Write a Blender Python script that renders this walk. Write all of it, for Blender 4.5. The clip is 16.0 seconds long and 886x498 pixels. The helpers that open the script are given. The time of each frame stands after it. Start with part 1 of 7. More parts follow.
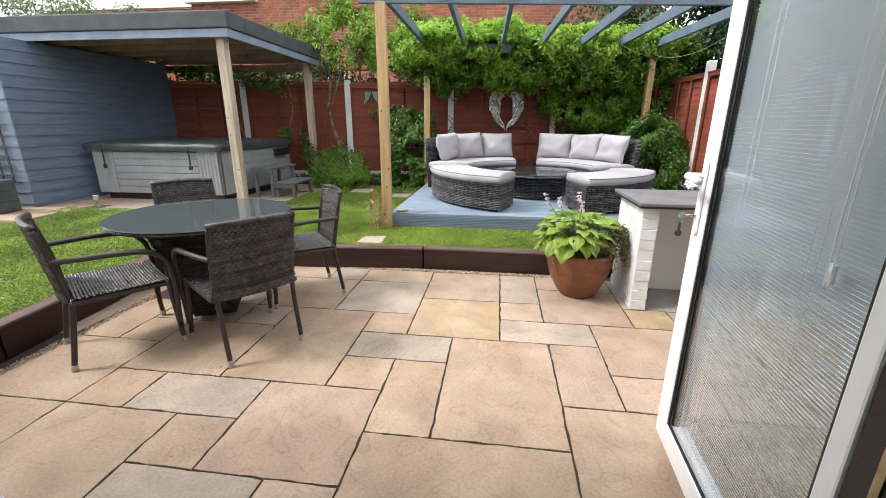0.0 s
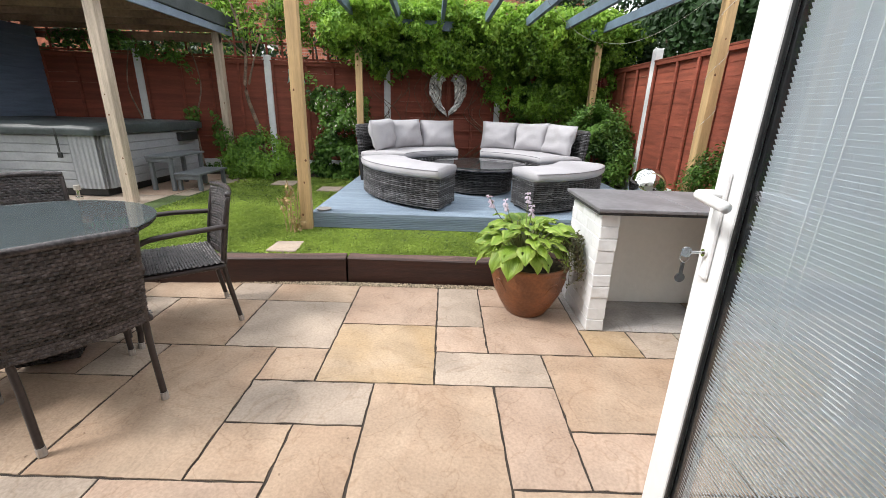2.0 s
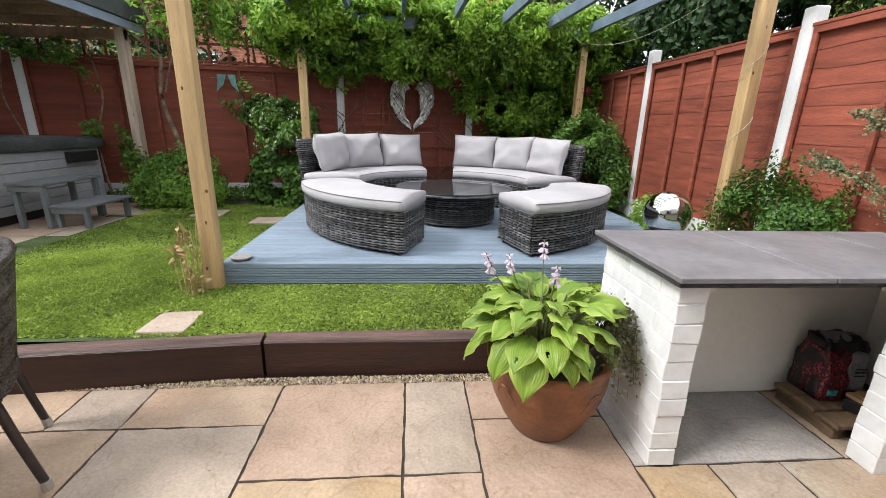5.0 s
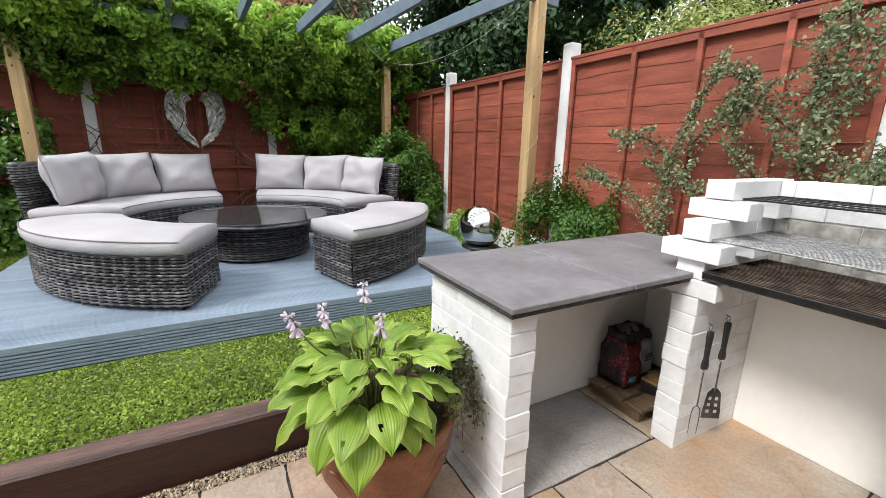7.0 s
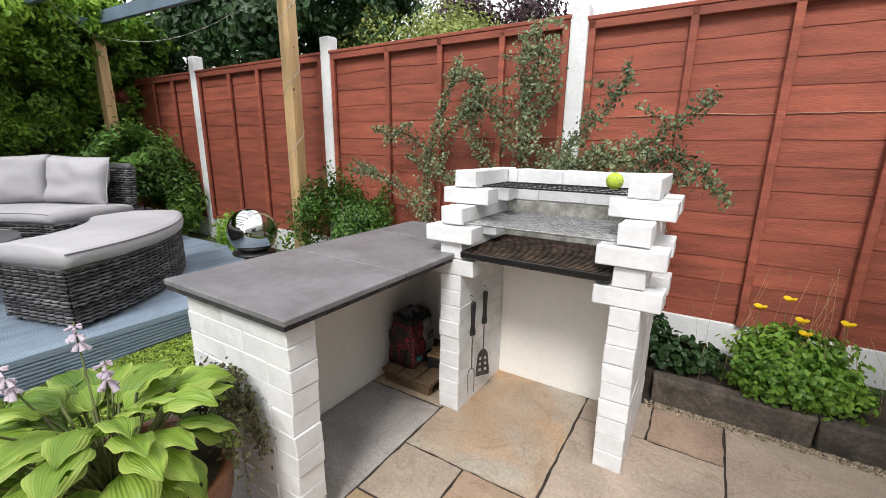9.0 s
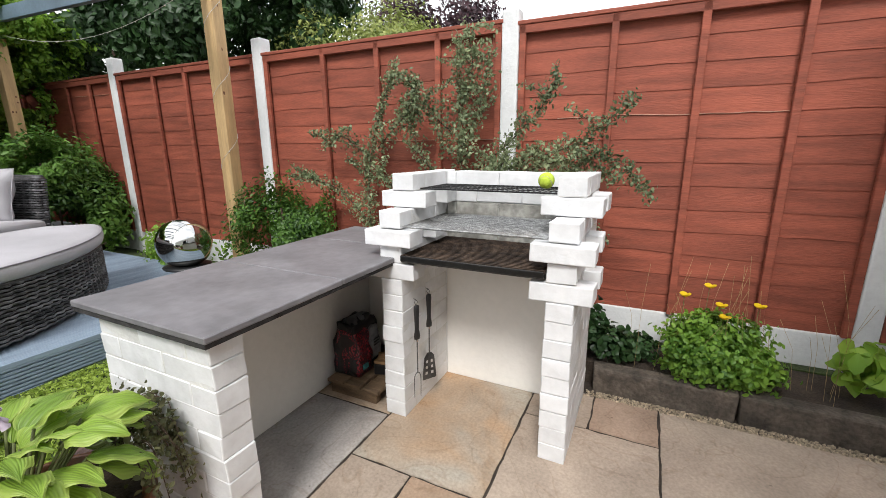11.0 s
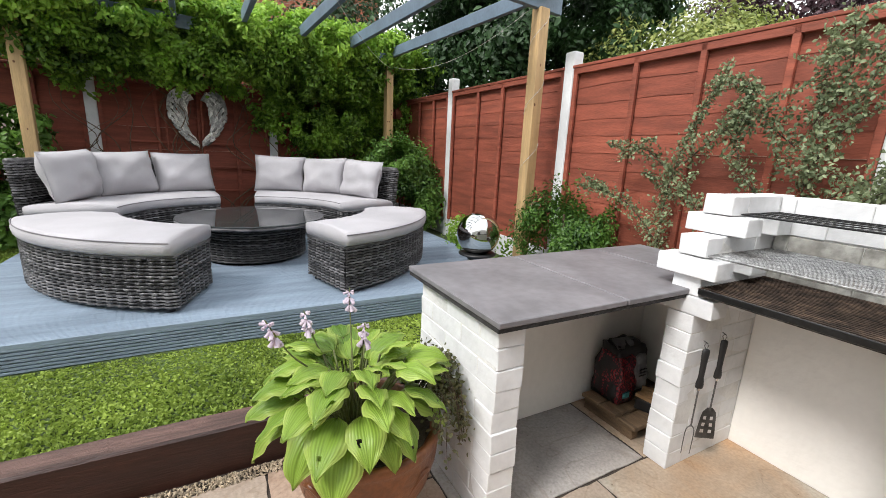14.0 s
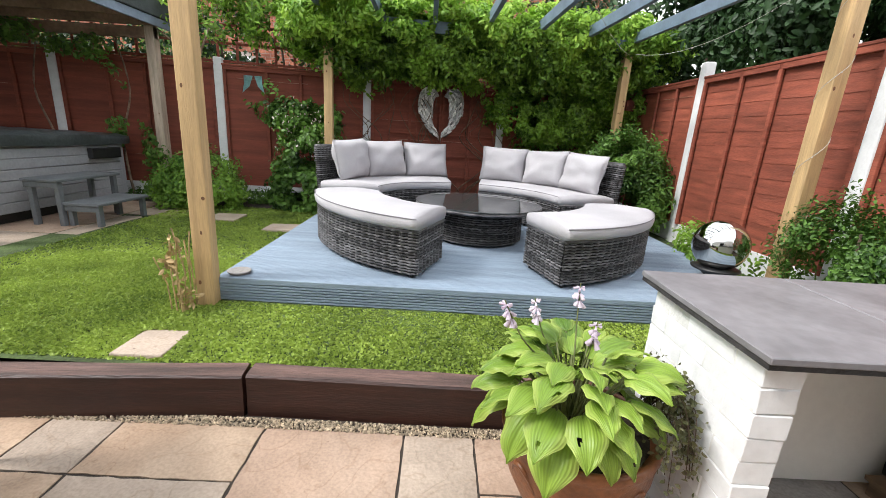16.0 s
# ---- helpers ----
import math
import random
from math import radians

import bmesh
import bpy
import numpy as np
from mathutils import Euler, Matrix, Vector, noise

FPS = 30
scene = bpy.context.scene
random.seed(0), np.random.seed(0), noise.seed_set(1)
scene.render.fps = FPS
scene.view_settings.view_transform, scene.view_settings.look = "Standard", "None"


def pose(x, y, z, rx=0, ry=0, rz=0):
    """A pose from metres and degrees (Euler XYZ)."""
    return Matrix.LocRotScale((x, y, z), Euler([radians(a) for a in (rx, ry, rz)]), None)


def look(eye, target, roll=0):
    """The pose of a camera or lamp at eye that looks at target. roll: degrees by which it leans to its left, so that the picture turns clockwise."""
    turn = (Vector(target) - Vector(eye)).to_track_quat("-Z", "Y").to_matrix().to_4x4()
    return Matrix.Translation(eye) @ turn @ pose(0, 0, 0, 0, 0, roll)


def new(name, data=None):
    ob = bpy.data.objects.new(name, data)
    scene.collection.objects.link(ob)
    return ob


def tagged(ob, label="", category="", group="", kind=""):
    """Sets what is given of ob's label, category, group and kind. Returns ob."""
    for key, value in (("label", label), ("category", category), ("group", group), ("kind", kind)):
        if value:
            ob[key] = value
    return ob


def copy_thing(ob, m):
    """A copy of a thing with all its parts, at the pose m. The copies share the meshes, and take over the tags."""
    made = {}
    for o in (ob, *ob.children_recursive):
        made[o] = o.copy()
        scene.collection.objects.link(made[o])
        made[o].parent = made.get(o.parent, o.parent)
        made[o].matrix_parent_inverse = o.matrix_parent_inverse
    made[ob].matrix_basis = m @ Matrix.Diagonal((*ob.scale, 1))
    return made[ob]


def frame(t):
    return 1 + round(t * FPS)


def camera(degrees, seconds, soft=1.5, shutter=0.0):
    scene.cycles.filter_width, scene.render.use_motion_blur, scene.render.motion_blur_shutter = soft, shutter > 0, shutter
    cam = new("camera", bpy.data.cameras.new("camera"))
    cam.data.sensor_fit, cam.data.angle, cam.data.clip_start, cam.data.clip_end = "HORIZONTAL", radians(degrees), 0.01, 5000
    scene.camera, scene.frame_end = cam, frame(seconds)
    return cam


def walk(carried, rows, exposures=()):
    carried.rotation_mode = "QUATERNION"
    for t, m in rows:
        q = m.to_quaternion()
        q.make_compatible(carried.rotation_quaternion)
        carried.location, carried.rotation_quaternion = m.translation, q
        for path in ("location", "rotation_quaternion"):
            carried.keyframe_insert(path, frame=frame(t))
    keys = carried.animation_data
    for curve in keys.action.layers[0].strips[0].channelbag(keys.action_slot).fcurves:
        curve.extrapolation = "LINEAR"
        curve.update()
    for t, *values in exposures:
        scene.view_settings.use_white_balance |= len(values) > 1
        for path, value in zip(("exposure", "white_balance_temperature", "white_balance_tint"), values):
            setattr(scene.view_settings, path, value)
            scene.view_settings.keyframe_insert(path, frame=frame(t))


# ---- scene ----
cam = camera(93.6, 16.0, soft=0.85)
PATH = [
    (0, (0.633, 0.955, 1.229), (0.384, 2.854, 0.651), 0.3),
    (0.5, (0.592, 1.104, 1.234), (0.402, 3.005, 0.643), 0.3),
    (1, (0.584, 1.233, 1.241), (0.464, 3.136, 0.637), 0.7),
    (1.5, (0.66, 1.405, 1.229), (0.606, 3.305, 0.608), 1.2),
    (2, (0.701, 1.529, 1.223), (0.706, 3.427, 0.591), 1.8),
    (2.5, (0.689, 1.7, 1.241), (0.743, 3.598, 0.611), 2.1),
    (3, (0.679, 1.853, 1.224), (0.75, 3.757, 0.617), 1.9),
    (3.2, (0.679, 1.927, 1.221), (0.753, 3.832, 0.619), 1.8),
    (5.3, (0.725, 2.657, 1.171), (0.925, 4.572, 0.629), 1.3),
    (5.5, (0.755, 2.716, 1.17), (1.009, 4.628, 0.64), 1.3),
    (6, (0.805, 2.79, 1.175), (1.255, 4.671, 0.663), 1.6),
    (6.5, (0.823, 2.822, 1.19), (1.505, 4.637, 0.699), 1.3),
    (7, (0.831, 2.831, 1.188), (1.765, 4.536, 0.719), 1.2),
    (7.5, (0.861, 2.818, 1.186), (2.019, 4.382, 0.723), 0.9),
    (8, (0.882, 2.802, 1.189), (2.234, 4.201, 0.722), 0.8),
    (8.5, (0.893, 2.819, 1.188), (2.405, 4.04, 0.716), 0.8),
    (9, (0.914, 2.822, 1.191), (2.555, 3.863, 0.715), 0.6),
    (9.2, (0.942, 2.815, 1.189), (2.612, 3.802, 0.703), 0.1),
    (11.3, (0.955, 2.77, 1.19), (2.704, 3.623, 0.73), -0.4),
    (11.5, (0.952, 2.775, 1.194), (2.676, 3.679, 0.736), -0.4),
    (12, (0.939, 2.791, 1.198), (2.579, 3.848, 0.756), 0.0),
    (12.5, (0.922, 2.804, 1.201), (2.435, 4.04, 0.771), 0.7),
    (13, (0.901, 2.816, 1.201), (2.252, 4.228, 0.776), 1.34),
    (13.5, (0.89, 2.831, 1.197), (2.044, 4.407, 0.766), 2.18),
    (14, (0.885, 2.842, 1.198), (1.812, 4.557, 0.75), 2.57),
    (14.5, (0.869, 2.85, 1.201), (1.557, 4.668, 0.733), 2.8),
    (15, (0.832, 2.858, 1.195), (1.302, 4.741, 0.708), 3.3),
    (15.5, (0.808, 2.865, 1.193), (1.047, 4.784, 0.683), 3.3),
    (16, (0.771, 2.866, 1.187), (0.801, 4.795, 0.66), 3.6),
]
walk(cam, [(t, look(eye, target, roll)) for t, eye, target, roll in PATH], exposures=((0.0, 1.17), (3.0, 1.08), (5.5, 1.08), (7.0, 1.0), (8.0, 0.85), (9.0, 0.79), (12.5, 0.77), (13.5, 0.87), (14.5, 1.03), (16.0, 1.22)))

# world, sky and sun
w = bpy.data.worlds.new("sky")
scene.world = w
w.use_nodes = True
wn = w.node_tree
sky = wn.nodes.new("ShaderNodeTexSky")
sky.sky_type, sky.sun_disc = "NISHITA", False
sky.sun_elevation, sky.sun_rotation = radians(48), radians(254)
sky.air_density, sky.dust_density = 1.0, 3.0
cloud_noise = wn.nodes.new("ShaderNodeTexNoise")
cloud_noise.inputs["Scale"].default_value, cloud_noise.inputs["Detail"].default_value = 2.2, 6
cloud_ramp = wn.nodes.new("ShaderNodeValToRGB")
cloud_ramp.color_ramp.elements[0].position, cloud_ramp.color_ramp.elements[1].position = 0.32, 0.52
cloud_ramp.color_ramp.elements[0].color = (0.45, 0.45, 0.45, 1)
cover = wn.nodes.new("ShaderNodeMix")
cover.data_type = "RGBA"
wc = wn.nodes.new("ShaderNodeTexCoord")
wn.links.new(wc.outputs["Generated"], cloud_noise.inputs["Vector"])
wn.links.new(cloud_noise.outputs[0], cloud_ramp.inputs[0])
wn.links.new(cloud_ramp.outputs[0], cover.inputs["Factor"])
wn.links.new(sky.outputs[0], cover.inputs["A"])
cover.inputs["B"].default_value = (8.1, 8.3, 8.6, 1)
wn.links.new(cover.outputs["Result"], wn.nodes["Background"].inputs[0])
wn.nodes["Background"].inputs[1].default_value = 0.12
sun_data = bpy.data.lights.new("sun", "SUN")
sun_data.energy, sun_data.angle, sun_data.color = 1.75, radians(15), (1.0, 0.975, 0.95)
sun = new("sun", sun_data)
sun.matrix_world = look((-18, -1, 21), (0, 4, 0))
scene.view_settings.exposure = 1.12


# ---- materials ----
def material(name, color, rough=0.7, metal=0.0, var=0.15, scale=6.0, fine=60.0, bump=0.15, stretch=(1, 1, 1),
             per_object=0.0, per_island=0.0, spec=0.5, color2=None, generated=False):
    """A surface with variation at two scales, and relief."""
    m = bpy.data.materials.new(name)
    m.use_nodes = True
    nt = m.node_tree
    b = nt.nodes["Principled BSDF"]
    b.inputs["Roughness"].default_value = rough
    b.inputs["Metallic"].default_value = metal
    b.inputs["Specular IOR Level"].default_value = spec
    tc = nt.nodes.new("ShaderNodeTexCoord")
    mp = nt.nodes.new("ShaderNodeMapping")
    mp.inputs["Scale"].default_value = stretch
    nt.links.new(tc.outputs["Generated" if generated else "Object"], mp.inputs[0])
    n1 = nt.nodes.new("ShaderNodeTexNoise")
    n1.inputs["Scale"].default_value, n1.inputs["Detail"].default_value = scale, 7
    n2 = nt.nodes.new("ShaderNodeTexNoise")
    n2.inputs["Scale"].default_value, n2.inputs["Detail"].default_value = fine, 4
    off = None
    if per_object:
        oi = nt.nodes.new("ShaderNodeObjectInfo")
        off = nt.nodes.new("ShaderNodeVectorMath")
        off.operation = "SCALE"
        cx = nt.nodes.new("ShaderNodeCombineXYZ")
        nt.links.new(oi.outputs["Random"], cx.inputs[0])
        nt.links.new(oi.outputs["Random"], cx.inputs[1])
        nt.links.new(cx.outputs[0], off.inputs[0])
        off.inputs["Scale"].default_value = 37.0
        add = nt.nodes.new("ShaderNodeVectorMath")
        nt.links.new(mp.outputs[0], add.inputs[0])
        nt.links.new(off.outputs[0], add.inputs[1])
        src = add.outputs[0]
    else:
        src = mp.outputs[0]
    nt.links.new(src, n1.inputs["Vector"])
    nt.links.new(src, n2.inputs["Vector"])
    ramp = nt.nodes.new("ShaderNodeValToRGB")
    c = color
    c2 = color2 or tuple(min(1, v * (1 + var * 1.6)) for v in c)
    c1 = tuple(v * (1 - var * 1.6) for v in c)
    ramp.color_ramp.elements[0].position, ramp.color_ramp.elements[1].position = 0.32, 0.68
    ramp.color_ramp.elements[0].color, ramp.color_ramp.elements[1].color = (*c1, 1), (*c2, 1)
    nt.links.new(n1.outputs[0], ramp.inputs[0])
    mix = nt.nodes.new("ShaderNodeMix")
    mix.data_type, mix.blend_type = "RGBA", "MULTIPLY"
    mix.inputs["Factor"].default_value = 1.0
    r2 = nt.nodes.new("ShaderNodeValToRGB")
    lo = 1 - var * 1.2
    r2.color_ramp.elements[0].position, r2.color_ramp.elements[1].position = 0.35, 0.62
    r2.color_ramp.elements[0].color, r2.color_ramp.elements[1].color = (lo, lo, lo, 1), (1, 1, 1, 1)
    nt.links.new(n2.outputs[0], r2.inputs[0])
    nt.links.new(ramp.outputs[0], mix.inputs["A"])
    nt.links.new(r2.outputs[0], mix.inputs["B"])
    out = mix.outputs["Result"]
    if per_object or per_island:
        hv = nt.nodes.new("ShaderNodeHueSaturation")
        mr = nt.nodes.new("ShaderNodeMapRange")
        amount = per_object or per_island
        mr.inputs["To Min"].default_value, mr.inputs["To Max"].default_value = 1 - amount, 1 + amount
        if per_object:
            nt.links.new(oi.outputs["Random"], mr.inputs["Value"])
        else:
            ge = nt.nodes.new("ShaderNodeNewGeometry")
            nt.links.new(ge.outputs["Random Per Island"], mr.inputs["Value"])
        nt.links.new(mr.outputs[0], hv.inputs["Value"])
        nt.links.new(out, hv.inputs["Color"])
        out = hv.outputs[0]
    nt.links.new(out, b.inputs["Base Color"])
    if bump:
        bp = nt.nodes.new("ShaderNodeBump")
        bp.inputs["Strength"].default_value = bump
        bp.inputs["Distance"].default_value = 0.01
        nt.links.new(n2.outputs[0], bp.inputs["Height"])
        nt.links.new(bp.outputs[0], b.inputs["Normal"])
    return m


def leaf_material(name, dark, light, trans=0.25, rough=0.45):
    m = bpy.data.materials.new(name)
    m.use_nodes = True
    nt = m.node_tree
    b = nt.nodes["Principled BSDF"]
    ge = nt.nodes.new("ShaderNodeNewGeometry")
    ramp = nt.nodes.new("ShaderNodeValToRGB")
    ramp.color_ramp.elements[0].color, ramp.color_ramp.elements[1].color = (*dark, 1), (*light, 1)
    tc = nt.nodes.new("ShaderNodeTexCoord")
    nz = nt.nodes.new("ShaderNodeTexNoise")
    nz.inputs["Scale"].default_value = 2.2
    nt.links.new(tc.outputs["Object"], nz.inputs["Vector"])
    mixv = nt.nodes.new("ShaderNodeMath")
    mixv.operation = "MULTIPLY_ADD"
    mixv.inputs[1].default_value = 0.55
    sub = nt.nodes.new("ShaderNodeMath")
    sub.operation = "MULTIPLY_ADD"
    sub.inputs[1].default_value, sub.inputs[2].default_value = 1.6, -0.55
    nt.links.new(nz.outputs[0], sub.inputs[0])
    nt.links.new(ge.outputs["Random Per Island"], mixv.inputs[0])
    nt.links.new(sub.outputs[0], mixv.inputs[2])
    nt.links.new(mixv.outputs[0], ramp.inputs[0])
    nt.links.new(ramp.outputs[0], b.inputs["Base Color"])
    b.inputs["Roughness"].default_value = rough
    b.inputs["Specular IOR Level"].default_value = 0.35
    tr = nt.nodes.new("ShaderNodeBsdfTranslucent")
    nt.links.new(ramp.outputs[0], tr.inputs[0])
    ms = nt.nodes.new("ShaderNodeMixShader")
    ms.inputs[0].default_value = trans
    nt.links.new(b.outputs[0], ms.inputs[1])
    nt.links.new(tr.outputs[0], ms.inputs[2])
    nt.links.new(ms.outputs[0], nt.nodes["Material Output"].inputs[0])
    return m


def riven_stone(name, base, stain, spread=0.22, tone=0.08):
    """Riven sandstone: swirling bedding bands, blotches, fine grit and dark pits."""
    m = bpy.data.materials.new(name)
    m.use_nodes = True
    nt = m.node_tree
    b = nt.nodes["Principled BSDF"]
    b.inputs["Roughness"].default_value = 0.72
    b.inputs["Specular IOR Level"].default_value = 0.35
    tc, oi = nt.nodes.new("ShaderNodeTexCoord"), nt.nodes.new("ShaderNodeObjectInfo")
    shift, add = nt.nodes.new("ShaderNodeVectorMath"), nt.nodes.new("ShaderNodeVectorMath")
    shift.operation = "SCALE"
    shift.inputs["Scale"].default_value = 41.0
    cx = nt.nodes.new("ShaderNodeCombineXYZ")
    nt.links.new(oi.outputs["Random"], cx.inputs[0])
    nt.links.new(oi.outputs["Random"], cx.inputs[1])
    nt.links.new(cx.outputs[0], shift.inputs[0])
    nt.links.new(tc.outputs["Object"], add.inputs[0])
    nt.links.new(shift.outputs[0], add.inputs[1])
    rot = nt.nodes.new("ShaderNodeVectorRotate")
    rot.rotation_type = "Z_AXIS"
    turn = nt.nodes.new("ShaderNodeMath")
    turn.operation = "MULTIPLY"
    turn.inputs[1].default_value = 23.0
    nt.links.new(oi.outputs["Random"], turn.inputs[0])
    nt.links.new(turn.outputs[0], rot.inputs["Angle"])
    nt.links.new(add.outputs[0], rot.inputs["Vector"])

    def noise_at(scale, detail, distortion=0.0, stretch=None):
        n = nt.nodes.new("ShaderNodeTexNoise")
        n.inputs["Scale"].default_value, n.inputs["Detail"].default_value = scale, detail
        n.inputs["Distortion"].default_value = distortion
        if stretch:
            mp = nt.nodes.new("ShaderNodeMapping")
            mp.inputs["Scale"].default_value = stretch
            nt.links.new(rot.outputs[0], mp.inputs[0])
            nt.links.new(mp.outputs[0], n.inputs["Vector"])
        else:
            nt.links.new(add.outputs[0], n.inputs["Vector"])
        return n.outputs[0]

    def band(value, lo, hi, a, c):
        r = nt.nodes.new("ShaderNodeValToRGB")
        r.color_ramp.elements[0].position, r.color_ramp.elements[1].position = lo, hi
        r.color_ramp.elements[0].color, r.color_ramp.elements[1].color = (*a, 1), (*c, 1)
        nt.links.new(value, r.inputs[0])
        return r.outputs[0]

    def times(a, c):
        x = nt.nodes.new("ShaderNodeMix")
        x.data_type, x.blend_type = "RGBA", "MULTIPLY"
        x.inputs["Factor"].default_value = 1.0
        nt.links.new(a, x.inputs["A"])
        nt.links.new(c, x.inputs["B"])
        return x.outputs["Result"]

    swirl = noise_at(1.5, 4, 0.9, (1.0, 1.35, 1.0))
    blotch = noise_at(4.5, 6, 0.4)
    grit = noise_at(85, 3)
    pits = noise_at(34, 2)
    vein_raw, vein = noise_at(2.6, 3, 1.1), nt.nodes.new("ShaderNodeMath")
    vein.operation = "PINGPONG"
    vein.inputs[1].default_value = 0.09
    nt.links.new(vein_raw, vein.inputs[0])
    lo = 1 - spread
    out = band(swirl, 0.36, 0.64, base, stain)
    out = times(out, band(blotch, 0.34, 0.60, (lo, lo, lo), (1.06, 1.06, 1.06)))
    out = times(out, band(grit, 0.35, 0.62, (0.86, 0.86, 0.86), (1.04, 1.04, 1.04)))
    out = times(out, band(pits, 0.20, 0.27, (0.5, 0.46, 0.43), (1, 1, 1)))
    out = times(out, band(vein.outputs[0], 0.0, 0.012, (0.86, 0.83, 0.80), (1, 1, 1)))
    hv, mr = nt.nodes.new("ShaderNodeHueSaturation"), nt.nodes.new("ShaderNodeMapRange")
    mr.inputs["To Min"].default_value, mr.inputs["To Max"].default_value = 1 - tone, 1 + tone
    nt.links.new(oi.outputs["Random"], mr.inputs["Value"])
    nt.links.new(mr.outputs[0], hv.inputs["Value"])
    nt.links.new(out, hv.inputs["Color"])
    nt.links.new(hv.outputs[0], b.inputs["Base Color"])
    h = nt.nodes.new("ShaderNodeMath")
    h.operation = "MULTIPLY_ADD"
    h.inputs[1].default_value = 1.6
    nt.links.new(swirl, h.inputs[0])
    nt.links.new(pits, h.inputs[2])
    bp = nt.nodes.new("ShaderNodeBump")
    bp.inputs["Strength"].default_value, bp.inputs["Distance"].default_value = 0.45, 0.012
    nt.links.new(h.outputs[0], bp.inputs["Height"])
    nt.links.new(bp.outputs[0], b.inputs["Normal"])
    return m


M = {}
M["slab_tan"] = riven_stone("sandstone tan", (0.365, 0.252, 0.172), (0.43, 0.318, 0.228), 0.15, 0.08)
M["slab_pink"] = riven_stone("sandstone pink", (0.37, 0.26, 0.19), (0.42, 0.31, 0.235), 0.14, 0.08)
M["slab_grey"] = riven_stone("sandstone grey", (0.36, 0.288, 0.228), (0.42, 0.338, 0.268), 0.14, 0.08)
M["slab_gold"] = riven_stone("sandstone gold", (0.375, 0.262, 0.15), (0.42, 0.315, 0.215), 0.16, 0.05)
M["slab_dark"] = riven_stone("sandstone damp grey", (0.32, 0.305, 0.295), (0.43, 0.385, 0.35), 0.26, 0.05)
M["slab_mix"] = riven_stone("sandstone tan and grey", (0.44, 0.275, 0.155), (0.385, 0.34, 0.28), 0.15, 0.03)
M["joint"] = material("dark jointing", (0.048, 0.036, 0.027), 0.9, var=0.3, scale=8, fine=120, bump=0.5)
M["soil"] = material("soil", (0.05, 0.036, 0.025), 0.95, var=0.3, scale=8, fine=90, bump=0.8)
M["lawn"] = material("lawn", (0.06, 0.095, 0.022), 0.9, var=0.35, scale=2.5, fine=70, bump=0.9)
M["gravel"] = material("gravel", (0.42, 0.34, 0.24), 0.85, var=0.25, scale=30, fine=120, bump=0.5, per_island=0.45)
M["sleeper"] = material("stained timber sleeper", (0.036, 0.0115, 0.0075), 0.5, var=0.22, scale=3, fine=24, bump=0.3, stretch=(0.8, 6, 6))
M["sleeper_top"] = material("paler sleeper top", (0.12, 0.068, 0.056), 0.65, var=0.3, scale=3, fine=30, bump=0.6, stretch=(0.6, 8, 8))
M["stone"] = material("dark edging stone", (0.105, 0.086, 0.068), 0.85, var=0.3, scale=9, fine=60, bump=0.8, per_object=0.15)
M["deck"] = material("grey blue decking", (0.235, 0.30, 0.375), 0.55, var=0.1, scale=3, fine=40, bump=0.25, stretch=(0.5, 5, 5), per_object=0.06)
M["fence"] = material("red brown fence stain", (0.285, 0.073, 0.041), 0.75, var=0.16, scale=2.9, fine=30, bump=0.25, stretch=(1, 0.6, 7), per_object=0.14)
# Same stain as the fence; the back run's shade is put into this colour.
M["fence_shaded"] = material("red fence stain with shade", (0.215, 0.054, 0.031), 0.8, var=0.14, scale=2.6, fine=30, bump=0.3, stretch=(0.6, 1, 7), per_object=0.12)
M["bare_wood"] = material("bare wood edge", (0.42, 0.24, 0.17), 0.8, var=0.2, scale=8, fine=60, bump=0.2)
M["concrete"] = material("white painted concrete", (0.69, 0.70, 0.70), 0.8, var=0.05, scale=5, fine=50, bump=0.3)
M["paint_brick"] = material("white painted brick", (0.72, 0.725, 0.73), 0.65, var=0.05, scale=7, fine=30, bump=0.28, per_object=0.035)
M["paint_wall"] = material("white painted render", (0.80, 0.78, 0.735), 0.75, var=0.025, scale=2, fine=26, bump=0.35)
M["paint_sooty"] = material("smoke stained painted brick", (0.56, 0.54, 0.48), 0.8, var=0.3, scale=5, fine=34, bump=0.4, color2=(0.70, 0.69, 0.64), per_object=0.12)
M["twig"] = material("brown twigs", (0.15, 0.095, 0.06), 0.9, var=0.3, scale=12, fine=60, bump=0.6)
M["trunk_pale"] = material("pale brown bark", (0.22, 0.15, 0.105), 0.9, var=0.3, scale=9, fine=50, bump=0.8)
M["mortar"] = material("white painted mortar", (0.68, 0.675, 0.655), 0.85, var=0.06, scale=9, fine=60, bump=0.4)
M["post"] = material("pale treated timber post", (0.50, 0.335, 0.160), 0.65, var=0.12, scale=3, fine=30, bump=0.3, stretch=(7, 7, 0.5))
M["post_pale"] = material("weathered pale timber", (0.52, 0.42, 0.33), 0.7, var=0.16, scale=3, fine=30, bump=0.3, stretch=(7, 7, 0.5))
M["rafter"] = material("grey blue painted timber", (0.125, 0.175, 0.225), 0.5, var=0.1, scale=4, fine=40, bump=0.2)
M["knot"] = material("timber knot", (0.16, 0.07, 0.03), 0.7, var=0.2, scale=40, fine=90, bump=0.2)
M["felt"] = material("dark grey roofing", (0.062, 0.07, 0.078), 0.7, var=0.15, scale=5, fine=80, bump=0.3)
M["fascia"] = material("grey blue fascia", (0.21, 0.26, 0.34), 0.6, var=0.08, scale=4, fine=40, bump=0.2)
M["soffit"] = material("timber soffit", (0.30, 0.19, 0.135), 0.8, var=0.2, scale=3, fine=30, bump=0.3, stretch=(1, 6, 1))
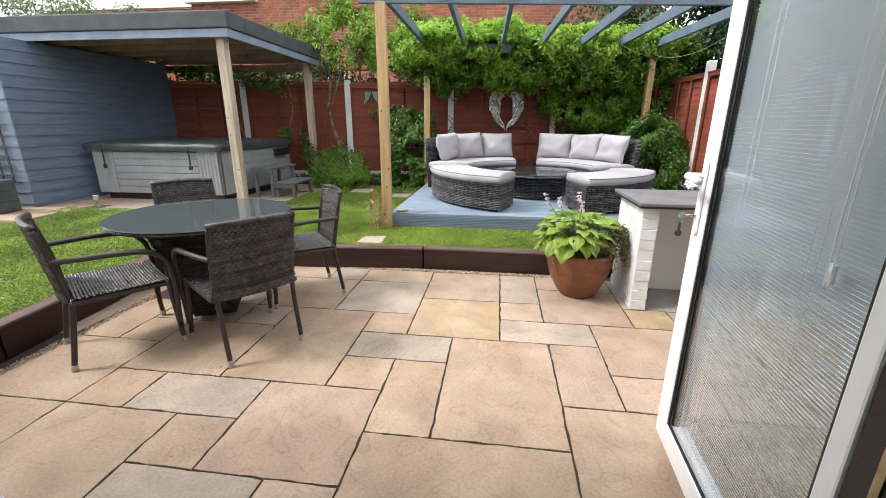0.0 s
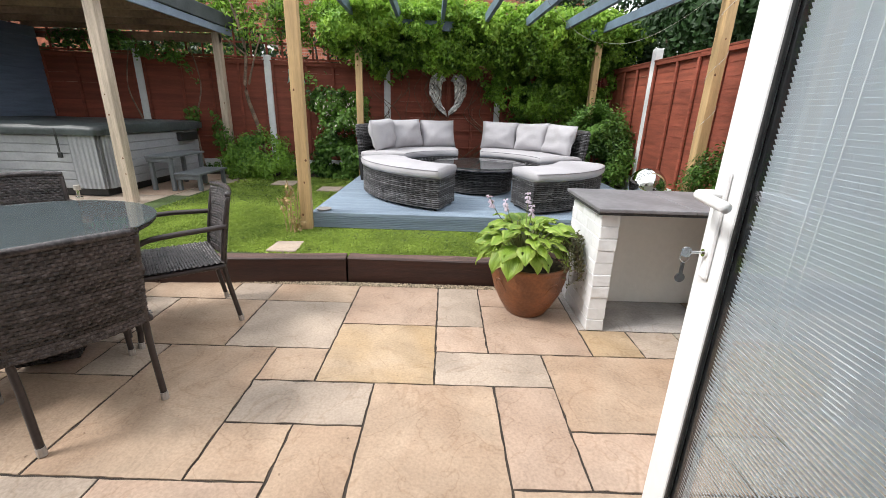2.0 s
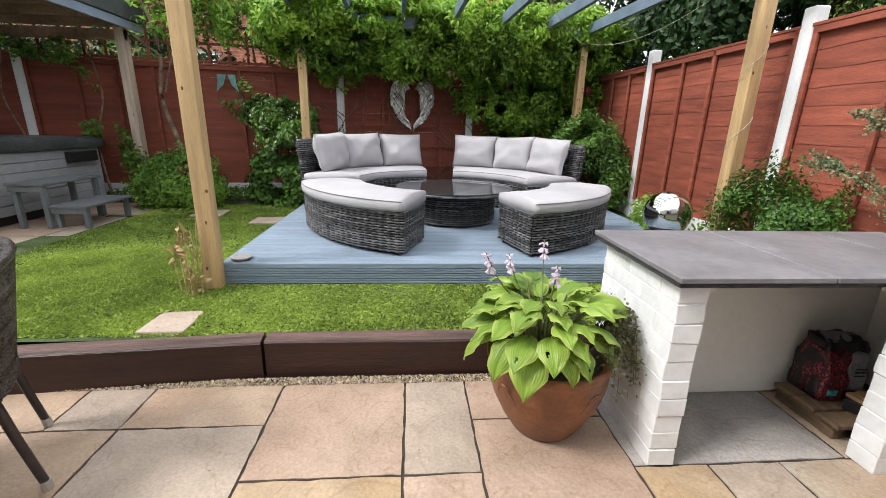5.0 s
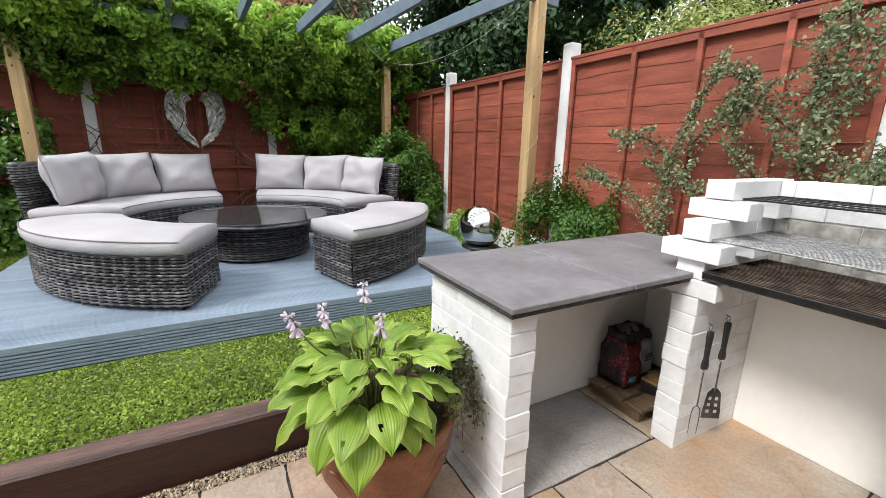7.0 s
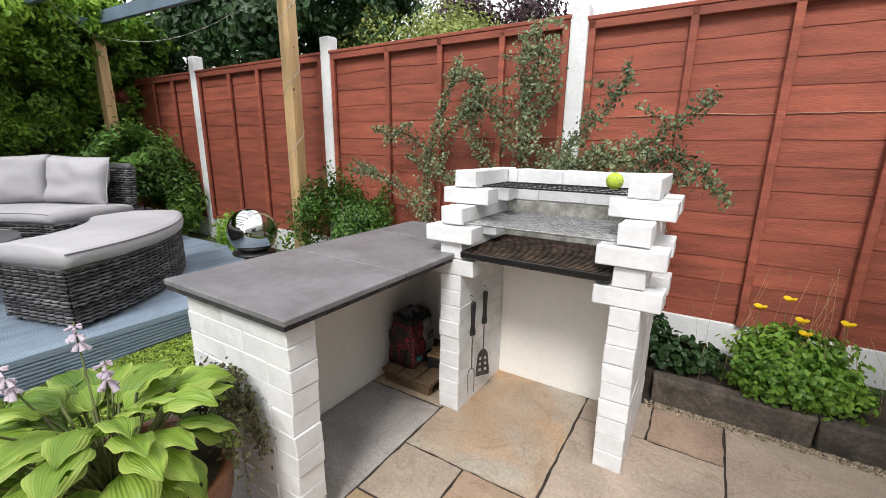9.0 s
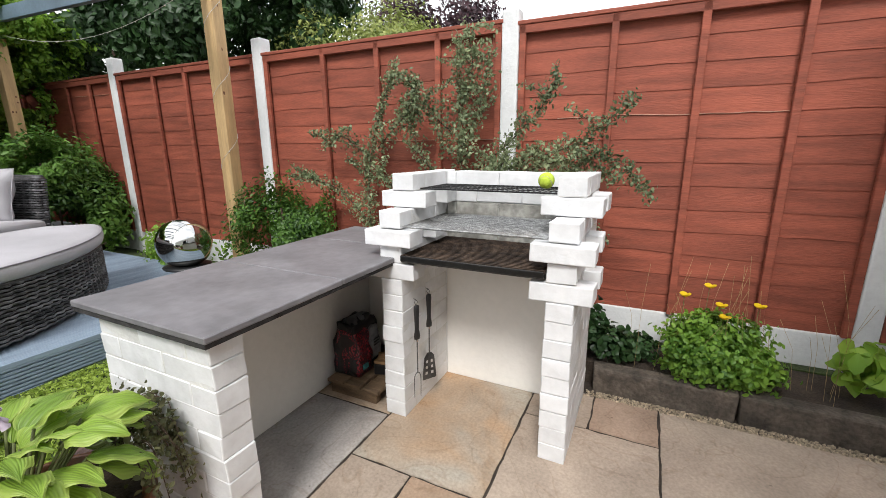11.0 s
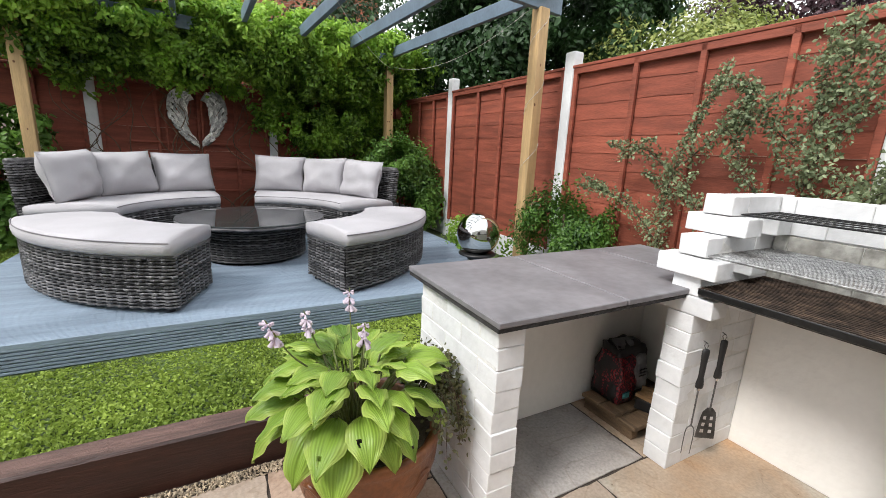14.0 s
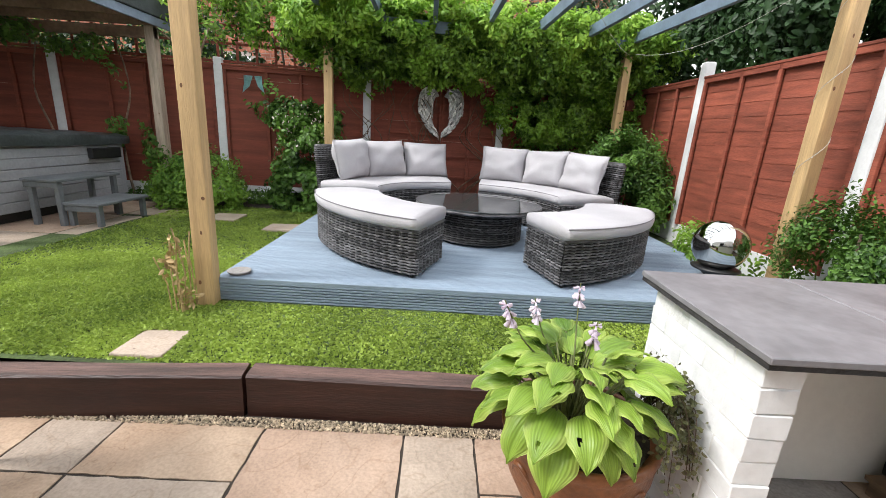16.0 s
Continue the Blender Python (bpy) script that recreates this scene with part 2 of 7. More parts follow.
M["shed"] = material("grey blue cladding", (0.14, 0.185, 0.265), 0.7, var=0.1, scale=3, fine=30, bump=0.3, stretch=(1, 1, 8), per_object=0.05)
M["tub"] = material("grey tub panel", (0.30, 0.305, 0.32), 0.6, var=0.08, scale=4, fine=40, bump=0.15)
M["tub_cover"] = material("dark green grey vinyl cover", (0.052, 0.062, 0.064), 0.45, var=0.2, scale=4, fine=40, bump=0.3)
M["black"] = material("black plastic", (0.015, 0.015, 0.016), 0.45, var=0.15, scale=20, fine=90, bump=0.1)
M["step_grey"] = material("grey step plastic", (0.13, 0.14, 0.15), 0.6, var=0.1, scale=5, fine=50, bump=0.2)
M["wicker"] = material("dark brown wicker", (0.055, 0.046, 0.046), 0.27, var=0.35, scale=30, fine=120, bump=0.3, per_island=0.5)
M["wicker_grey"] = material("mixed grey wicker", (0.035, 0.034, 0.037), 0.42, var=0.4, scale=11, fine=130, bump=0.2, stretch=(1, 1, 7), color2=(0.20, 0.195, 0.20), per_island=0.7)
M["wicker_in"] = material("wicker underlay", (0.012, 0.011, 0.012), 0.7, var=0.2, scale=20, fine=90, bump=0.2)
M["frame_brown"] = material("brown powder coated tube", (0.05, 0.04, 0.038), 0.4, metal=0.3, var=0.1, scale=20, fine=90, bump=0.05)
M["foot"] = material("grey foot cap", (0.42, 0.38, 0.34), 0.5, var=0.1, scale=20, fine=90, bump=0.05)
M["cushion"] = material("light grey woven fabric", (0.46, 0.445, 0.465), 0.9, var=0.06, scale=3, fine=220, bump=0.3, per_object=0.06)
M["piping"] = material("grey piping", (0.2, 0.19, 0.2), 0.9, var=0.1, scale=20, fine=90, bump=0.1)
M["slate"] = material("dark porcelain slab", (0.188, 0.180, 0.190), 0.45, var=0.14, scale=4, fine=26, bump=0.12)
M["slate_edge"] = material("dark cement edge", (0.035, 0.033, 0.033), 0.9, var=0.3, scale=14, fine=60, bump=0.6)
M["terracotta"] = material("brown terracotta", (0.20, 0.072, 0.026), 0.42, var=0.2, scale=6, fine=60, bump=0.25)
M["steel"] = material("mirror steel", (0.62, 0.62, 0.60), 0.03, metal=1.0, var=0.0, bump=0.0)
M["ash"] = material("ash and charcoal bed", (0.06, 0.05, 0.045), 0.9, var=0.6, scale=30, fine=120, bump=0.8, color2=(0.22, 0.2, 0.18))
M["zinc"] = material("dull zinc wire", (0.45, 0.45, 0.44), 0.35, metal=0.9, var=0.2, scale=30, fine=120, bump=0.1)
M["rusty"] = material("burnt rusty wire", (0.075, 0.05, 0.035), 0.7, metal=0.4, var=0.5, scale=14, fine=80, bump=0.3)
M["soot"] = material("black enamel", (0.012, 0.012, 0.012), 0.35, metal=0.2, var=0.3, scale=20, fine=80, bump=0.2)
M["upvc"] = material("white plastic", (0.86, 0.86, 0.86), 0.28, var=0.02, scale=3, fine=30, bump=0.0)
M["slat"] = material("blind slat", (0.72, 0.76, 0.80), 0.4, var=0.02, scale=3, fine=30, bump=0.0)
M["chrome"] = material("chrome", (0.7, 0.7, 0.7), 0.15, metal=1.0, var=0.05, bump=0.0)
M["brick"] = material("red house brick", (0.36, 0.12, 0.07), 0.85, var=0.2, scale=5, fine=30, bump=0.3, per_island=0.25)
M["house_mortar"] = material("house mortar", (0.38, 0.33, 0.29), 0.9, var=0.1, scale=5, fine=50, bump=0.2)
M["roof_tile"] = material("clay roof tile", (0.21, 0.135, 0.10), 0.85, var=0.25, scale=5, fine=40, bump=0.4, per_island=0.2)
M["white_wall"] = material("white house render", (0.78, 0.78, 0.76), 0.8, var=0.03, scale=3, fine=30, bump=0.1)
M["bark"] = material("grey brown bark", (0.10, 0.065, 0.045), 0.9, var=0.3, scale=12, fine=60, bump=0.8)
M["wing"] = material("distressed silver white resin", (0.62, 0.61, 0.58), 0.45, var=0.35, scale=14, fine=70, bump=0.6, per_object=0.45)
# Dark backing colour paints the shade in the crevices between feathers.
M["wing_back"] = material("dark resin backing, crevice shade", (0.09, 0.08, 0.065), 0.7, var=0.3, scale=14, fine=70, bump=0.6)
M["teal"] = material("teal painted metal", (0.25, 0.50, 0.50), 0.6, var=0.15, scale=14, fine=70, bump=0.2)
M["tennis"] = material("yellow green felt", (0.48, 0.62, 0.06), 0.95, var=0.08, scale=30, fine=200, bump=0.6)
M["pallet"] = material("weathered pallet timber", (0.17, 0.11, 0.062), 0.8, var=0.25, scale=5, fine=50, bump=0.5, stretch=(6, 1, 6))
M["plaster"] = material("interior plaster", (0.65, 0.63, 0.6), 0.9, var=0.03, scale=3, fine=30, bump=0.1)
M["carpet"] = material("interior floor", (0.15, 0.12, 0.1), 0.6, var=0.1, scale=5, fine=60, bump=0.1)
M["leaf_climber"] = leaf_material("climber leaves", (0.012, 0.043, 0.008), (0.30, 0.52, 0.06), 0.42)
M["leaf_bright"] = leaf_material("bright young leaves", (0.11, 0.26, 0.028), (0.47, 0.68, 0.10), 0.45)
M["leaf_dark"] = leaf_material("dark tree leaves", (0.010, 0.03, 0.010), (0.045, 0.10, 0.03), 0.2)
M["leaf_shrub"] = leaf_material("shrub leaves", (0.016, 0.052, 0.010), (0.17, 0.33, 0.055), 0.3)
M["leaf_varieg"] = leaf_material("yellow green hedge leaves", (0.10, 0.16, 0.03), (0.42, 0.45, 0.14), 0.3)
M["leaf_grey"] = leaf_material("grey green small leaves", (0.040, 0.07, 0.03), (0.34, 0.40, 0.22), 0.25)
M["leaf_purple"] = leaf_material("purple leaves", (0.02, 0.010, 0.014), (0.075, 0.03, 0.04), 0.2)
M["leaf_lawn"] = leaf_material("lawn blades", (0.085, 0.145, 0.02), (0.40, 0.52, 0.095), 0.3, 0.6)
M["hosta"] = leaf_material("hosta leaves", (0.024, 0.10, 0.012), (0.32, 0.47, 0.07), 0.28, 0.36)
hn = M["hosta"].node_tree
uvn = hn.nodes.new("ShaderNodeUVMap")
sep = hn.nodes.new("ShaderNodeSeparateXYZ")
hn.links.new(uvn.outputs[0], sep.inputs[0])
vein = hn.nodes.new("ShaderNodeMath")
vein.operation = "SINE"
vs_ = hn.nodes.new("ShaderNodeMath")
vs_.operation = "MULTIPLY"
vs_.inputs[1].default_value = 2 * math.pi * 13
hn.links.new(sep.outputs[0], vs_.inputs[0])
hn.links.new(vs_.outputs[0], vein.inputs[0])
vb = hn.nodes.new("ShaderNodeBump")
vb.inputs["Strength"].default_value, vb.inputs["Distance"].default_value = 0.4, 0.0012
hn.links.new(vein.outputs[0], vb.inputs["Height"])
hp_ = hn.nodes["Principled BSDF"]
hn.links.new(vb.outputs[0], hp_.inputs["Normal"])
leaf_color = hp_.inputs["Base Color"].links[0].from_socket
vc = hn.nodes.new("ShaderNodeMapRange")
vc.inputs["From Min"].default_value = -1.0
vc.inputs["To Min"].default_value, vc.inputs["To Max"].default_value = 0.80, 1.04
hn.links.new(vein.outputs[0], vc.inputs["Value"])
vh = hn.nodes.new("ShaderNodeHueSaturation")
hn.links.new(vc.outputs[0], vh.inputs["Value"])
hn.links.new(leaf_color, vh.inputs["Color"])
rim_f, rim_mix = hn.nodes.new("ShaderNodeMapRange"), hn.nodes.new("ShaderNodeMix")
rim_f.inputs["From Min"].default_value, rim_f.inputs["From Max"].default_value, rim_f.inputs["To Max"].default_value = 0.25, 0.5, 0.55
hn.links.new(sep.outputs[0], rim_f.inputs["Value"])
rim_mix.data_type = "RGBA"
hn.links.new(rim_f.outputs[0], rim_mix.inputs["Factor"])
hn.links.new(vh.outputs[0], rim_mix.inputs["A"])
rim_mix.inputs["B"].default_value = (0.52, 0.60, 0.16, 1)
hn.links.new(rim_mix.outputs["Result"], hp_.inputs["Base Color"])
M["lilac"] = leaf_material("lilac petals", (0.46, 0.34, 0.46), (0.80, 0.72, 0.80), 0.4)
M["leaf_trail"] = leaf_material("bronzed trailing leaves", (0.03, 0.05, 0.02), (0.20, 0.19, 0.09), 0.25)
M["leaf_mid"] = leaf_material("fresh shrub leaves", (0.04, 0.125, 0.018), (0.30, 0.50, 0.07), 0.38)
M["tool"] = material("worn tool steel", (0.16, 0.16, 0.16), 0.4, metal=0.7, var=0.2, scale=20, fine=60, bump=0.05)
M["yellow"] = leaf_material("yellow petals", (0.75, 0.50, 0.01), (0.85, 0.65, 0.03), 0.3)
M["white_petal"] = leaf_material("pale petals", (0.42, 0.30, 0.33), (0.66, 0.60, 0.54), 0.3)
M["stalk"] = material("green stalk", (0.13, 0.15, 0.05), 0.7, var=0.2, scale=20, fine=60, bump=0.1)
M["cane"] = material("dry cane", (0.42, 0.30, 0.14), 0.7, var=0.2, scale=20, fine=60, bump=0.1)
M["light_wire"] = material("pale string light wire", (0.5, 0.47, 0.42), 0.5, var=0.1, scale=20, fine=60, bump=0.0)
M["bag_red"] = material("red printed bag", (0.28, 0.02, 0.03), 0.4, var=0.5, scale=16, fine=60, bump=0.2)
bt = M["bag_red"].node_tree
bn_, br_ = bt.nodes.new("ShaderNodeTexNoise"), bt.nodes.new("ShaderNodeValToRGB")
bn_.inputs["Scale"].default_value, bn_.inputs["Detail"].default_value = 19, 3
br_.color_ramp.interpolation = "CONSTANT"
br_.color_ramp.elements[0].color, br_.color_ramp.elements[1].color = (0.012, 0.012, 0.014, 1), (0.09, 0.008, 0.02, 1)
br_.color_ramp.elements[1].position = 0.47
br_.color_ramp.elements.new(0.54).color = (0.38, 0.02, 0.03, 1)
br_.color_ramp.elements.new(0.63).color = (0.10, 0.10, 0.11, 1)
bt.links.new(bn_.outputs[0], br_.inputs[0])
bt.links.new(br_.outputs[0], bt.nodes["Principled BSDF"].inputs["Base Color"])
M["bag_grey"] = material("grey bag panel", (0.3, 0.3, 0.3), 0.4, var=0.2, scale=12, fine=60, bump=0.2)
M["bag_teal"] = material("teal print", (0.08, 0.4, 0.42), 0.4, var=0.3, scale=30, fine=60, bump=0.1)
M["card"] = material("brown card", (0.42, 0.25, 0.12), 0.8, var=0.1, scale=12, fine=60, bump=0.1)


def glass_material(name, tint, rough=0.0, alpha=0.85, body=None):
    """Clear thin pane: see-through with Fresnel gloss."""
    m = bpy.data.materials.new(name)
    m.use_nodes = True
    nt = m.node_tree
    nt.nodes.remove(nt.nodes["Principled BSDF"])
    tr = nt.nodes.new("ShaderNodeBsdfTransparent")
    tr.inputs[0].default_value = (*tint, 1)
    gl = nt.nodes.new("ShaderNodeBsdfGlossy")
    gl.inputs["Roughness"].default_value = rough
    lw = nt.nodes.new("ShaderNodeLayerWeight")
    lw.inputs[0].default_value = 0.5
    fr = nt.nodes.new("ShaderNodeMath")
    fr.operation = "POWER"
    fr.inputs[1].default_value = 5.0
    nt.links.new(lw.outputs["Facing"], fr.inputs[0])
    mx = nt.nodes.new("ShaderNodeMixShader")
    mul = nt.nodes.new("ShaderNodeMath")
    mul.operation, mul.use_clamp = "MULTIPLY_ADD", True
    mul.inputs[1].default_value, mul.inputs[2].default_value = 0.95, 0.045
    nt.links.new(fr.outputs[0], mul.inputs[0])
    nt.links.new(mul.outputs[0], mx.inputs[0])
    if body:
        df = nt.nodes.new("ShaderNodeBsdfDiffuse")
        df.inputs[0].default_value = (*body, 1)
        mb = nt.nodes.new("ShaderNodeMixShader")
        mb.inputs[0].default_value = 1 - alpha
        nt.links.new(tr.outputs[0], mb.inputs[1])
        nt.links.new(df.outputs[0], mb.inputs[2])
        tr = mb
    nt.links.new(tr.outputs[0], mx.inputs[1])
    nt.links.new(gl.outputs[0], mx.inputs[2])
    nt.links.new(mx.outputs[0], nt.nodes["Material Output"].inputs[0])
    return m


M["glass"] = glass_material("clear glass", (0.93, 0.955, 0.965))
# Grey diffuse bodies: part of the tabletops' sky reflection is put into colour.
M["table_glass"] = glass_material("smoked table glass", (0.42, 0.45, 0.46), 0.02, 0.6, (0.09, 0.10, 0.10))
M["frosted_glass"] = glass_material("frosted smoked glass", (0.35, 0.38, 0.39), 0.05, 0.3, (0.105, 0.125, 0.13))


# ---- building helpers ----
def mesh_object(name, bm, mat, smooth=False):
    me = bpy.data.meshes.new(name)
    bm.to_mesh(me)
    bm.free()
    for mm in (mat if isinstance(mat, (list, tuple)) else [mat]):
        me.materials.append(mm)
    if smooth:
        me.polygons.foreach_set("use_smooth", [True] * len(me.polygons))
    return new(name, me)


def part(name, bm, mat, parent, label="", smooth=False, kind=""):
    ob = mesh_object(name, bm, mat, smooth)
    ob.parent = parent
    return tagged(ob, label=label, kind=kind)


def single(name, bm, mat, label, category, group="", smooth=False, kind=""):
    return tagged(mesh_object(name, bm, mat, smooth), label, category, group, kind)


def thing(name, place, label, category, group="", turn=0):
    ob = new(name)
    ob.matrix_basis = pose(*place, 0, 0, turn)
    return tagged(ob, label, category, group)


def raw(name, verts, faces, mat, parent=None, smooth=False):
    me = bpy.data.meshes.new(name)
    me.from_pydata(verts, [], faces)
    me.materials.append(mat)
    if smooth:
        me.polygons.foreach_set("use_smooth", [True] * len(me.polygons))
    ob = new(name, me)
    ob.parent = parent
    return ob


def box(bm, a, b, m=None, bevel=0.0, rough=0.0):
    """A box from corner a to corner b, its edges rounded by bevel and its corners uneven by rough."""
    size = [b[i] - a[i] for i in range(3)]
    mid = [(a[i] + b[i]) / 2 for i in range(3)]
    t = Matrix.Translation(mid) @ Matrix.Diagonal((*size, 1))
    r = bmesh.ops.create_cube(bm, size=1.0, matrix=(m or Matrix()) @ t)
    vs = r["verts"]
    if rough:
        for v in vs:
            v.co += Vector([random.uniform(-rough, rough) for _ in range(3)])
    if bevel:
        es = list({e for v in vs for e in v.link_edges})
        bmesh.ops.bevel(bm, geom=es, offset=bevel, segments=1 if bevel < 0.004 else 2, affect="EDGES", profile=0.5)
    return bm


def cyl(bm, p0, p1, r0, r1=None, seg=10, caps=True):
    p0, p1 = Vector(p0), Vector(p1)
    d = p1 - p0
    m = Matrix.Translation((p0 + p1) / 2) @ d.to_track_quat("Z", "Y").to_matrix().to_4x4()
    bmesh.ops.create_cone(bm, cap_ends=caps, segments=seg, radius1=r0, radius2=r0 if r1 is None else r1, depth=d.length, matrix=m)
    return bm


def tube(bm, pts, r, seg=8, taper=None):
    """A tube along the points."""
    pts = [Vector(p) for p in pts]
    rings = []
    for i, p in enumerate(pts):
        d = (pts[min(i + 1, len(pts) - 1)] - pts[max(i - 1, 0)]).normalized()
        q = d.to_track_quat("Z", "Y").to_matrix()
        rr = r * (1 if taper is None else 1 + (taper - 1) * i / (len(pts) - 1))
        rings.append([bm.verts.new(p + q @ Vector((rr * math.cos(2 * math.pi * k / seg), rr * math.sin(2 * math.pi * k / seg), 0))) for k in range(seg)])
    for a, b in zip(rings, rings[1:]):
        for k in range(seg):
            bm.faces.new((a[k], a[(k + 1) % seg], b[(k + 1) % seg], b[k]))
    bm.faces.new(rings[0][::-1])
    bm.faces.new(rings[-1])
    return bm


def smooth_line(pts, n=6):
    """Catmull-Rom points through pts."""
    pts = [Vector(p) for p in pts]
    out = []
    for i in range(len(pts) - 1):
        p0, p1, p2, p3 = pts[max(i - 1, 0)], pts[i], pts[i + 1], pts[min(i + 2, len(pts) - 1)]
        for k in range(n):
            t = k / n
            out.append(0.5 * ((2 * p1) + (p2 - p0) * t + (2 * p0 - 5 * p1 + 4 * p2 - p3) * t * t + (3 * p1 - p0 - 3 * p2 + p3) * t ** 3))
    return out + [pts[-1]]


def lathe(bm, profile, seg=32, m=None):
    rings = []
    for r, z in profile:
        rings.append([bm.verts.new((m or Matrix()) @ Vector((r * math.cos(2 * math.pi * k / seg), r * math.sin(2 * math.pi * k / seg), z))) for k in range(seg)])
    for a, b in zip(rings, rings[1:]):
        for k in range(seg):
            bm.faces.new((a[k], a[(k + 1) % seg], b[(k + 1) % seg], b[k]))
    bm.faces.new(rings[0][::-1])
    bm.faces.new(rings[-1])
    return bm


def bm_new():
    return bmesh.new()


rng = np.random.default_rng(7)


def leaves(name, centres, size, mat, parent=None, up=0.3, narrow=0.5, jitter=0.35, outward=None, shaped=True):
    """One mesh of folded leaves at the centres (an n x 3 array). up: how far they face the sky."""
    n = len(centres)
    nrm = rng.normal(size=(n, 3))
    if outward is not None:
        nrm = nrm * 0.6 + outward
    nrm[:, 2] = nrm[:, 2] * (1 - up) + up * 1.4
    nrm /= np.linalg.norm(nrm, axis=1)[:, None]
    d = rng.normal(size=(n, 3))
    d[:, 2] -= 0.4
    d -= (d * nrm).sum(1)[:, None] * nrm
    d /= np.linalg.norm(d, axis=1)[:, None] + 1e-9
    s = np.cross(nrm, d)
    L = (size * (1 + jitter * rng.uniform(-1, 1, n)))[:, None]
    W = L * narrow * 0.5
    c = np.asarray(centres)
    base, tip = c - d * L * 0.5, c + d * L * 0.5 - nrm * L * 0.12
    k = np.arange(n)
    if shaped:
        def side(f, w, z):
            return c + d * L * f + s * W * w + nrm * (W * 0.3 + L * z)
        mid = c + nrm * L * 0.01
        v = np.stack([base, side(-0.27, 0.78, 0.0), side(0.05, 1.0, 0.0), side(0.32, 0.55, -0.05), tip,
                      side(0.32, -0.55, -0.05), side(0.05, -1.0, 0.0), side(-0.27, -0.78, 0.0), mid], 1).reshape(-1, 3)
        k = k * 9
        f = np.concatenate([np.stack([k + 8, k + a, k + (a + 1) % 8], 1) for a in range(8)])
    else:
        mid = c + nrm * L * -0.02
        left, right = mid + s * W + nrm * W * 0.35, mid - s * W + nrm * W * 0.35
        v = np.stack([base, left, tip, right], 1).reshape(-1, 3)
        k = k * 4
        f = np.concatenate([np.stack([k, k + 1, k + 2], 1), np.stack([k, k + 2, k + 3], 1)])
    me = bpy.data.meshes.new(name)
    me.vertices.add(len(v))
    me.vertices.foreach_set("co", v.ravel())
    me.loops.add(f.size)
    me.loops.foreach_set("vertex_index", f.ravel().astype(np.int32))
    me.polygons.add(len(f))
    me.polygons.foreach_set("loop_start", np.arange(0, f.size, 3, dtype=np.int32))
    me.update(calc_edges=True)
    me.materials.append(mat)
    ob = new(name, me)
    ob.parent = parent
    return tagged(ob, kind="stuff") if parent is None else ob


def cloud(blobs, density, shell=0.55, gap=0.35, freq=3.0):
    """Points in ellipsoids (x, y, z, rx, ry, rz), thicker to the outside, with noisy gaps."""
    out, nor = [], []
    for x, y, z, rx, ry, rz in blobs:
        n = int(density * (rx * ry + ry * rz + rx * rz) * 4)
        u = rng.normal(size=(n, 3))
        u /= np.linalg.norm(u, axis=1)[:, None]
        r = 1 - (1 - shell) * rng.uniform(0, 1, n) ** 1.5
        r = r * (1 + 0.16 * np.sin(u[:, 0] * 7 + x * 3) * np.sin(u[:, 2] * 6 + y) + 0.1 * rng.normal(size=n))
        p = np.array((x, y, z)) + u * r[:, None] * np.array((rx, ry, rz))
        keep = np.array([noise.noise(Vector(q) * freq) for q in p.tolist()]) > (gap - 0.5) * 0.8
        out.append(p[keep])
        nor.append(u[keep])
    return np.concatenate(out), np.concatenate(nor)


def plant(name, blobs, density, size, mat, label, category, stems=None, narrow=0.5, gap=0.35, up=0.3, group="", floor_z=None, part_name="foliage"):
    x, y = blobs[0][0], blobs[0][1]
    root = thing(name, (x, y, floor_z if floor_z is not None else 0.2), label, category, group)
    inv = root.matrix_basis.inverted()
    p, nn = cloud(blobs, density, gap=gap)
    if floor_z is not None:
        keep = p[:, 2] > floor_z + 0.01
        p, nn = p[keep], nn[keep]
    p = p - np.array(root.location)
    leaves(part_name, p, size, mat, root, up=up, narrow=narrow, outward=nn)
    if stems:
        bm = bm_new()
        for line, r in stems:
            tube(bm, [inv @ q for q in smooth_line(line, 5)], r, 6, taper=0.45)
        part("stems" if part_name == "foliage" else "trunk", bm, M["bark"], root)
    return root

# ---- ground and large structure ----
def gx(i):
    return 0.118 + 0.2825 * i


def gy(j):
    return 3.187 + 0.2815 * j


def lawn_height(x, y):
    front = 4.45
    t = min(max((y - front) / 0.6, 0), 1)
    return 0.165 + 0.045 * t


LAWN_TOP = 0.21
patio_base = single("ground", box(bm_new(), (-7.0, -2.5, -0.3), (4.2, 4.42, -0.008)), M["joint"], "dark jointing bed under the sandstone paving", "ground", kind="structure")

# raised lawn, one sheet with a gentle rise
verts, faces = [], []
xs = [-60, -20, -10] + [-8 + 0.25 * k for k in range(46)] + [3.4]
ys = [4.44 + 0.12 * k for k in range(41)] + [11, 20, 60]
for y in ys:
    for x in xs:
        wob = 0.012 * noise.noise(Vector((x * 1.5, y * 1.5, 0)))
        verts.append((x, y, lawn_height(x, y) + wob))
for j in range(len(ys) - 1):
    for i in range(len(xs) - 1):
        a = j * len(xs) + i
        faces.append((a, a + 1, a + len(xs) + 1, a + len(xs)))
tagged(raw("lawn", verts, faces, M["lawn"], smooth=True), "mown green lawn with clover patches behind the sleepers", "lawn", kind="structure")
verts, faces = [], []
xl = [-60, -20, -10, -8, -6, -4, -3, -2.4, -1.93]
yl = [-3, -1, 0, 0.6, 1.2, 1.8, 2.2, 2.6, 3.0, 3.4, 3.8, 4.1, 4.44]
for y in yl:
    for k, x in enumerate(xl):
        xx = x
        if x == -1.93:
            xx = -1.97 - 0.2 * max(0, (y - 2.4) / 2.04)
        verts.append((xx, y, 0.165))
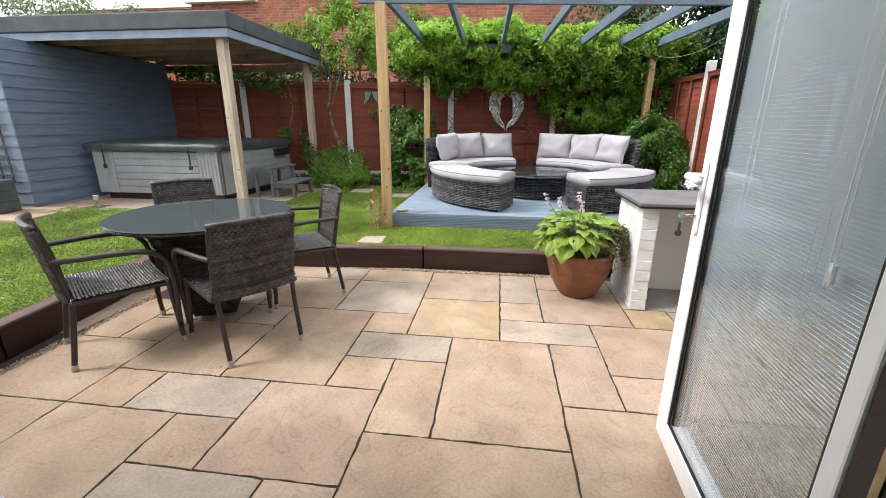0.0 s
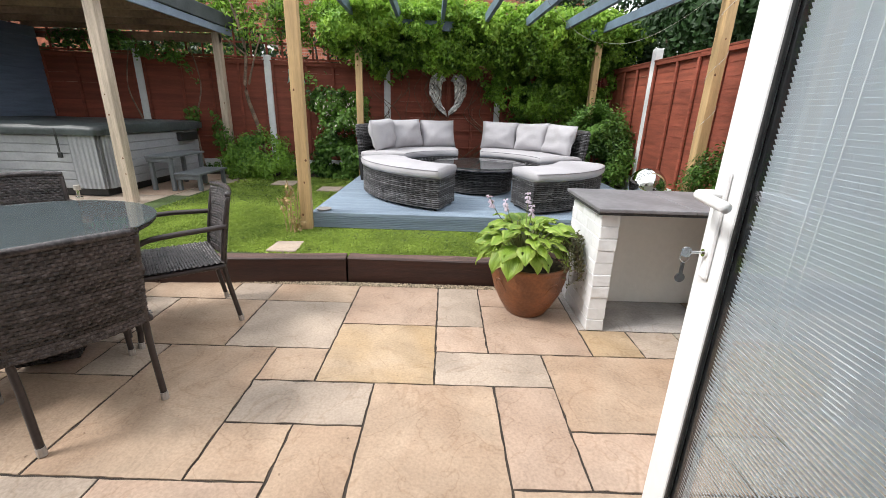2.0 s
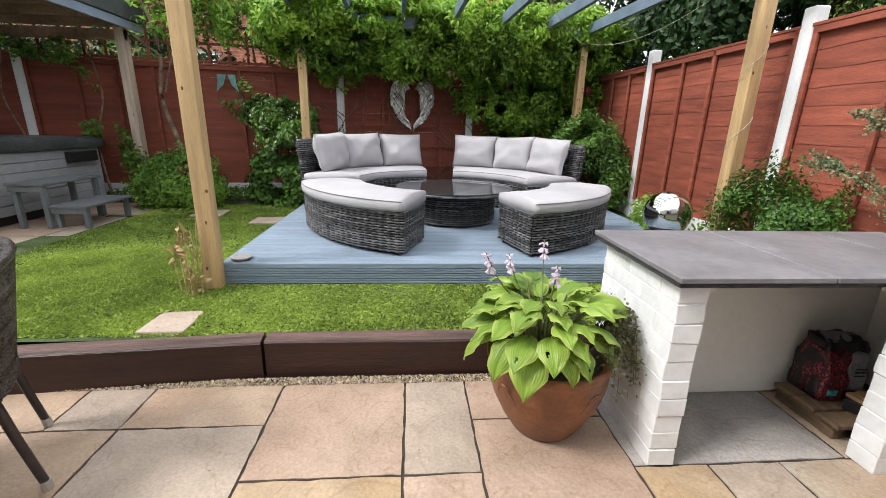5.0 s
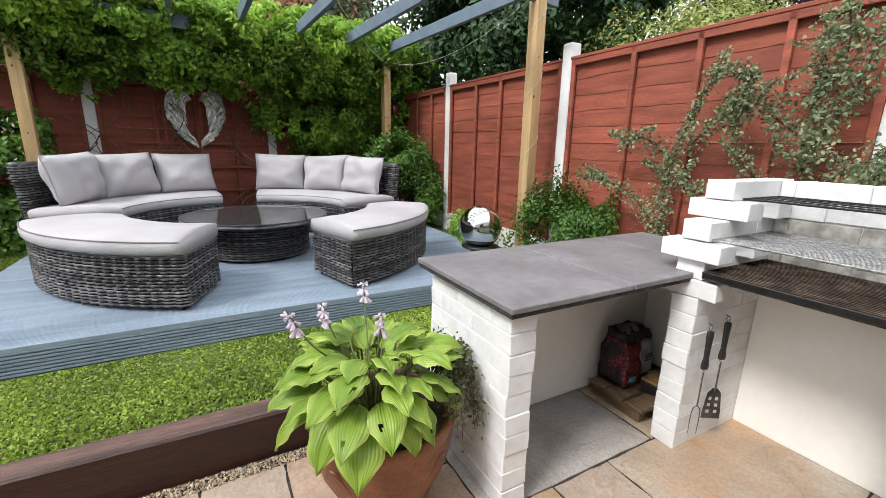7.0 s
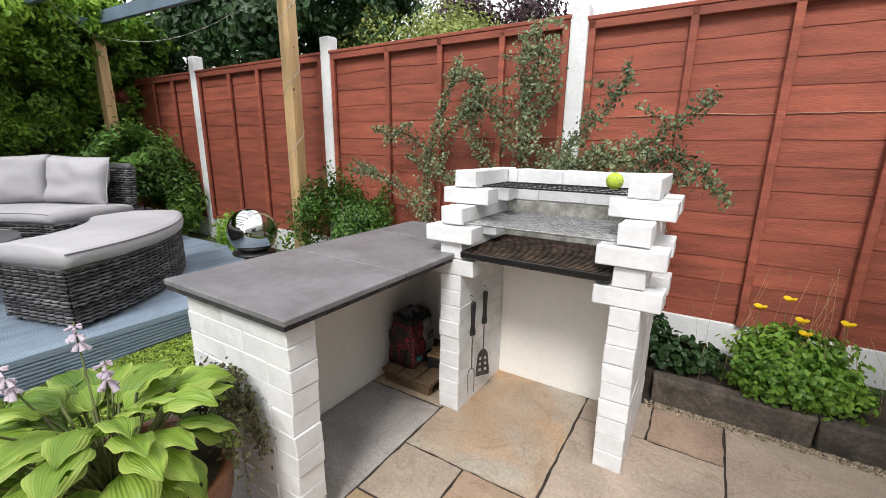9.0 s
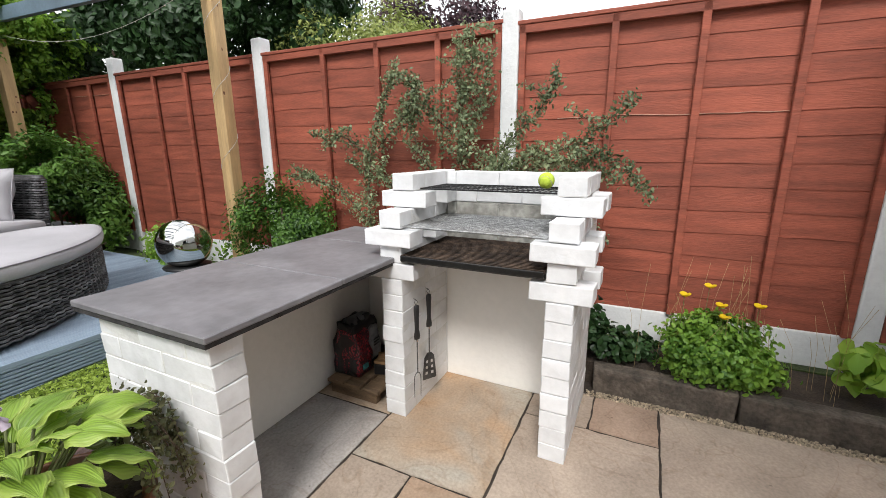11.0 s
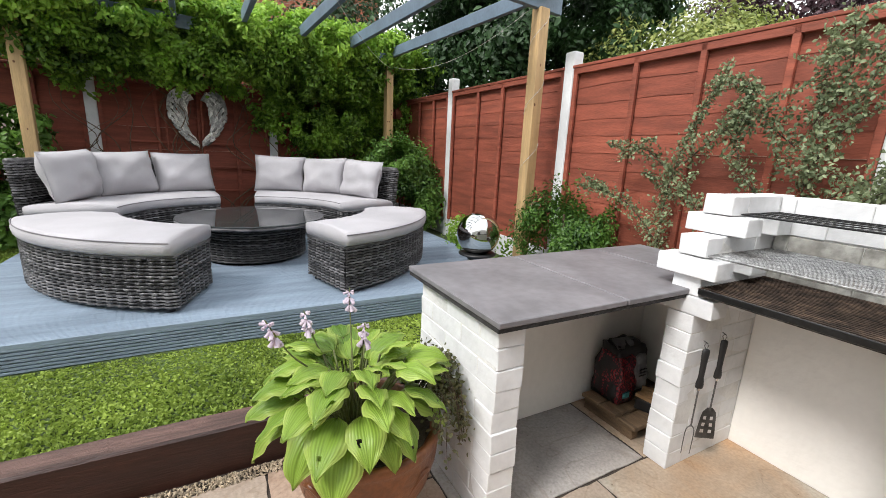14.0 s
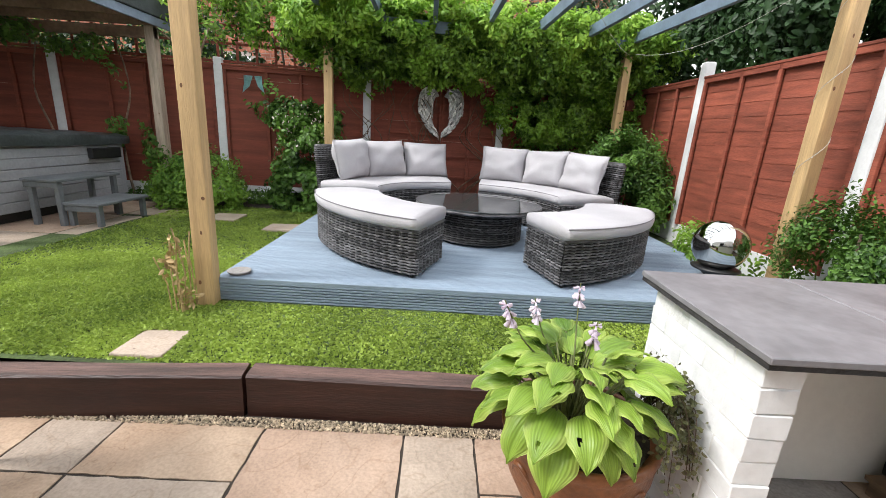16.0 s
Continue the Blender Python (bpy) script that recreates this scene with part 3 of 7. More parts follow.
for j in range(len(yl) - 1):
    for i in range(len(xl) - 1):
        a = j * len(xl) + i
        faces.append((a, a + 1, a + len(xl) + 1, a + len(xl)))
tagged(raw("lawn", verts, faces, M["lawn"], smooth=True), "mown green lawn beside the patio", "lawn", kind="structure")
single("ground", box(bm_new(), (-80, -80, -0.6), (80, 80, -0.31)), M["soil"], "bare soil base", "ground", kind="structure")
single("ground", box(bm_new(), (3.4, -3, -0.3), (80, 80, 0.12)), M["lawn"], "grass of the neighbouring garden", "ground", kind="structure")

# sandstone paving laid to a 290 mm module; (i0, j0, i1, j1, stone)
SLABS = [(1, -3, 3, 0, "tan"), (-1, -1, 1, 0, "grey"), (-1, -2, 0, -1, "tan"), (0, -3, 1, -1, "tan"), (-1, 0, 0, 1, "tan"),
         (0, 0, 2, 2, "gold"), (0, 2, 2, 4, "pink"), (2, 2, 3, 4, "grey"), (2, 1, 3, 2, "pink"), (2, 0, 4, 1, "grey"),
         (3, 1, 5, 3, "pink"), (3, 3, 5, 4, "pink"), (3, -2, 4, 0, "pink"), (4, -1, 7, 1, "tan"), (4, -2, 6, -1, "pink"),
         (3, -5, 5, -2, "tan"), (5, -4, 7, -2, "tan"), (6, -2, 7, -1, "grey"), (0, -5, 3, -3, "tan"), (-2, -4, 0, -2, "pink"),
         (-3, -4, -2, -3, "tan"), (-4, -3, -2, -2, "grey"), (-5, -3, -4, -2, "tan"), (-5, -5, -3, -3, "tan"), (-3, -6, -1, -4, "grey"),
         (-1, -5, 0, -4, "pink"), (-3, -2, -1, 1, "tan"), (-5, -2, -3, 0, "tan"), (-4, 0, -3, 1, "grey"), (-5, 0, -4, 1, "pink"),
         (-6, -1, -5, 0, "gold"), (-7, -3, -5, -1, "tan"), (-7, -1, -6, 1, "tan"), (-6, 0, -5, 2, "tan"), (-7, -5, -5, -3, "tan"),
         (-2, 1, 0, 3, "grey"), (-4, 1, -2, 3, "tan"), (-5, 1, -4, 3, "grey"), (-2, 3, 0, 4, "tan"), (-3, 3, -2, 4, "grey"), (-5, 3, -3, 4, "tan"),
         (-6, 2, -5, 4, "tan"), (-8, -1, -7, 2, "pink"), (-8, 2, -6, 4, "tan"), (5, 1, 6, 2, "gold"), (6, 1, 7, 2, "grey"), (5, 2, 8, 4, "dark"), (8, 2, 10, 4, "mix"),
         (7, 0, 10, 2, "mix"), (9, -1, 10, 0, "grey"), (7, -2, 9, 0, "grey"), (9, -2, 10, -1, "pink"), (8, -5, 10, -2, "grey"), (7, -5, 8, -2, "tan"),
         (7, -8, 10, -5, "mix"), (5, -6, 7, -4, "grey"), (0, -7, 3, -5, "pink"), (3, -7, 5, -5, "grey"), (-2, -7, 0, -5, "tan"), (-5, -7, -3, -5, "pink")]

# sleepers round the lawn
def sleeper(x0, y0, x1, y1, label):
    d = Vector((x1 - x0, y1 - y0, 0))
    m = Matrix.Translation((x0, y0, 0)) @ Matrix.Rotation(math.atan2(d.y, d.x), 4, "Z")
    root = new("sleeper")
    root.matrix_basis = m
    tagged(root, label, "garden edging", "sleepers round the lawn")
    bm = bm_new()
    n = max(2, int(d.length / 0.15))
    rows = []
    prof = [(0.0, -0.02), (0.0, 0.05), (0.003, 0.12), (0.0, 0.176), (0.008, 0.185), (0.10, 0.187), (0.11, 0.18), (0.11, -0.02)]
    for k in range(n + 1):
        x = d.length * k / n + (0.003 if k == 0 else (-0.003 if k == n else 0))
        rows.append([bm.verts.new((x, py + 0.003 * noise.noise(Vector((x0 + x * 3, py * 20, pz * 20))), pz + 0.004 * noise.noise(Vector((x0 + x * 2, 4, py * 9))))) for py, pz in prof])
    for a, b in zip(rows, rows[1:]):
        for k in range(len(prof) - 1):
            if k != 4:
                bm.faces.new((a[k], b[k], b[k + 1], a[k + 1]))
    bm.faces.new(rows[0])
    bm.faces.new(rows[-1][::-1])
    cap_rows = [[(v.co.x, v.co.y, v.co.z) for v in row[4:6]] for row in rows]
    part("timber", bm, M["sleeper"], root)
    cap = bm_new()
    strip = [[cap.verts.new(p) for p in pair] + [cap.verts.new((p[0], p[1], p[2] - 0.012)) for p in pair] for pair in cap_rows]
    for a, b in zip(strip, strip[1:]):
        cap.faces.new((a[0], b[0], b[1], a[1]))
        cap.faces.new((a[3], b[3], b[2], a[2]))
    part("pale_top", cap, M["sleeper_top"], root, "paler upper face")
    return root


LB = "dark brown stained timber sleeper edging the raised lawn"
sleeper(-1.30, 4.25, 0.005, 4.372, LB)
sleeper(0.012, 4.378, 1.545, 4.372, LB)
for a in ((-1.93, 0.2, -1.93, 1.4), (-1.93, 1.41, -1.95, 2.6), (-1.95, 2.61, -2.03, 3.4), (-2.03, 3.41, -2.14, 4.17), (-2.13, 4.25, -1.31, 4.25)):
    sleeper(*a, LB)

# gravel strip at the foot of the sleepers and of the bed
def gravel(name, area, n, z, r=0.006):
    vs, fs = [], []
    for k in range(n):
        x, y = area(rng.uniform(), rng.uniform())
        s = r * rng.uniform(0.5, 1.4)
        c = Vector((x, y, z + s * 0.3))
        b = len(vs)
        q = Euler(rng.uniform(0, 6, 3)).to_matrix()
        for o in ((1, 0, 0), (-1, 0, 0), (0, 1, 0), (0, -1, 0), (0, 0, 0.6), (0, 0, -0.6)):
            vs.append(tuple(c + q @ Vector(o) * s))
        for f in ((0, 2, 4), (2, 1, 4), (1, 3, 4), (3, 0, 4), (2, 0, 5), (1, 2, 5), (3, 1, 5), (0, 3, 5)):
            fs.append(tuple(b + i for i in f))
    tagged(raw(name, vs, fs, M["gravel"]), "small pale gravel in the joint", "gravel", kind="stuff")


gravel("gravel", lambda u, v: (-1.3 + 2.85 * u, 4.302 + 0.06 * v + 0.0 * u - 0.04 * max(0, 0.45 - u)), 4200, -0.003)
gravel("gravel", lambda u, v: (-1.88 + 0.07 * v, 1.0 + 2.5 * u), 2200, -0.003)
gravel("gravel", lambda u, v: (2.925 + 0.05 * v, 2.95 - 1.6 * u), 2200, -0.003)

# deck
DX0, DX1, DY0, DY1, DZ = -0.45, 2.86, 5.06, 7.75, 0.35
deck = thing("deck", (DX0, DY0, 0.2), "grey blue composite deck platform with grooved boards on the lawn", "decking")
tagged(deck, kind="structure")
inv = Matrix.Translation((-DX0, -DY0, -0.2))
bm = bm_new()
box(bm, (DX0 + 0.03, DY0 + 0.03, 0.12), (DX1 - 0.03, DY1 - 0.02, DZ - 0.03), inv)
part("frame", bm, M["black"], deck)


def grooved(length, width, thick, groove=0.0065, pitch=0.0145, depth=0.003):
    """A board along x with grooves in its upper face."""
    b = bm_new()
    prof = [(0, -thick), (0, -0.002), (0.002, 0)]
    y = 0.009
    while y + groove < width - 0.006:
        prof += [(y, 0), (y + 0.001, -depth), (y + groove - 0.001, -depth), (y + groove, 0)]
        y += pitch
    prof += [(width - 0.002, 0), (width, -0.002), (width, -thick)]
    ra = [b.verts.new((0, py, pz)) for py, pz in prof]
    rb = [b.verts.new((length, py, pz)) for py, pz in prof]
    for k in range(len(prof) - 1):
        b.faces.new((ra[k], rb[k], rb[k + 1], ra[k + 1]))
    b.faces.new(ra)
    b.faces.new(rb[::-1])
    return b


board = None
k = 0
y = DY0
while y + 0.13 < DY1:
    if board is None:
        board = part("board", grooved(DX1 - DX0, 0.14, 0.022, depth=0.0018), M["deck"], deck)
        board.location = (0, 0, DZ - 0.2)
    else:
        o = board.copy()
        scene.collection.objects.link(o)
        o.location = (0, y - DY0, DZ - 0.2)
    y += 0.144
for (px, py, ln, rot, name) in ((DX0, DY0, DX1 - DX0, 0, "fascia_board"), (DX0, DY1, DY1 - DY0, -90, "fascia_board"), (DX1, DY0, DY1 - DY0, 90, "fascia_board")):
    b = grooved(ln, 0.125, 0.02, 0.008, 0.0165, 0.009)
    o = part(name, b, M["deck"], deck)
    o.matrix_basis = inv @ pose(px, py, DZ - 0.148, 0, 0, rot) @ pose(0, 0, 0, 90, 0, 0)


# ---- fences ----
def fence_panel(p0, p1, z0, z1, mat, lean=0):
    """A panel of overlapping boards with battens, a cap and a frame, from p0 to p1; its front is on the right of that line."""
    p0, p1 = Vector((*p0, 0)), Vector((*p1, 0))
    d = p1 - p0
    root = new("fence_panel")
    root.matrix_basis = Matrix.Translation((p0.x, p0.y, z0)) @ Matrix.Rotation(math.atan2(d.y, d.x), 4, "Z")
    tagged(root, "red brown stained overlap fence panel with vertical battens", "fence panel", "garden fence panels", "structure")
    L, H = d.length, z1 - z0
    n = int(H / 0.118)
    h = H / n
    for i in range(n):
        bm = bm_new()
        nx = 22
        bare = rng.uniform() < 0.14
        edge_line = []
        top, bot = [], []
        for k in range(nx + 1):
            x = L * k / nx
            wv = 0.010 * noise.noise(Vector((p0.x + x * 2.2, i * 3.1, p0.y))) + 0.005 * noise.noise(Vector((x * 9, i * 5.3, p0.y)))
            z_lo, z_hi = i * h - 0.02 + wv, (i + 1) * h + 0.004
            z_lo = max(z_lo, 0)
            top.append((bm.verts.new((x, -0.004, min(z_hi, H))), bm.verts.new((x, 0.004, min(z_hi, H)))))
            bot.append((bm.verts.new((x, -0.0085, z_lo)), bm.verts.new((x, -0.002, z_lo))))
            edge_line.append(Vector((x, -0.0090, z_lo + 0.002)))
        for k in range(nx):
            bm.faces.new((bot[k][0], bot[k + 1][0], top[k + 1][0], top[k][0]))
            bm.faces.new((bot[k][1], bot[k + 1][1], bot[k + 1][0], bot[k][0]))
            bm.faces.new((top[k][1], top[k + 1][1], bot[k + 1][1], bot[k][1]))
        board_ = part("board", bm, mat, root)
        if bare and i:
            a_ = int(rng.uniform(0, nx - 8))
            part("bare_edge", tube(bm_new(), edge_line[a_:a_ + 8 + int(rng.uniform(0, 8))], 0.0022, 5), M["bare_wood"], board_)
    for k in range(5):
        x = L * (0.0, 0.30, 0.54, 0.78, 1.0)[k] if k not in (0, 4) else (0.02 if k == 0 else L - 0.02)
        bm = bm_new()
        box(bm, (x - 0.018, -0.045, 0.0), (x + 0.018, -0.02, H), bevel=0.003)
        part("batten", bm, mat, root)
    bm = bm_new()
    box(bm, (-0.01, -0.05, H + 0.0), (L + 0.01, 0.03, H + 0.022), bevel=0.004)
    part("capping", bm, mat, root)
    bm = bm_new()
    box(bm, (0, -0.045, H - 0.045), (L, -0.02, H - 0.001), bevel=0.003)
    part("rail", bm, mat, root)
    return root


def concrete_post(x, y, z1, turn, label="white painted concrete fence post"):
    bm = bm_new()
    box(bm, (-0.05, -0.05, 0), (0.05, 0.05, z1 - 0.1), bevel=0.012)
    ob = single("fence_post", bm, M["concrete"], label, "fence post", "concrete fence posts", kind="structure")
    ob.matrix_basis = pose(x, y, 0.1, 0, 0, turn)
    return ob


def gravel_board(p0, p1, z0, z1):
    p0, p1 = Vector((*p0, 0)), Vector((*p1, 0))
    d = p1 - p0
    bm = bm_new()
    box(bm, (0.0, -0.02, z0), (d.length, 0.03, z1), bevel=0.006)
    ob = single("gravel_board", bm, M["concrete"], "white painted concrete gravel board under the fence", "gravel board", "gravel boards", kind="structure")
    ob.matrix_basis = Matrix.Translation((p0.x, p0.y, 0)) @ Matrix.Rotation(math.atan2(d.y, d.x), 4, "Z")


RIGHT = [(3.32, 9.12), (3.36, 7.33), (3.405, 5.48), (3.45, 3.54), (3.49, 1.78), (3.53, -0.06)]
for a, b in zip(RIGHT, RIGHT[1:]):
    va, vb = Vector(a), Vector(b)
    u = (vb - va).normalized() * 0.05
    lo, hi = 0.42 if a[1] > 5 else 0.30, 1.88 if a[1] > 5 else (1.86 if a[1] > 3 else 1.80)
    fence_panel((va + u)[:], (vb - u)[:], lo, hi, M["fence"])
    gravel_board((va + u)[:], (vb - u)[:], 0.05, lo - 0.002)
for (x, y), z in zip(RIGHT, (2.0, 2.04, 2.01, 1.95, 1.95, 1.95)):
    concrete_post(x, y, z, 0)
BACK = [(3.32, 9.12), (1.53, 8.82), (-0.24, 8.56), (-2.0, 8.32), (-3.77, 8.07), (-5.55, 7.85), (-7.3, 7.6)]
BACK = BACK[::-1]
for a, b in zip(BACK, BACK[1:]):
    va, vb = Vector(a), Vector(b)
    u = (vb - va).normalized() * 0.05
    fence_panel((va + u)[:], (vb - u)[:], 0.40, 1.84, M["fence_shaded"])
    gravel_board((va + u)[:], (vb - u)[:], 0.10, 0.398)
for (x, y) in BACK[:-1]:
    concrete_post(x, y, 1.93, 8)


# trellis on top of the back fence
def trellis(p0, p1, z0, h, mat, label, nx=7, nz=3, s=0.018):
    p0, p1 = Vector((*p0, 0)), Vector((*p1, 0))
    d = p1 - p0
    root = new("trellis")
    root.matrix_basis = Matrix.Translation((p0.x, p0.y, z0)) @ Matrix.Rotation(math.atan2(d.y, d.x), 4, "Z")
    tagged(root, label, "trellis", "trellis panels")
    for k in range(nx + 1):
        part("upright_slat", box(bm_new(), (d.length * k / nx - s / 2, -0.012, 0), (d.length * k / nx + s / 2, 0.0, h), bevel=0.002), mat, root)
    for k in range(nz + 1):
        part("cross_slat", box(bm_new(), (0, 0.001, h * k / nz * 0.96 + 0.005), (d.length, 0.012, h * k / nz * 0.96 + 0.005 + s), bevel=0.002), mat, root)
    return root


for a, b in zip(BACK, BACK[1:]):
    if b[0] < 2:
        trellis((a[0], a[1] + 0.01), (b[0], b[1] + 0.01), 1.87, 0.42, M["fence_shaded"], "brown open lattice trellis above the back fence", 8, 2, 0.03)


# ---- pergola ----
def timber_post(root, name, x, y, z0, z1, s, mat, turn=0):
    bm = bm_new()
    box(bm, (-s / 2, -s / 2, 0), (s / 2, s / 2, z1 - z0), bevel=0.006)
    o = part(name, bm, mat, root)
    o.matrix_basis = root.matrix_basis.inverted() @ pose(x, y, z0, 0, 0, turn)
    for k in range(4):
        kb = bm_new()
        zc = rng.uniform(0.1, z1 - z0 - 0.1)
        bmesh.ops.create_circle(kb, cap_ends=True, segments=9, radius=1, matrix=Matrix.Translation((rng.uniform(-0.033, 0.033), -s / 2 - 0.0015, zc)) @ Matrix.Rotation(radians(90), 4, "X") @ Matrix.Diagonal((rng.uniform(0.005, 0.009), rng.uniform(0.007, 0.013), 1, 1)))
        kn = part("knot", kb, M["knot"], o)
    return o


perg = thing("pergola", (-0.475, 5.03, 0.2), "timber pergola with grey blue painted rafters over the deck", "pergola")
pinv = perg.matrix_basis.inverted()
PF = [(-0.475, 5.03), (3.05, 5.50)]
PB = [(-0.515, 7.73), (2.86, 8.14)]
for x, y in PF + PB:
    timber_post(perg, "post", x, y, 0.15, 2.26, 0.092, M["post"], 6)


def beam_between(root, name, a, b, w_, h_, mat, over=0.12):
    a, b = Vector(a), Vector(b)
    d = b - a
    bm = bm_new()
    box(bm, (-over, -w_ / 2, -h_ / 2), (d.length + over, w_ / 2, h_ / 2), bevel=0.004)
    o = part(name, bm, mat, root)
    o.matrix_basis = root.matrix_basis.inverted() @ Matrix.Translation(a) @ d.to_track_quat("X", "Z").to_matrix().to_4x4()
    return o


beam_between(perg, "beam", (*PF[0], 2.31), (*PF[1], 2.31), 0.045, 0.12, M["rafter"], 0.2)
beam_between(perg, "beam", (*PB[0], 2.31), (*PB[1], 2.31), 0.045, 0.12, M["rafter"], 0.2)
for k in range(7):
    t = k / 6
    a = Vector(PF[0]).lerp(Vector(PF[1]), t)
    b = Vector(PB[0]).lerp(Vector(PB[1]), t)
    beam_between(perg, "rafter", (*a, 2.37), (*b, 2.37), 0.045, 0.11, M["rafter"], 0.25)

# ---- tub canopy and shed ----
can = thing("canopy", (-2.55, 5.76, 0.1), "flat roofed canopy with grey blue fascia over the hot tub", "canopy")
timber_post(can, "post", -2.555, 5.80, 0.1, 2.16, 0.10, M["post_pale"])
timber_post(can, "post", -2.55, 7.98, 0.1, 2.16, 0.10, M["post_pale"])
cinv = can.matrix_basis.inverted()
part("roof", box(bm_new(), (-7.8, 5.70, 2.27), (-2.42, 8.12, 2.38), cinv, bevel=0.02), M["felt"], can)
part("roof_edge", box(bm_new(), (-7.85, 5.655, 2.225), (-2.375, 5.70, 2.40), cinv, bevel=0.012), M["felt"], can)
part("roof_edge", box(bm_new(), (-2.42, 5.702, 2.225), (-2.375, 8.16, 2.40), cinv, bevel=0.012), M["felt"], can)
part("fascia", box(bm_new(), (-7.85, 5.675, 2.135), (-2.395, 5.70, 2.222), cinv, bevel=0.003), M["fascia"], can)
part("fascia", box(bm_new(), (-2.42, 5.702, 2.135), (-2.395, 8.13, 2.222), cinv, bevel=0.003), M["fascia"], can)
for k in range(9):
    y = 5.72 + k * 0.265
    part("soffit_board", box(bm_new(), (-7.8, y, 2.24), (-2.43, y + 0.26, 2.265), cinv), M["soffit"], can)
for k in range(5):
    y = 6.1 + 0.45 * k
    part("joist", box(bm_new(), (-5.2, y, 2.155), (-2.43, y + 0.045, 2.238), cinv), M["soffit"], can)
part("joist", box(bm_new(), (-5.2, 7.94, 2.03), (-2.5, 8.0, 2.14), cinv), M["soffit"], can)
shed = thing("shed", (-5.1, 5.32, 0.1), "grey blue clad garden shed wall beside the hot tub", "shed")
sinv = shed.matrix_basis.inverted()
part("wall", box(bm_new(), (-7.6, 5.32, 0.05), (-5.0, 7.86, 2.12), sinv), M["shed"], shed)
for k in range(15):
    z = 0.12 + 0.135 * k
    b = bm_new()
    q = [(0, 0), (-0.018, 0.0), (-0.008, 0.133), (0, 0.133)]
    y0, y1 = 5.305, 7.86
    vs = [[b.verts.new((-4.998 - dx, yy, z + dz)) for dx, dz in q] for yy in (y0, y1)]
    for i in range(3):
        b.faces.new((vs[0][i], vs[1][i], vs[1][i + 1], vs[0][i + 1]))
    b.faces.new(vs[0][::-1])
    b.transform(sinv)
    part("cladding_board", b, M["shed"], shed)
    b = bm_new()
    vs = [[b.verts.new((xx, 5.318 + dx, z + dz)) for dx, dz in q] for xx in (-7.6, -5.0)]
    for i in range(3):
        b.faces.new((vs[0][i + 1], vs[1][i + 1], vs[1][i], vs[0][i]))
    b.transform(sinv)
    part("cladding_board", b, M["fascia"], shed)


# ---- brick counter and barbecue ----
def brick_block(root, a, b, mat=None, name="brick", soft=0.0045):
    bm = bm_new()
    inv_ = root.matrix_basis.inverted()
    box(bm, a, b, inv_, bevel=soft, rough=0.0022)
    return part(name, bm, mat or M["paint_brick"], root)


BBX, BBY0, BBY1 = 2.385, 2.96, 3.770
bbq = thing("brick_barbecue", (2.6, 3.3, 0), "white painted brick barbecue with stepped walls and three grill shelves", "barbecue")


def wall_courses(root, y0, y1, x0, x1, n0, n1, inner):
    """Side wall: courses of bricks along x, as thick as y1 - y0."""
    for c in range(n0, n1):
        z0, z1 = c * 0.073 + 0.0005, (c + 1) * 0.073 - 0.0015
        x = x0
        first = 0.215 if c % 2 else 0.103
        while x < x1 - 0.02:
            e = min(x + first, x1)
            j = rng.uniform(-0.005, 0.005)
            brick_block(root, (x + (0.0 if x == x0 else 0.001) + j * (x == x0), y0 + rng.uniform(-0.001, 0.001), z0), (e - 0.002, y1 + rng.uniform(-0.001, 0.001), z1), soft=0.003)
            x = e
            first = 0.22
    bm = bm_new()
    box(bm, (x0 + 0.007, y0 + 0.0012, n0 * 0.073), (x1 - 0.004, y1 - 0.0012, n1 * 0.073 - 0.004), root.matrix_basis.inverted())
    part("mortar", bm, M["mortar"], root)


for (y0, y1, s) in ((BBY0, BBY0 + 0.103, 1), (BBY1 - 0.103, BBY1, -1)):
    wall_courses(bbq, y0, y1, BBX, 2.94, 0, 9, s)
    wall_courses(bbq, y0, y1, BBX, 2.94, 10, 11, s)
    wall_courses(bbq, y0, y1, BBX, 2.94, 12, 13, s)
    wall_courses(bbq, y0, y1, BBX + 0.12, 2.94, 14, 15, s)
    mid = (y0 + y1) / 2
    for c, xs in ((9, (BBX, BBX + 0.22)), (11, (BBX - 0.02, BBX + 0.21)), (13, (BBX + 0.12, BBX + 0.33))):
        z0, z1 = c * 0.073 + 0.001, (c + 1) * 0.073 - 0.004
        for k, x in enumerate(xs):
            brick_block(bbq, (x, mid - 0.112, z0), (x + 0.103, mid + 0.112, z1), name="support_brick")
        fill0 = xs[0] + 0.105
        brick_block(bbq, (fill0 + 0.004, y0 + 0.004, z0), (xs[1] - 0.004, y1 - 0.004, z1))
        brick_block(bbq, (xs[1] + 0.108, y0, z0), (2.94, y1, z1))
part("back_wall", box(bm_new(), (2.83, BBY0 + 0.104, 0), (2.935, BBY1 - 0.104, 0.70), bbq.matrix_basis.inverted(), bevel=0.004), M["paint_wall"], bbq)
for c in range(9, 15):
    z0, z1 = c * 0.073 - 0.002 + (0.03 if c == 9 else 0), (c + 1) * 0.073 - 0.0055
    off = 0.0 if c % 2 else 0.11
    y = BBY0 + 0.105
    while y < BBY1 - 0.11:
        e = min(y + 0.22 - (off if y < BBY0 + 0.11 else 0), BBY1 - 0.105)
        brick_block(bbq, (2.833, y + 0.001, z0), (2.935, e - 0.001, z1), M["paint_sooty"] if c in (9, 10, 12) else None, soft=0.003)
        y = e
part("mortar", box(bm_new(), (2.842, BBY0 + 0.104, 0.70), (2.93, BBY1 - 0.104, 1.088), bbq.matrix_basis.inverted()), M["mortar"], bbq)


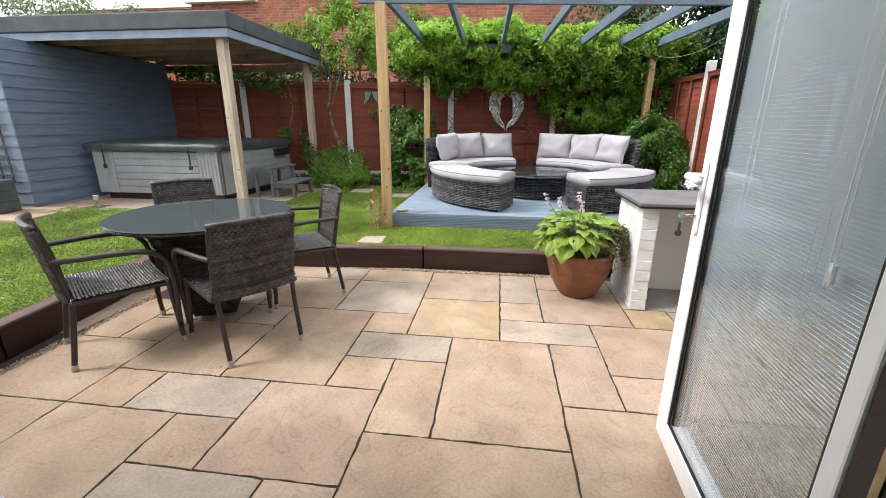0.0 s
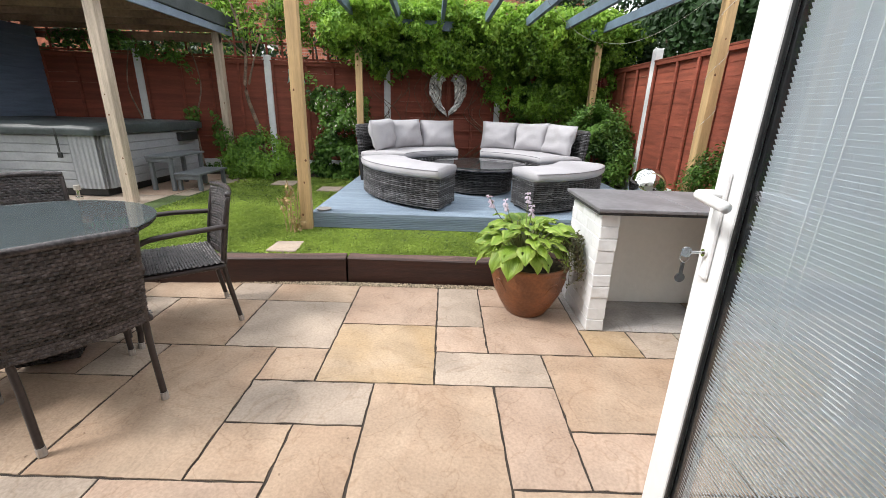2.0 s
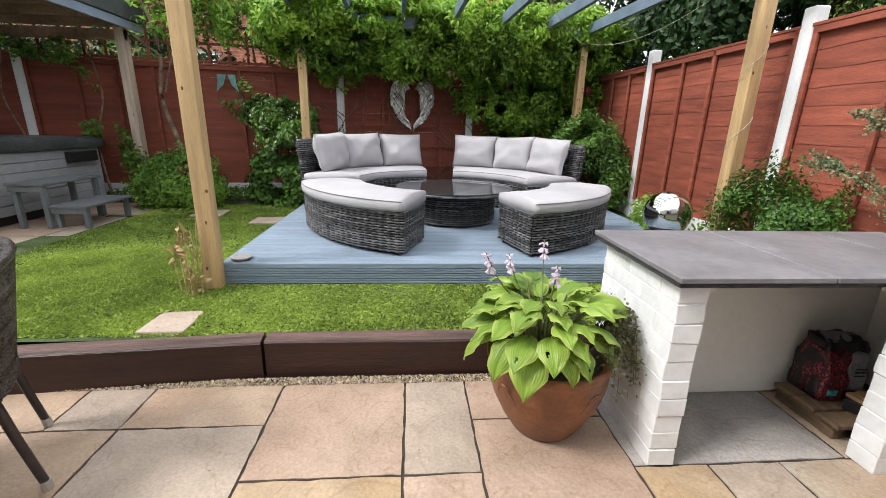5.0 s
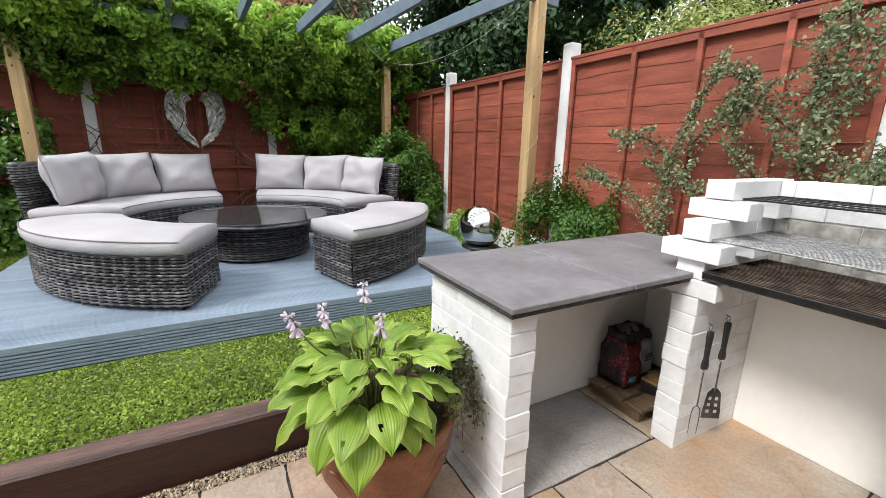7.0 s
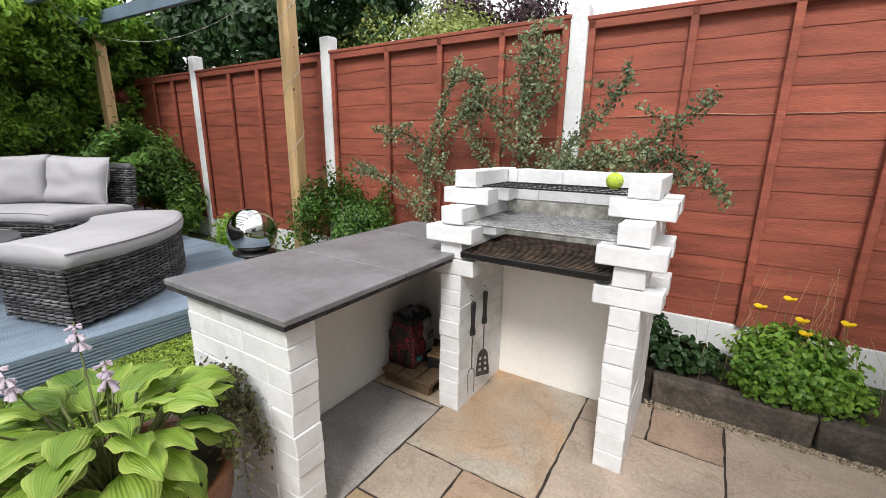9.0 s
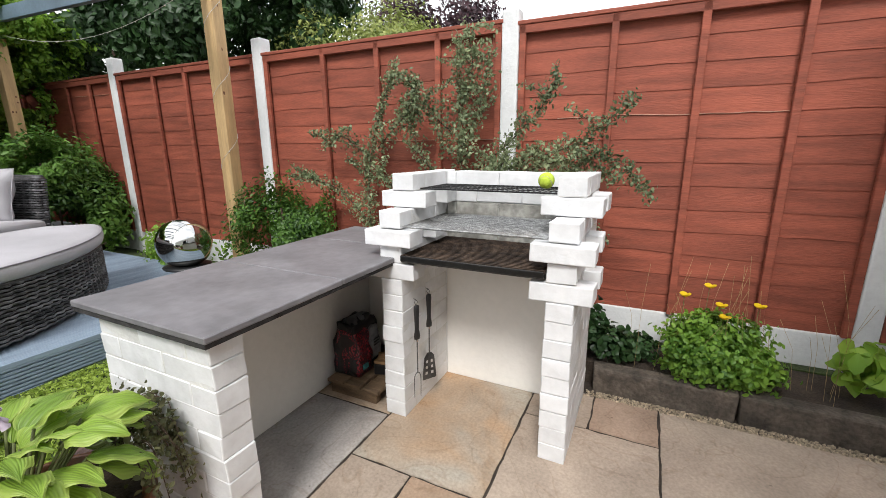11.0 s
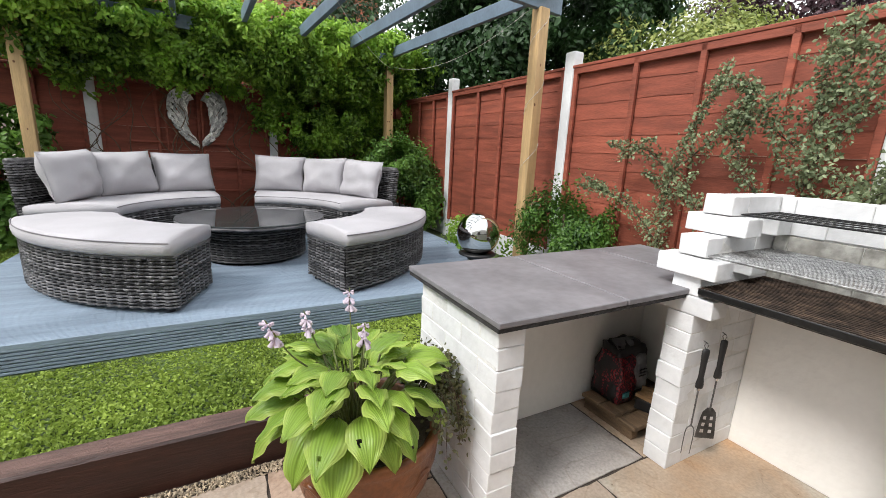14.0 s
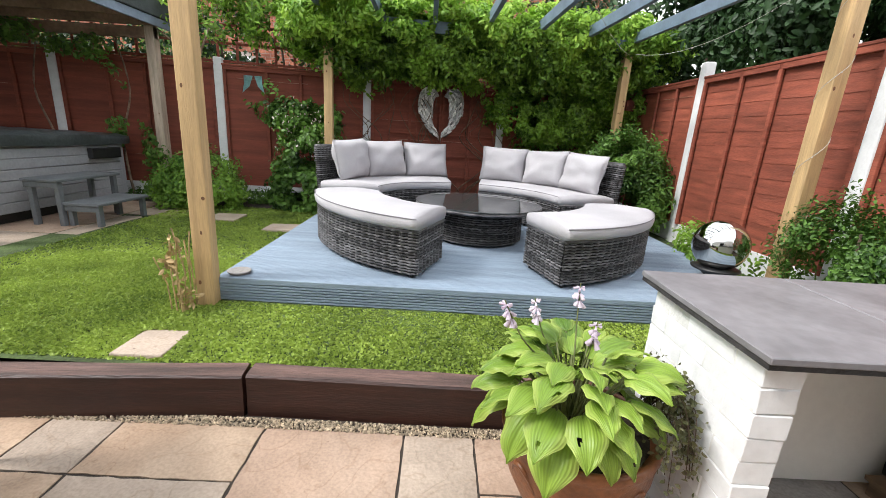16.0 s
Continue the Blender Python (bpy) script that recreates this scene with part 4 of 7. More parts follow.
def grill(x0, x1, y0, y1, z, n, mat, label, r=0.0025, rim=0.004, cross=3, tray=False):
    root = thing("grill_shelf", ((x0 + x1) / 2, (y0 + y1) / 2, z), label, "grill shelf", "barbecue grill shelves")
    iv = root.matrix_basis.inverted()
    bm = bm_new()
    for a, b in (((x0, y0), (x1, y0)), ((x1, y0), (x1, y1)), ((x1, y1), (x0, y1)), ((x0, y1), (x0, y0))):
        cyl(bm, iv @ Vector((*a, z)), iv @ Vector((*b, z)), rim, seg=6)
    part("rim", bm, mat, root)
    for k in range(1, n):
        x = x0 + (x1 - x0) * k / n
        part("wire", cyl(bm_new(), iv @ Vector((x, y0, z + r)), iv @ Vector((x, y1, z + r)), r, seg=5, caps=False), mat, root)
    for k in range(1, cross + 1):
        y = y0 + (y1 - y0) * k / (cross + 1)
        part("cross_wire", cyl(bm_new(), iv @ Vector((x0, y, z - r)), iv @ Vector((x1, y, z - r)), r * 1.2, seg=5, caps=False), mat, root)
    if tray:
        part("front_edge", box(bm_new(), (x0 - 0.006, y0, z - 0.019), (x0, y1, z + 0.004), iv, bevel=0.002), M["soot"], root)
        part("tray", box(bm_new(), (x0, y0, z - 0.024), (x1, y1, z - 0.018), iv), M["ash"], root)
    return root


yi0, yi1 = BBY0 + 0.108, BBY1 - 0.108
grill(2.375, 2.82, yi0 + 0.002, yi1 - 0.002, 0.765, 24, M["rusty"], "blackened rusty charcoal grate with a black front edge", 0.0028, 0.004, 3, True)
grill(2.40, 2.81, yi0 + 0.001, yi1 - 0.001, 0.884, 27, M["zinc"], "shiny zinc cooking grill shelf", 0.0017, 0.004)
grill(2.56, 2.82, yi0 + 0.001, yi1 - 0.001, 1.028, 4, M["soot"], "black wire warming shelf at the top", 0.0018, 0.0035, 26)

# tennis ball
bm = bm_new()
bmesh.ops.create_uvsphere(bm, u_segments=20, v_segments=12, radius=0.033, matrix=Matrix.Translation((2.67, 3.14, 1.068)))
ball = single("tennis_ball", bm, M["tennis"], "yellow green tennis ball on the top grill", "ball", smooth=True)
part("seam", tube(bm_new(), [Vector((2.67, 3.14, 1.068)) + 0.0328 * Vector((math.cos(t) * 0.8, math.sin(t) * 0.8, 0.6 * math.cos(2 * t))).normalized() for t in [k * 2 * math.pi / 24 for k in range(24)]], 0.0012, 4), M["white_petal"], ball)

# counter
counter = thing("counter_base", (1.62, 3.9, 0), "white painted brick pier and rendered wall under the dark worktop", "outdoor counter")
for c in range(10):
    z0, z1 = c * 0.0715 + 0.0005, (c + 1) * 0.0715 - 0.0015
    y, first = 3.745, (0.103 if c % 2 else 0.215)
    while y < 4.27:
        e = min(y + first, 4.275)
        jx = rng.uniform(-0.0022, 0.0022)
        brick_block(counter, (1.572 + jx, y + (0.003 if y > 3.75 else rng.uniform(-0.004, 0.004)), z0), (1.675 + jx * 0.5, e - 0.001, z1), soft=0.003)
        y = e + 0.001
        first = 0.215
part("mortar", box(bm_new(), (1.5745, 3.752, 0), (1.6715, 4.27, 0.714), counter.matrix_basis.inverted()), M["mortar"], counter)
part("back_wall", box(bm_new(), (1.677, 4.17, 0), (2.93, 4.27, 0.716), counter.matrix_basis.inverted(), bevel=0.003), M["paint_wall"], counter)
part("end_wall", box(bm_new(), (2.83, 3.787, 0), (2.93, 4.168, 0.716), counter.matrix_basis.inverted(), bevel=0.003), M["paint_wall"], counter)
top = thing("worktop", (1.53, 3.70, 0.72), "dark grey porcelain slab worktop on the white brick counter", "worktop")
tinv = top.matrix_basis.inverted()
part("underlay", box(bm_new(), (1.539, 3.705, 0.7165), (2.90, 4.325, 0.7313), tinv, rough=0.0015), M["slate_edge"], top)
for a, b in ((1.535, 2.055), (2.06, 2.58), (2.585, 2.94)):
    y0 = 3.70 if b < 2.36 else 3.79
    if a < 2.3 < b:
        y0 = 3.70
    part("slab", box(bm_new(), (a, y0 if a < 2.5 else 3.79, 0.7315), (b, 4.33, 0.7515), tinv, bevel=0.003), M["slate"], top)


# ---- woven furniture ----
def weave(name, path, z0, z1, parent, mat, row=0.0175, pitch=0.058, amp=0.0052, m=None, closed=False, tilt=None):
    """Horizontal woven strands along a plan path, in and out round upright stakes. path: points (x, y) with outward normals."""
    n = max(2, int((z1 - z0) / row))
    h = (z1 - z0) / n
    P = [Vector(p) for p in path]
    seg = [0.0]
    for a, b in zip(P, P[1:]):
        seg.append(seg[-1] + (b - a).length)
    L = seg[-1]
    steps = max(4, int(L / (pitch / 4)))
    pts = []
    for k in range(steps + 1):
        s = L * k / steps
        i = max(j for j in range(len(seg)) if seg[j] <= s + 1e-9)
        i = min(i, len(P) - 2)
        t = (s - seg[i]) / (seg[i + 1] - seg[i])
        p = P[i].lerp(P[i + 1], t)
        d = (P[i + 1] - P[i]).normalized()
        pts.append((p, Vector((d.y, -d.x))))
    verts, faces = [], []
    wave = (1.0, 0.9, -0.7, -1.0)
    for r in range(n):
        zc = z0 + (r + 0.5) * h
        base = len(verts)
        hh = 0.82 + rng.uniform(-0.06, 0.06)
        for k, (p, nn) in enumerate(pts):
            side = wave[(k + (r % 2) * (r // 5 % 2)) % 4]
            off = amp * side + amp + rng.uniform(-0.0005, 0.0005)
            for dz, do in ((-0.5, -0.004), (-0.28, 0.0), (0.28, 0.0), (0.5, -0.004)):
                q = p + nn * (off + do)
                z = zc + dz * h * (hh * 0.92 if side > 0 else 0.55)
                v = Vector((q.x, q.y, z))
                if tilt:
                    v = tilt(v, z)
                verts.append(tuple(m @ v) if m else tuple(v))
        for k in range(len(pts) - 1):
            for j in range(3):
                a = base + k * 4 + j
                faces.append((a, a + 4, a + 5, a + 1))
    ob = raw(name, verts, faces, mat, parent)
    return tagged(ob, kind="stuff")


def arc(cx, cy, r, a0, a1, n=20):
    return [(cx + r * math.cos(radians(a0 + (a1 - a0) * k / n)), cy + r * math.sin(radians(a0 + (a1 - a0) * k / n))) for k in range(n + 1)]


def prism(bm, outline, z0, z1):
    """A solid of a plan outline, walked anticlockwise."""
    lo = [bm.verts.new((x, y, z0)) for x, y in outline]
    hi = [bm.verts.new((x, y, z1)) for x, y in outline]
    n = len(outline)
    for k in range(n):
        bm.faces.new((lo[k], lo[(k + 1) % n], hi[(k + 1) % n], hi[k]))
    return lo, hi


def ring_cushion(ri, ro, a0, a1, z0, z1, n=26, puff=0.014):
    """A curved seat pad with rounded edges."""
    bm = bm_new()
    prof = []
    hh = (z1 - z0)
    for (f, zz) in ((0.0, 0.2), (0.0, 0.5), (0.0, 0.8), (0.02, 0.94), (0.06, 1.0), (0.3, 1.12), (0.5, 1.16), (0.7, 1.12), (0.94, 1.0), (0.98, 0.94), (1, 0.8), (1, 0.5), (1, 0.2), (0.98, 0.05), (0.9, 0.0), (0.1, 0.0), (0.02, 0.05)):
        out = puff * (1 - (2 * zz - 1) ** 2) if 0 <= zz <= 1 else 0
        prof.append((f, zz, -out if f < 0.5 else out))
    rings = []
    for k in range(n + 1):
        t = k / n
        e = min(t, 1 - t) * (a1 - a0) * math.pi / 180 * ro
        sh = min(1, 0.93 + e * 1.2)
        a = radians(a0 + (a1 - a0) * t)
        ring = []
        for f, zz, out in prof:
            wr = 0.004 * noise.noise(Vector((math.cos(a) * 9, math.sin(a) * 9, f * 4)))
            r = ri + (ro - ri) * f + out
            zc = z0 + hh * (0.5 + (zz - 0.5) * sh) + wr
            ring.append(bm.verts.new((r * math.cos(a), r * math.sin(a), zc)))
        rings.append(ring)
    m_ = len(prof)
    for ra, rb in zip(rings, rings[1:]):
        for k in range(m_):
            bm.faces.new((ra[k], ra[(k + 1) % m_], rb[(k + 1) % m_], rb[k]))
    bm.faces.new(rings[0][::-1])
    bm.faces.new(rings[-1])
    return bm


SC = (1.09, 6.42)
SZ = 0.35


def curved_seat(a0, a1, ri, ro, name, label, category, group, back=False, dx=0.0):
    root = thing(name, (SC[0] + dx, SC[1], SZ), label, category, group)
    top_z = 0.29
    path = arc(0, 0, ro - 0.008, a0, a1, 24)
    i = arc(0, 0, ri + 0.008, a1, a0, 18)
    body = bm_new()
    out = arc(0, 0, ro - 0.014, a0, a1, 24) + arc(0, 0, ri + 0.014, a1, a0, 18)
    lo, hi = prism(body, out, 0.03, top_z)
    body.faces.new(hi)
    body.faces.new(lo[::-1])
    part("base", body, M["wicker_in"], root)
    loop = [Vector(p) for p in path] + [Vector(p) for p in i]
    loop.append(loop[0])
    weave("wicker", loop, 0.025, top_z, root, M["wicker_grey"])
    for aa in (a0 + 2, (a0 + a1) / 2, a1 - 2):
        for rr in (ri + 0.05, ro - 0.05):
            x, y = rr * math.cos(radians(aa)), rr * math.sin(radians(aa))
            part("foot", cyl(bm_new(), (x, y, 0.0), (x, y, 0.035), 0.014, seg=8), M["black"], root)
    rim = bm_new()
    tube(rim, [Vector((p.x, p.y, top_z)) for p in loop], 0.010, 6)
    part("rim", rim, M["wicker_grey"], root, smooth=True)
    c = part("cushion", ring_cushion(ri - 0.005, ro + 0.008, a0 - 0.3, a1 + 0.3, top_z + 0.004, top_z + 0.092), M["cushion"], root, smooth=True)
    pipe = bm_new()
    for rr, zz in ((ro + 0.017, top_z + 0.078), (ri - 0.012, top_z + 0.078)):
        tube(pipe, [Vector((x, y, zz)) for x, y in arc(0, 0, rr, a0, a1, 24)], 0.0035, 5)
    part("piping", pipe, M["piping"], c)
    if back:
        def lean(v_, z_):
            k_ = 1 + 0.08 * max(0, z_ - 0.28)
            return Vector((v_[0] * k_, v_[1] * k_, v_[2]))

        b = bm_new()
        out = arc(0, 0, ro + 0.035, a0, a1, 24) + arc(0, 0, ro - 0.0, a1, a0, 24)
        lo, hi = prism(b, out, 0.03, 0.66)
        for v_ in hi:
            v_.co = lean(v_.co, v_.co.z)
        b.faces.new(hi)
        b.faces.new(lo[::-1])
        part("backrest", b, M["wicker_in"], root)
        lp = [Vector(p) for p in arc(0, 0, ro + 0.042, a0, a1, 24)] + [Vector(p) for p in arc(0, 0, ro - 0.006, a1, a0, 24)]
        lp.append(lp[0])
        weave("backrest_wicker", lp, 0.28, 0.665, root, M["wicker_grey"], tilt=lean)
        bm = bm_new()
        tube(bm, [Vector((x, y, 0.668)) for x, y in arc(0, 0, ro + 0.059, a0, a1, 24)], 0.024, 8)
        part("top_rail", bm, M["wicker_grey"], root, smooth=True)
    return root


def scatter_cushion(width, height, depth, place, label, group, crumple=0.032):
    """A pillow: two domed faces meeting in a seam, with pinched corners."""
    bm = bm_new()
    n = 14
    seed = rng.uniform(0, 50)
    def pt(u, v, s):
        x, z = (u - 0.5) * 2, (v - 0.5) * 2
        e = (1 - abs(x) ** 4) * (1 - abs(z) ** 4)
        px = x * width / 2 * (1 - 0.06 * (1 - z * z) * 0.9)
        pz = z * height / 2 * (1 - 0.05 * (1 - x * x) * 0.9)
        c = crumple * noise.noise(Vector((x * 1.8 + seed, z * 1.8, s * 3)))
        return (px, s * (depth / 2 * max(e, 0) ** 0.7 + (c if e > 0.05 else 0)), pz + height / 2)
    for s in (1, -1):
        g = [[bm.verts.new(pt(i / n, j / n, s)) for i in range(n + 1)] for j in range(n + 1)]
        for j in range(n):
            for i in range(n):
                q = (g[j][i], g[j][i + 1], g[j + 1][i + 1], g[j + 1][i])
                bm.faces.new(q if s < 0 else q[::-1])
    bmesh.ops.remove_doubles(bm, verts=bm.verts, dist=0.0005)
    ob = single("cushion", bm, M["cushion"], label, "cushion", group, smooth=True)
    ob.matrix_basis = place
    seam = [pt(k / 12, 0, 1) for k in range(12)] + [pt(1, k / 12, 1) for k in range(12)] + [pt(1 - k / 12, 1, 1) for k in range(12)] + [pt(0, 1 - k / 12, 1) for k in range(13)]
    part("piping", tube(bm_new(), [Vector(q) for q in seam], 0.0028, 5), M["cushion"], ob, smooth=True)
    return ob


curved_seat(-168, -109.5, 0.84, 1.31, "ottoman", "curved grey wicker bench with pale seat pad on the deck", "outdoor bench", "curved garden seating")
curved_seat(-74, -15, 0.84, 1.31, "ottoman", "curved grey wicker bench with pale seat pad by the globe", "outdoor bench", "curved garden seating", dx=0.05)
curved_seat(99, 170, 0.80, 1.31, "garden_sofa", "curved grey wicker sofa with seat pad below the wings", "outdoor sofa", "curved garden seating", back=True, dx=-0.09)
curved_seat(10, 81, 0.80, 1.31, "garden_sofa", "curved grey wicker sofa with seat pad by leafy corner", "outdoor sofa", "curved garden seating", back=True, dx=-0.04)
for angles, r, ox in (((157, 134, 110), 1.13, -0.09), ((70, 47, 24), 1.13, -0.04)):
    for k, a in enumerate(angles):
        ra = radians(a)
        x, y = SC[0] + ox + r * math.cos(ra), SC[1] + r * math.sin(ra)
        m = pose(x, y, SZ + 0.385, 0, 0, a - 90 + rng.uniform(-4, 4)) @ pose(0, 0, 0, -13 + rng.uniform(-3, 3), rng.uniform(-3, 3), 0)
        scatter_cushion(0.50, 0.37, 0.20, m, "plump pale grey scatter cushion leaning on the sofa back", "sofa cushions")

# round table
rt = thing("coffee_table", (SC[0] + 0.01, SC[1] - 0.05, SZ), "round grey wicker table with a dark glass top among the benches", "garden table")
bm = bm_new()
lathe(bm, [(0.362, 0.02), (0.362, 0.27)], 32)
part("base", bm, M["wicker_in"], rt)
weave("wicker", arc(0, 0, 0.370, 0, 360, 40), 0.02, 0.27, rt, M["wicker_grey"])
bm = bm_new()
lathe(bm, [(0.48, 0.275), (0.520, 0.278), (0.528, 0.29), (0.520, 0.301), (0.47, 0.303)], 48)
part("table_rim", bm, M["wicker_grey"], rt, smooth=True)
bm = bm_new()
lathe(bm, [(0.526, 0.306), (0.530, 0.310), (0.526, 0.314)], 48)
part("glass_top", bm, M["table_glass"], rt)


# ---- dining set ----
def dining_chair(place, turn, label, first=None):
    m = pose(*place, 0, 0, turn)
    if first is not None:
        ob = copy_thing(first, m)
        ob["label"] = label
        return ob
    root = new("dining_chair")
    root.matrix_basis = m
    tagged(root, label, "dining chair", "dining chairs round the glass table")
    W = 0.24
    for s in (-1, 1):
        leg = part("leg", tube(bm_new(), smooth_line([(s * W, 0.24, 0.02), (s * (W - 0.01), 0.225, 0.22), (s * (W - 0.012), 0.215, 0.385)], 5), 0.0135, 8), M["frame_brown"], root, smooth=True)
        part("foot", cyl(bm_new(), (s * W, 0.2405, 0.0), (s * W, 0.2395, 0.035), 0.0155, seg=8), M["foot"], leg)
        leg = part("leg", tube(bm_new(), smooth_line([(s * (W - 0.04), -0.25, 0.02), (s * (W - 0.04), -0.21, 0.26), (s * (W - 0.035), -0.20, 0.40), (s * (W - 0.03), -0.235, 0.62), (s * (W - 0.03), -0.265, 0.745)], 5), 0.0135, 8), M["frame_brown"], root, smooth=True)
        part("foot", cyl(bm_new(), (s * (W - 0.04), -0.252, 0.0), (s * (W - 0.04), -0.249, 0.035), 0.0155, seg=8), M["foot"], leg)
        part("arm", tube(bm_new(), smooth_line([(s * (W + 0.002), 0.235, 0.10), (s * (W + 0.010), 0.24, 0.38), (s * (W + 0.02), 0.215, 0.51), (s * (W + 0.025), 0.14, 0.57), (s * (W + 0.02), 0.0, 0.585), (s * (W + 0.0), -0.13, 0.585), (s * (W - 0.025), -0.235, 0.585)], 5), 0.0145, 8), M["frame_brown"], root, smooth=True)
    # woven seat
    def strip(name, f, nu, nv, mat):
        verts, faces = [], []
        for r in range(nv):
            base = len(verts)
            for k in range(nu + 1):
                side = 1 if (k + r) % 2 else -1
                for dv, do in ((-0.5, -0.002), (-0.25, 0.0), (0.25, 0.0), (0.5, -0.002)):
                    p, nn = f(k / nu, (r + 0.5 + dv * 0.98) / nv)
                    verts.append(tuple(Vector(p) + Vector(nn) * (0.0028 * side + do)))
            for k in range(nu):
                for j in range(3):
                    a = base + k * 4 + j
                    faces.append((a, a + 4, a + 5, a + 1))
        o = raw(name, verts, faces, mat, root)
        tagged(o, kind="stuff")
    def back_pt(u, v):
        x = (u - 0.5) * 2 * (W - 0.022)
        z = 0.355 + 0.40 * v + 0.010 * (1 - (2 * u - 1) ** 2) * v
        y = -0.198 - 0.070 * max(0, (v - 0.1)) - 0.035 * (1 - (2 * u - 1) ** 2)
        return (x, y, z)
    for s, nm in ((1, "backrest"), (-1, "backrest_rear")):
        strip(nm, lambda u, v, s=s: ((back_pt(u, v)[0], back_pt(u, v)[1] + s * 0.009, back_pt(u, v)[2]), (0, s, 0)), 30, 26, M["wicker"])
    strip("seat", lambda u, v: (((u - 0.5) * 2 * (W - 0.005), -0.20 + 0.43 * v, 0.388 - 0.010 * math.sin(math.pi * u)), (0, 0, 1)), 40, 30, M["wicker"])
    part("seat_frame", box(bm_new(), (-W + 0.005, -0.205, 0.350), (W - 0.005, 0.235, 0.376), bevel=0.01), M["frame_brown"], root)
    part("back_rail", tube(bm_new(), [Vector(back_pt(u / 10, 1.0)) for u in range(11)], 0.016, 8), M["wicker"], root, smooth=True)
    part("back_panel", (lambda b: ([b.faces.new(q) for q in [[b.verts.new(back_pt(u + du, v + dv)) for du, dv in ((0, 0), (0.1, 0), (0.1, 0.25), (0, 0.25))] for u in [k / 10 for k in range(10)] for v in (0, 0.25, 0.5, 0.75)]], b)[1])(bm_new()), M["wicker_in"], root)
    return root


TC = (-1.22, 3.34)
# chairs face the table: local +y is the chair's front
c1 = dining_chair((-0.80, 3.017, 0), 53.8, "dark brown wicker armchair with its back to the house door")
dining_chair((-1.49, 2.88, 0), -37, "dark brown wicker armchair beside the raised lawn edge", c1)
dining_chair((-0.804, 3.751, 0), 128, "dark brown wicker armchair on the flower pot side of the table", c1)
dining_chair((-1.76, 3.90, 0), -135, "dark brown wicker armchair on the far side of the table", c1)
dt = thing("dining_table", (*TC, 0), "round dark glass dining table on a woven brown pedestal", "dining table")
bm = bm_new()
lathe(bm, [(0.49, 0.645), (0.51, 0.648), (0.518, 0.658), (0.51, 0.668), (0.49, 0.669)], 56)
part("rim", bm, M["wicker"], dt, smooth=True)
bm = bm_new()
lathe(bm, [(0.520, 0.671), (0.523, 0.674), (0.520, 0.678)], 56)
part("tabletop", bm, M["frosted_glass"], dt)
sq = [(-1, -1), (1, -1), (1, 1), (-1, 1), (-1, -1)]
bm = bm_new()
rb = Matrix.Rotation(radians(25), 4, "Z")
for z0, z1, r0, r1 in ((0.02, 0.60, 0.12, 0.25),):
    lo = [bm.verts.new(rb @ Vector((x * r0, y * r0, z0))) for x, y in sq[:4]]
    hi = [bm.verts.new(rb @ Vector((x * r1, y * r1, z1))) for x, y in sq[:4]]
    for k in range(4):
        bm.faces.new((lo[k], lo[(k + 1) % 4], hi[(k + 1) % 4], hi[k]))
part("pedestal", bm, M["wicker_in"], dt)
weave("pedestal_wicker", [(x * 0.12, y * 0.12) for x, y in sq], 0.02, 0.60, dt, M["wicker"], row=0.012, pitch=0.03, amp=0.003, m=rb,
      tilt=lambda v, z: Vector((v.x * (1 + 1.1 * (z - 0.02) / 0.58), v.y * (1 + 1.1 * (z - 0.02) / 0.58), z)))
part("top_frame", (lambda b: (box(b, (-0.4, -0.02, 0.61), (0.4, 0.02, 0.642)), box(b, (-0.02, -0.4, 0.575), (0.02, 0.4, 0.608)), b)[2])(bm_new()), M["frame_brown"], dt)


# ---- flower pot with hosta ----
PX, PY = 1.255, 4.0
pot = thing("plant_pot", (PX, PY, 0), "brown glazed terracotta pot beside the white brick pier", "plant pot")
bm = bm_new()
lathe(bm, [(0.0, 0.0), (0.118, 0.0), (0.130, 0.012), (0.172, 0.08), (0.210, 0.16), (0.232, 0.24), (0.235, 0.285), (0.236, 0.30), (0.238, 0.31), (0.243, 0.318), (0.244, 0.335), (0.238, 0.345), (0.224, 0.344), (0.218, 0.325), (0.0, 0.32)], 44)
part("bowl", bm, M["terracotta"], pot, smooth=True)
for k in range(4):
    a = radians(-60 + 90 * k)
    pts = [Vector((math.cos(a + t) * (0.234 - 0.42 * t * t), math.sin(a + t) * (0.234 - 0.42 * t * t), 0.262 - 1.25 * t * t)) for t in [(-0.24 + 0.48 * j / 12) for j in range(13)]]
    part("handle_relief", tube(bm_new(), pts, 0.009, 6), M["terracotta"], pot, smooth=True)
part("soil", lathe(bm_new(), [(0.0, 0.30), (0.21, 0.326), (0.0, 0.335)], 20), M["soil"], pot)


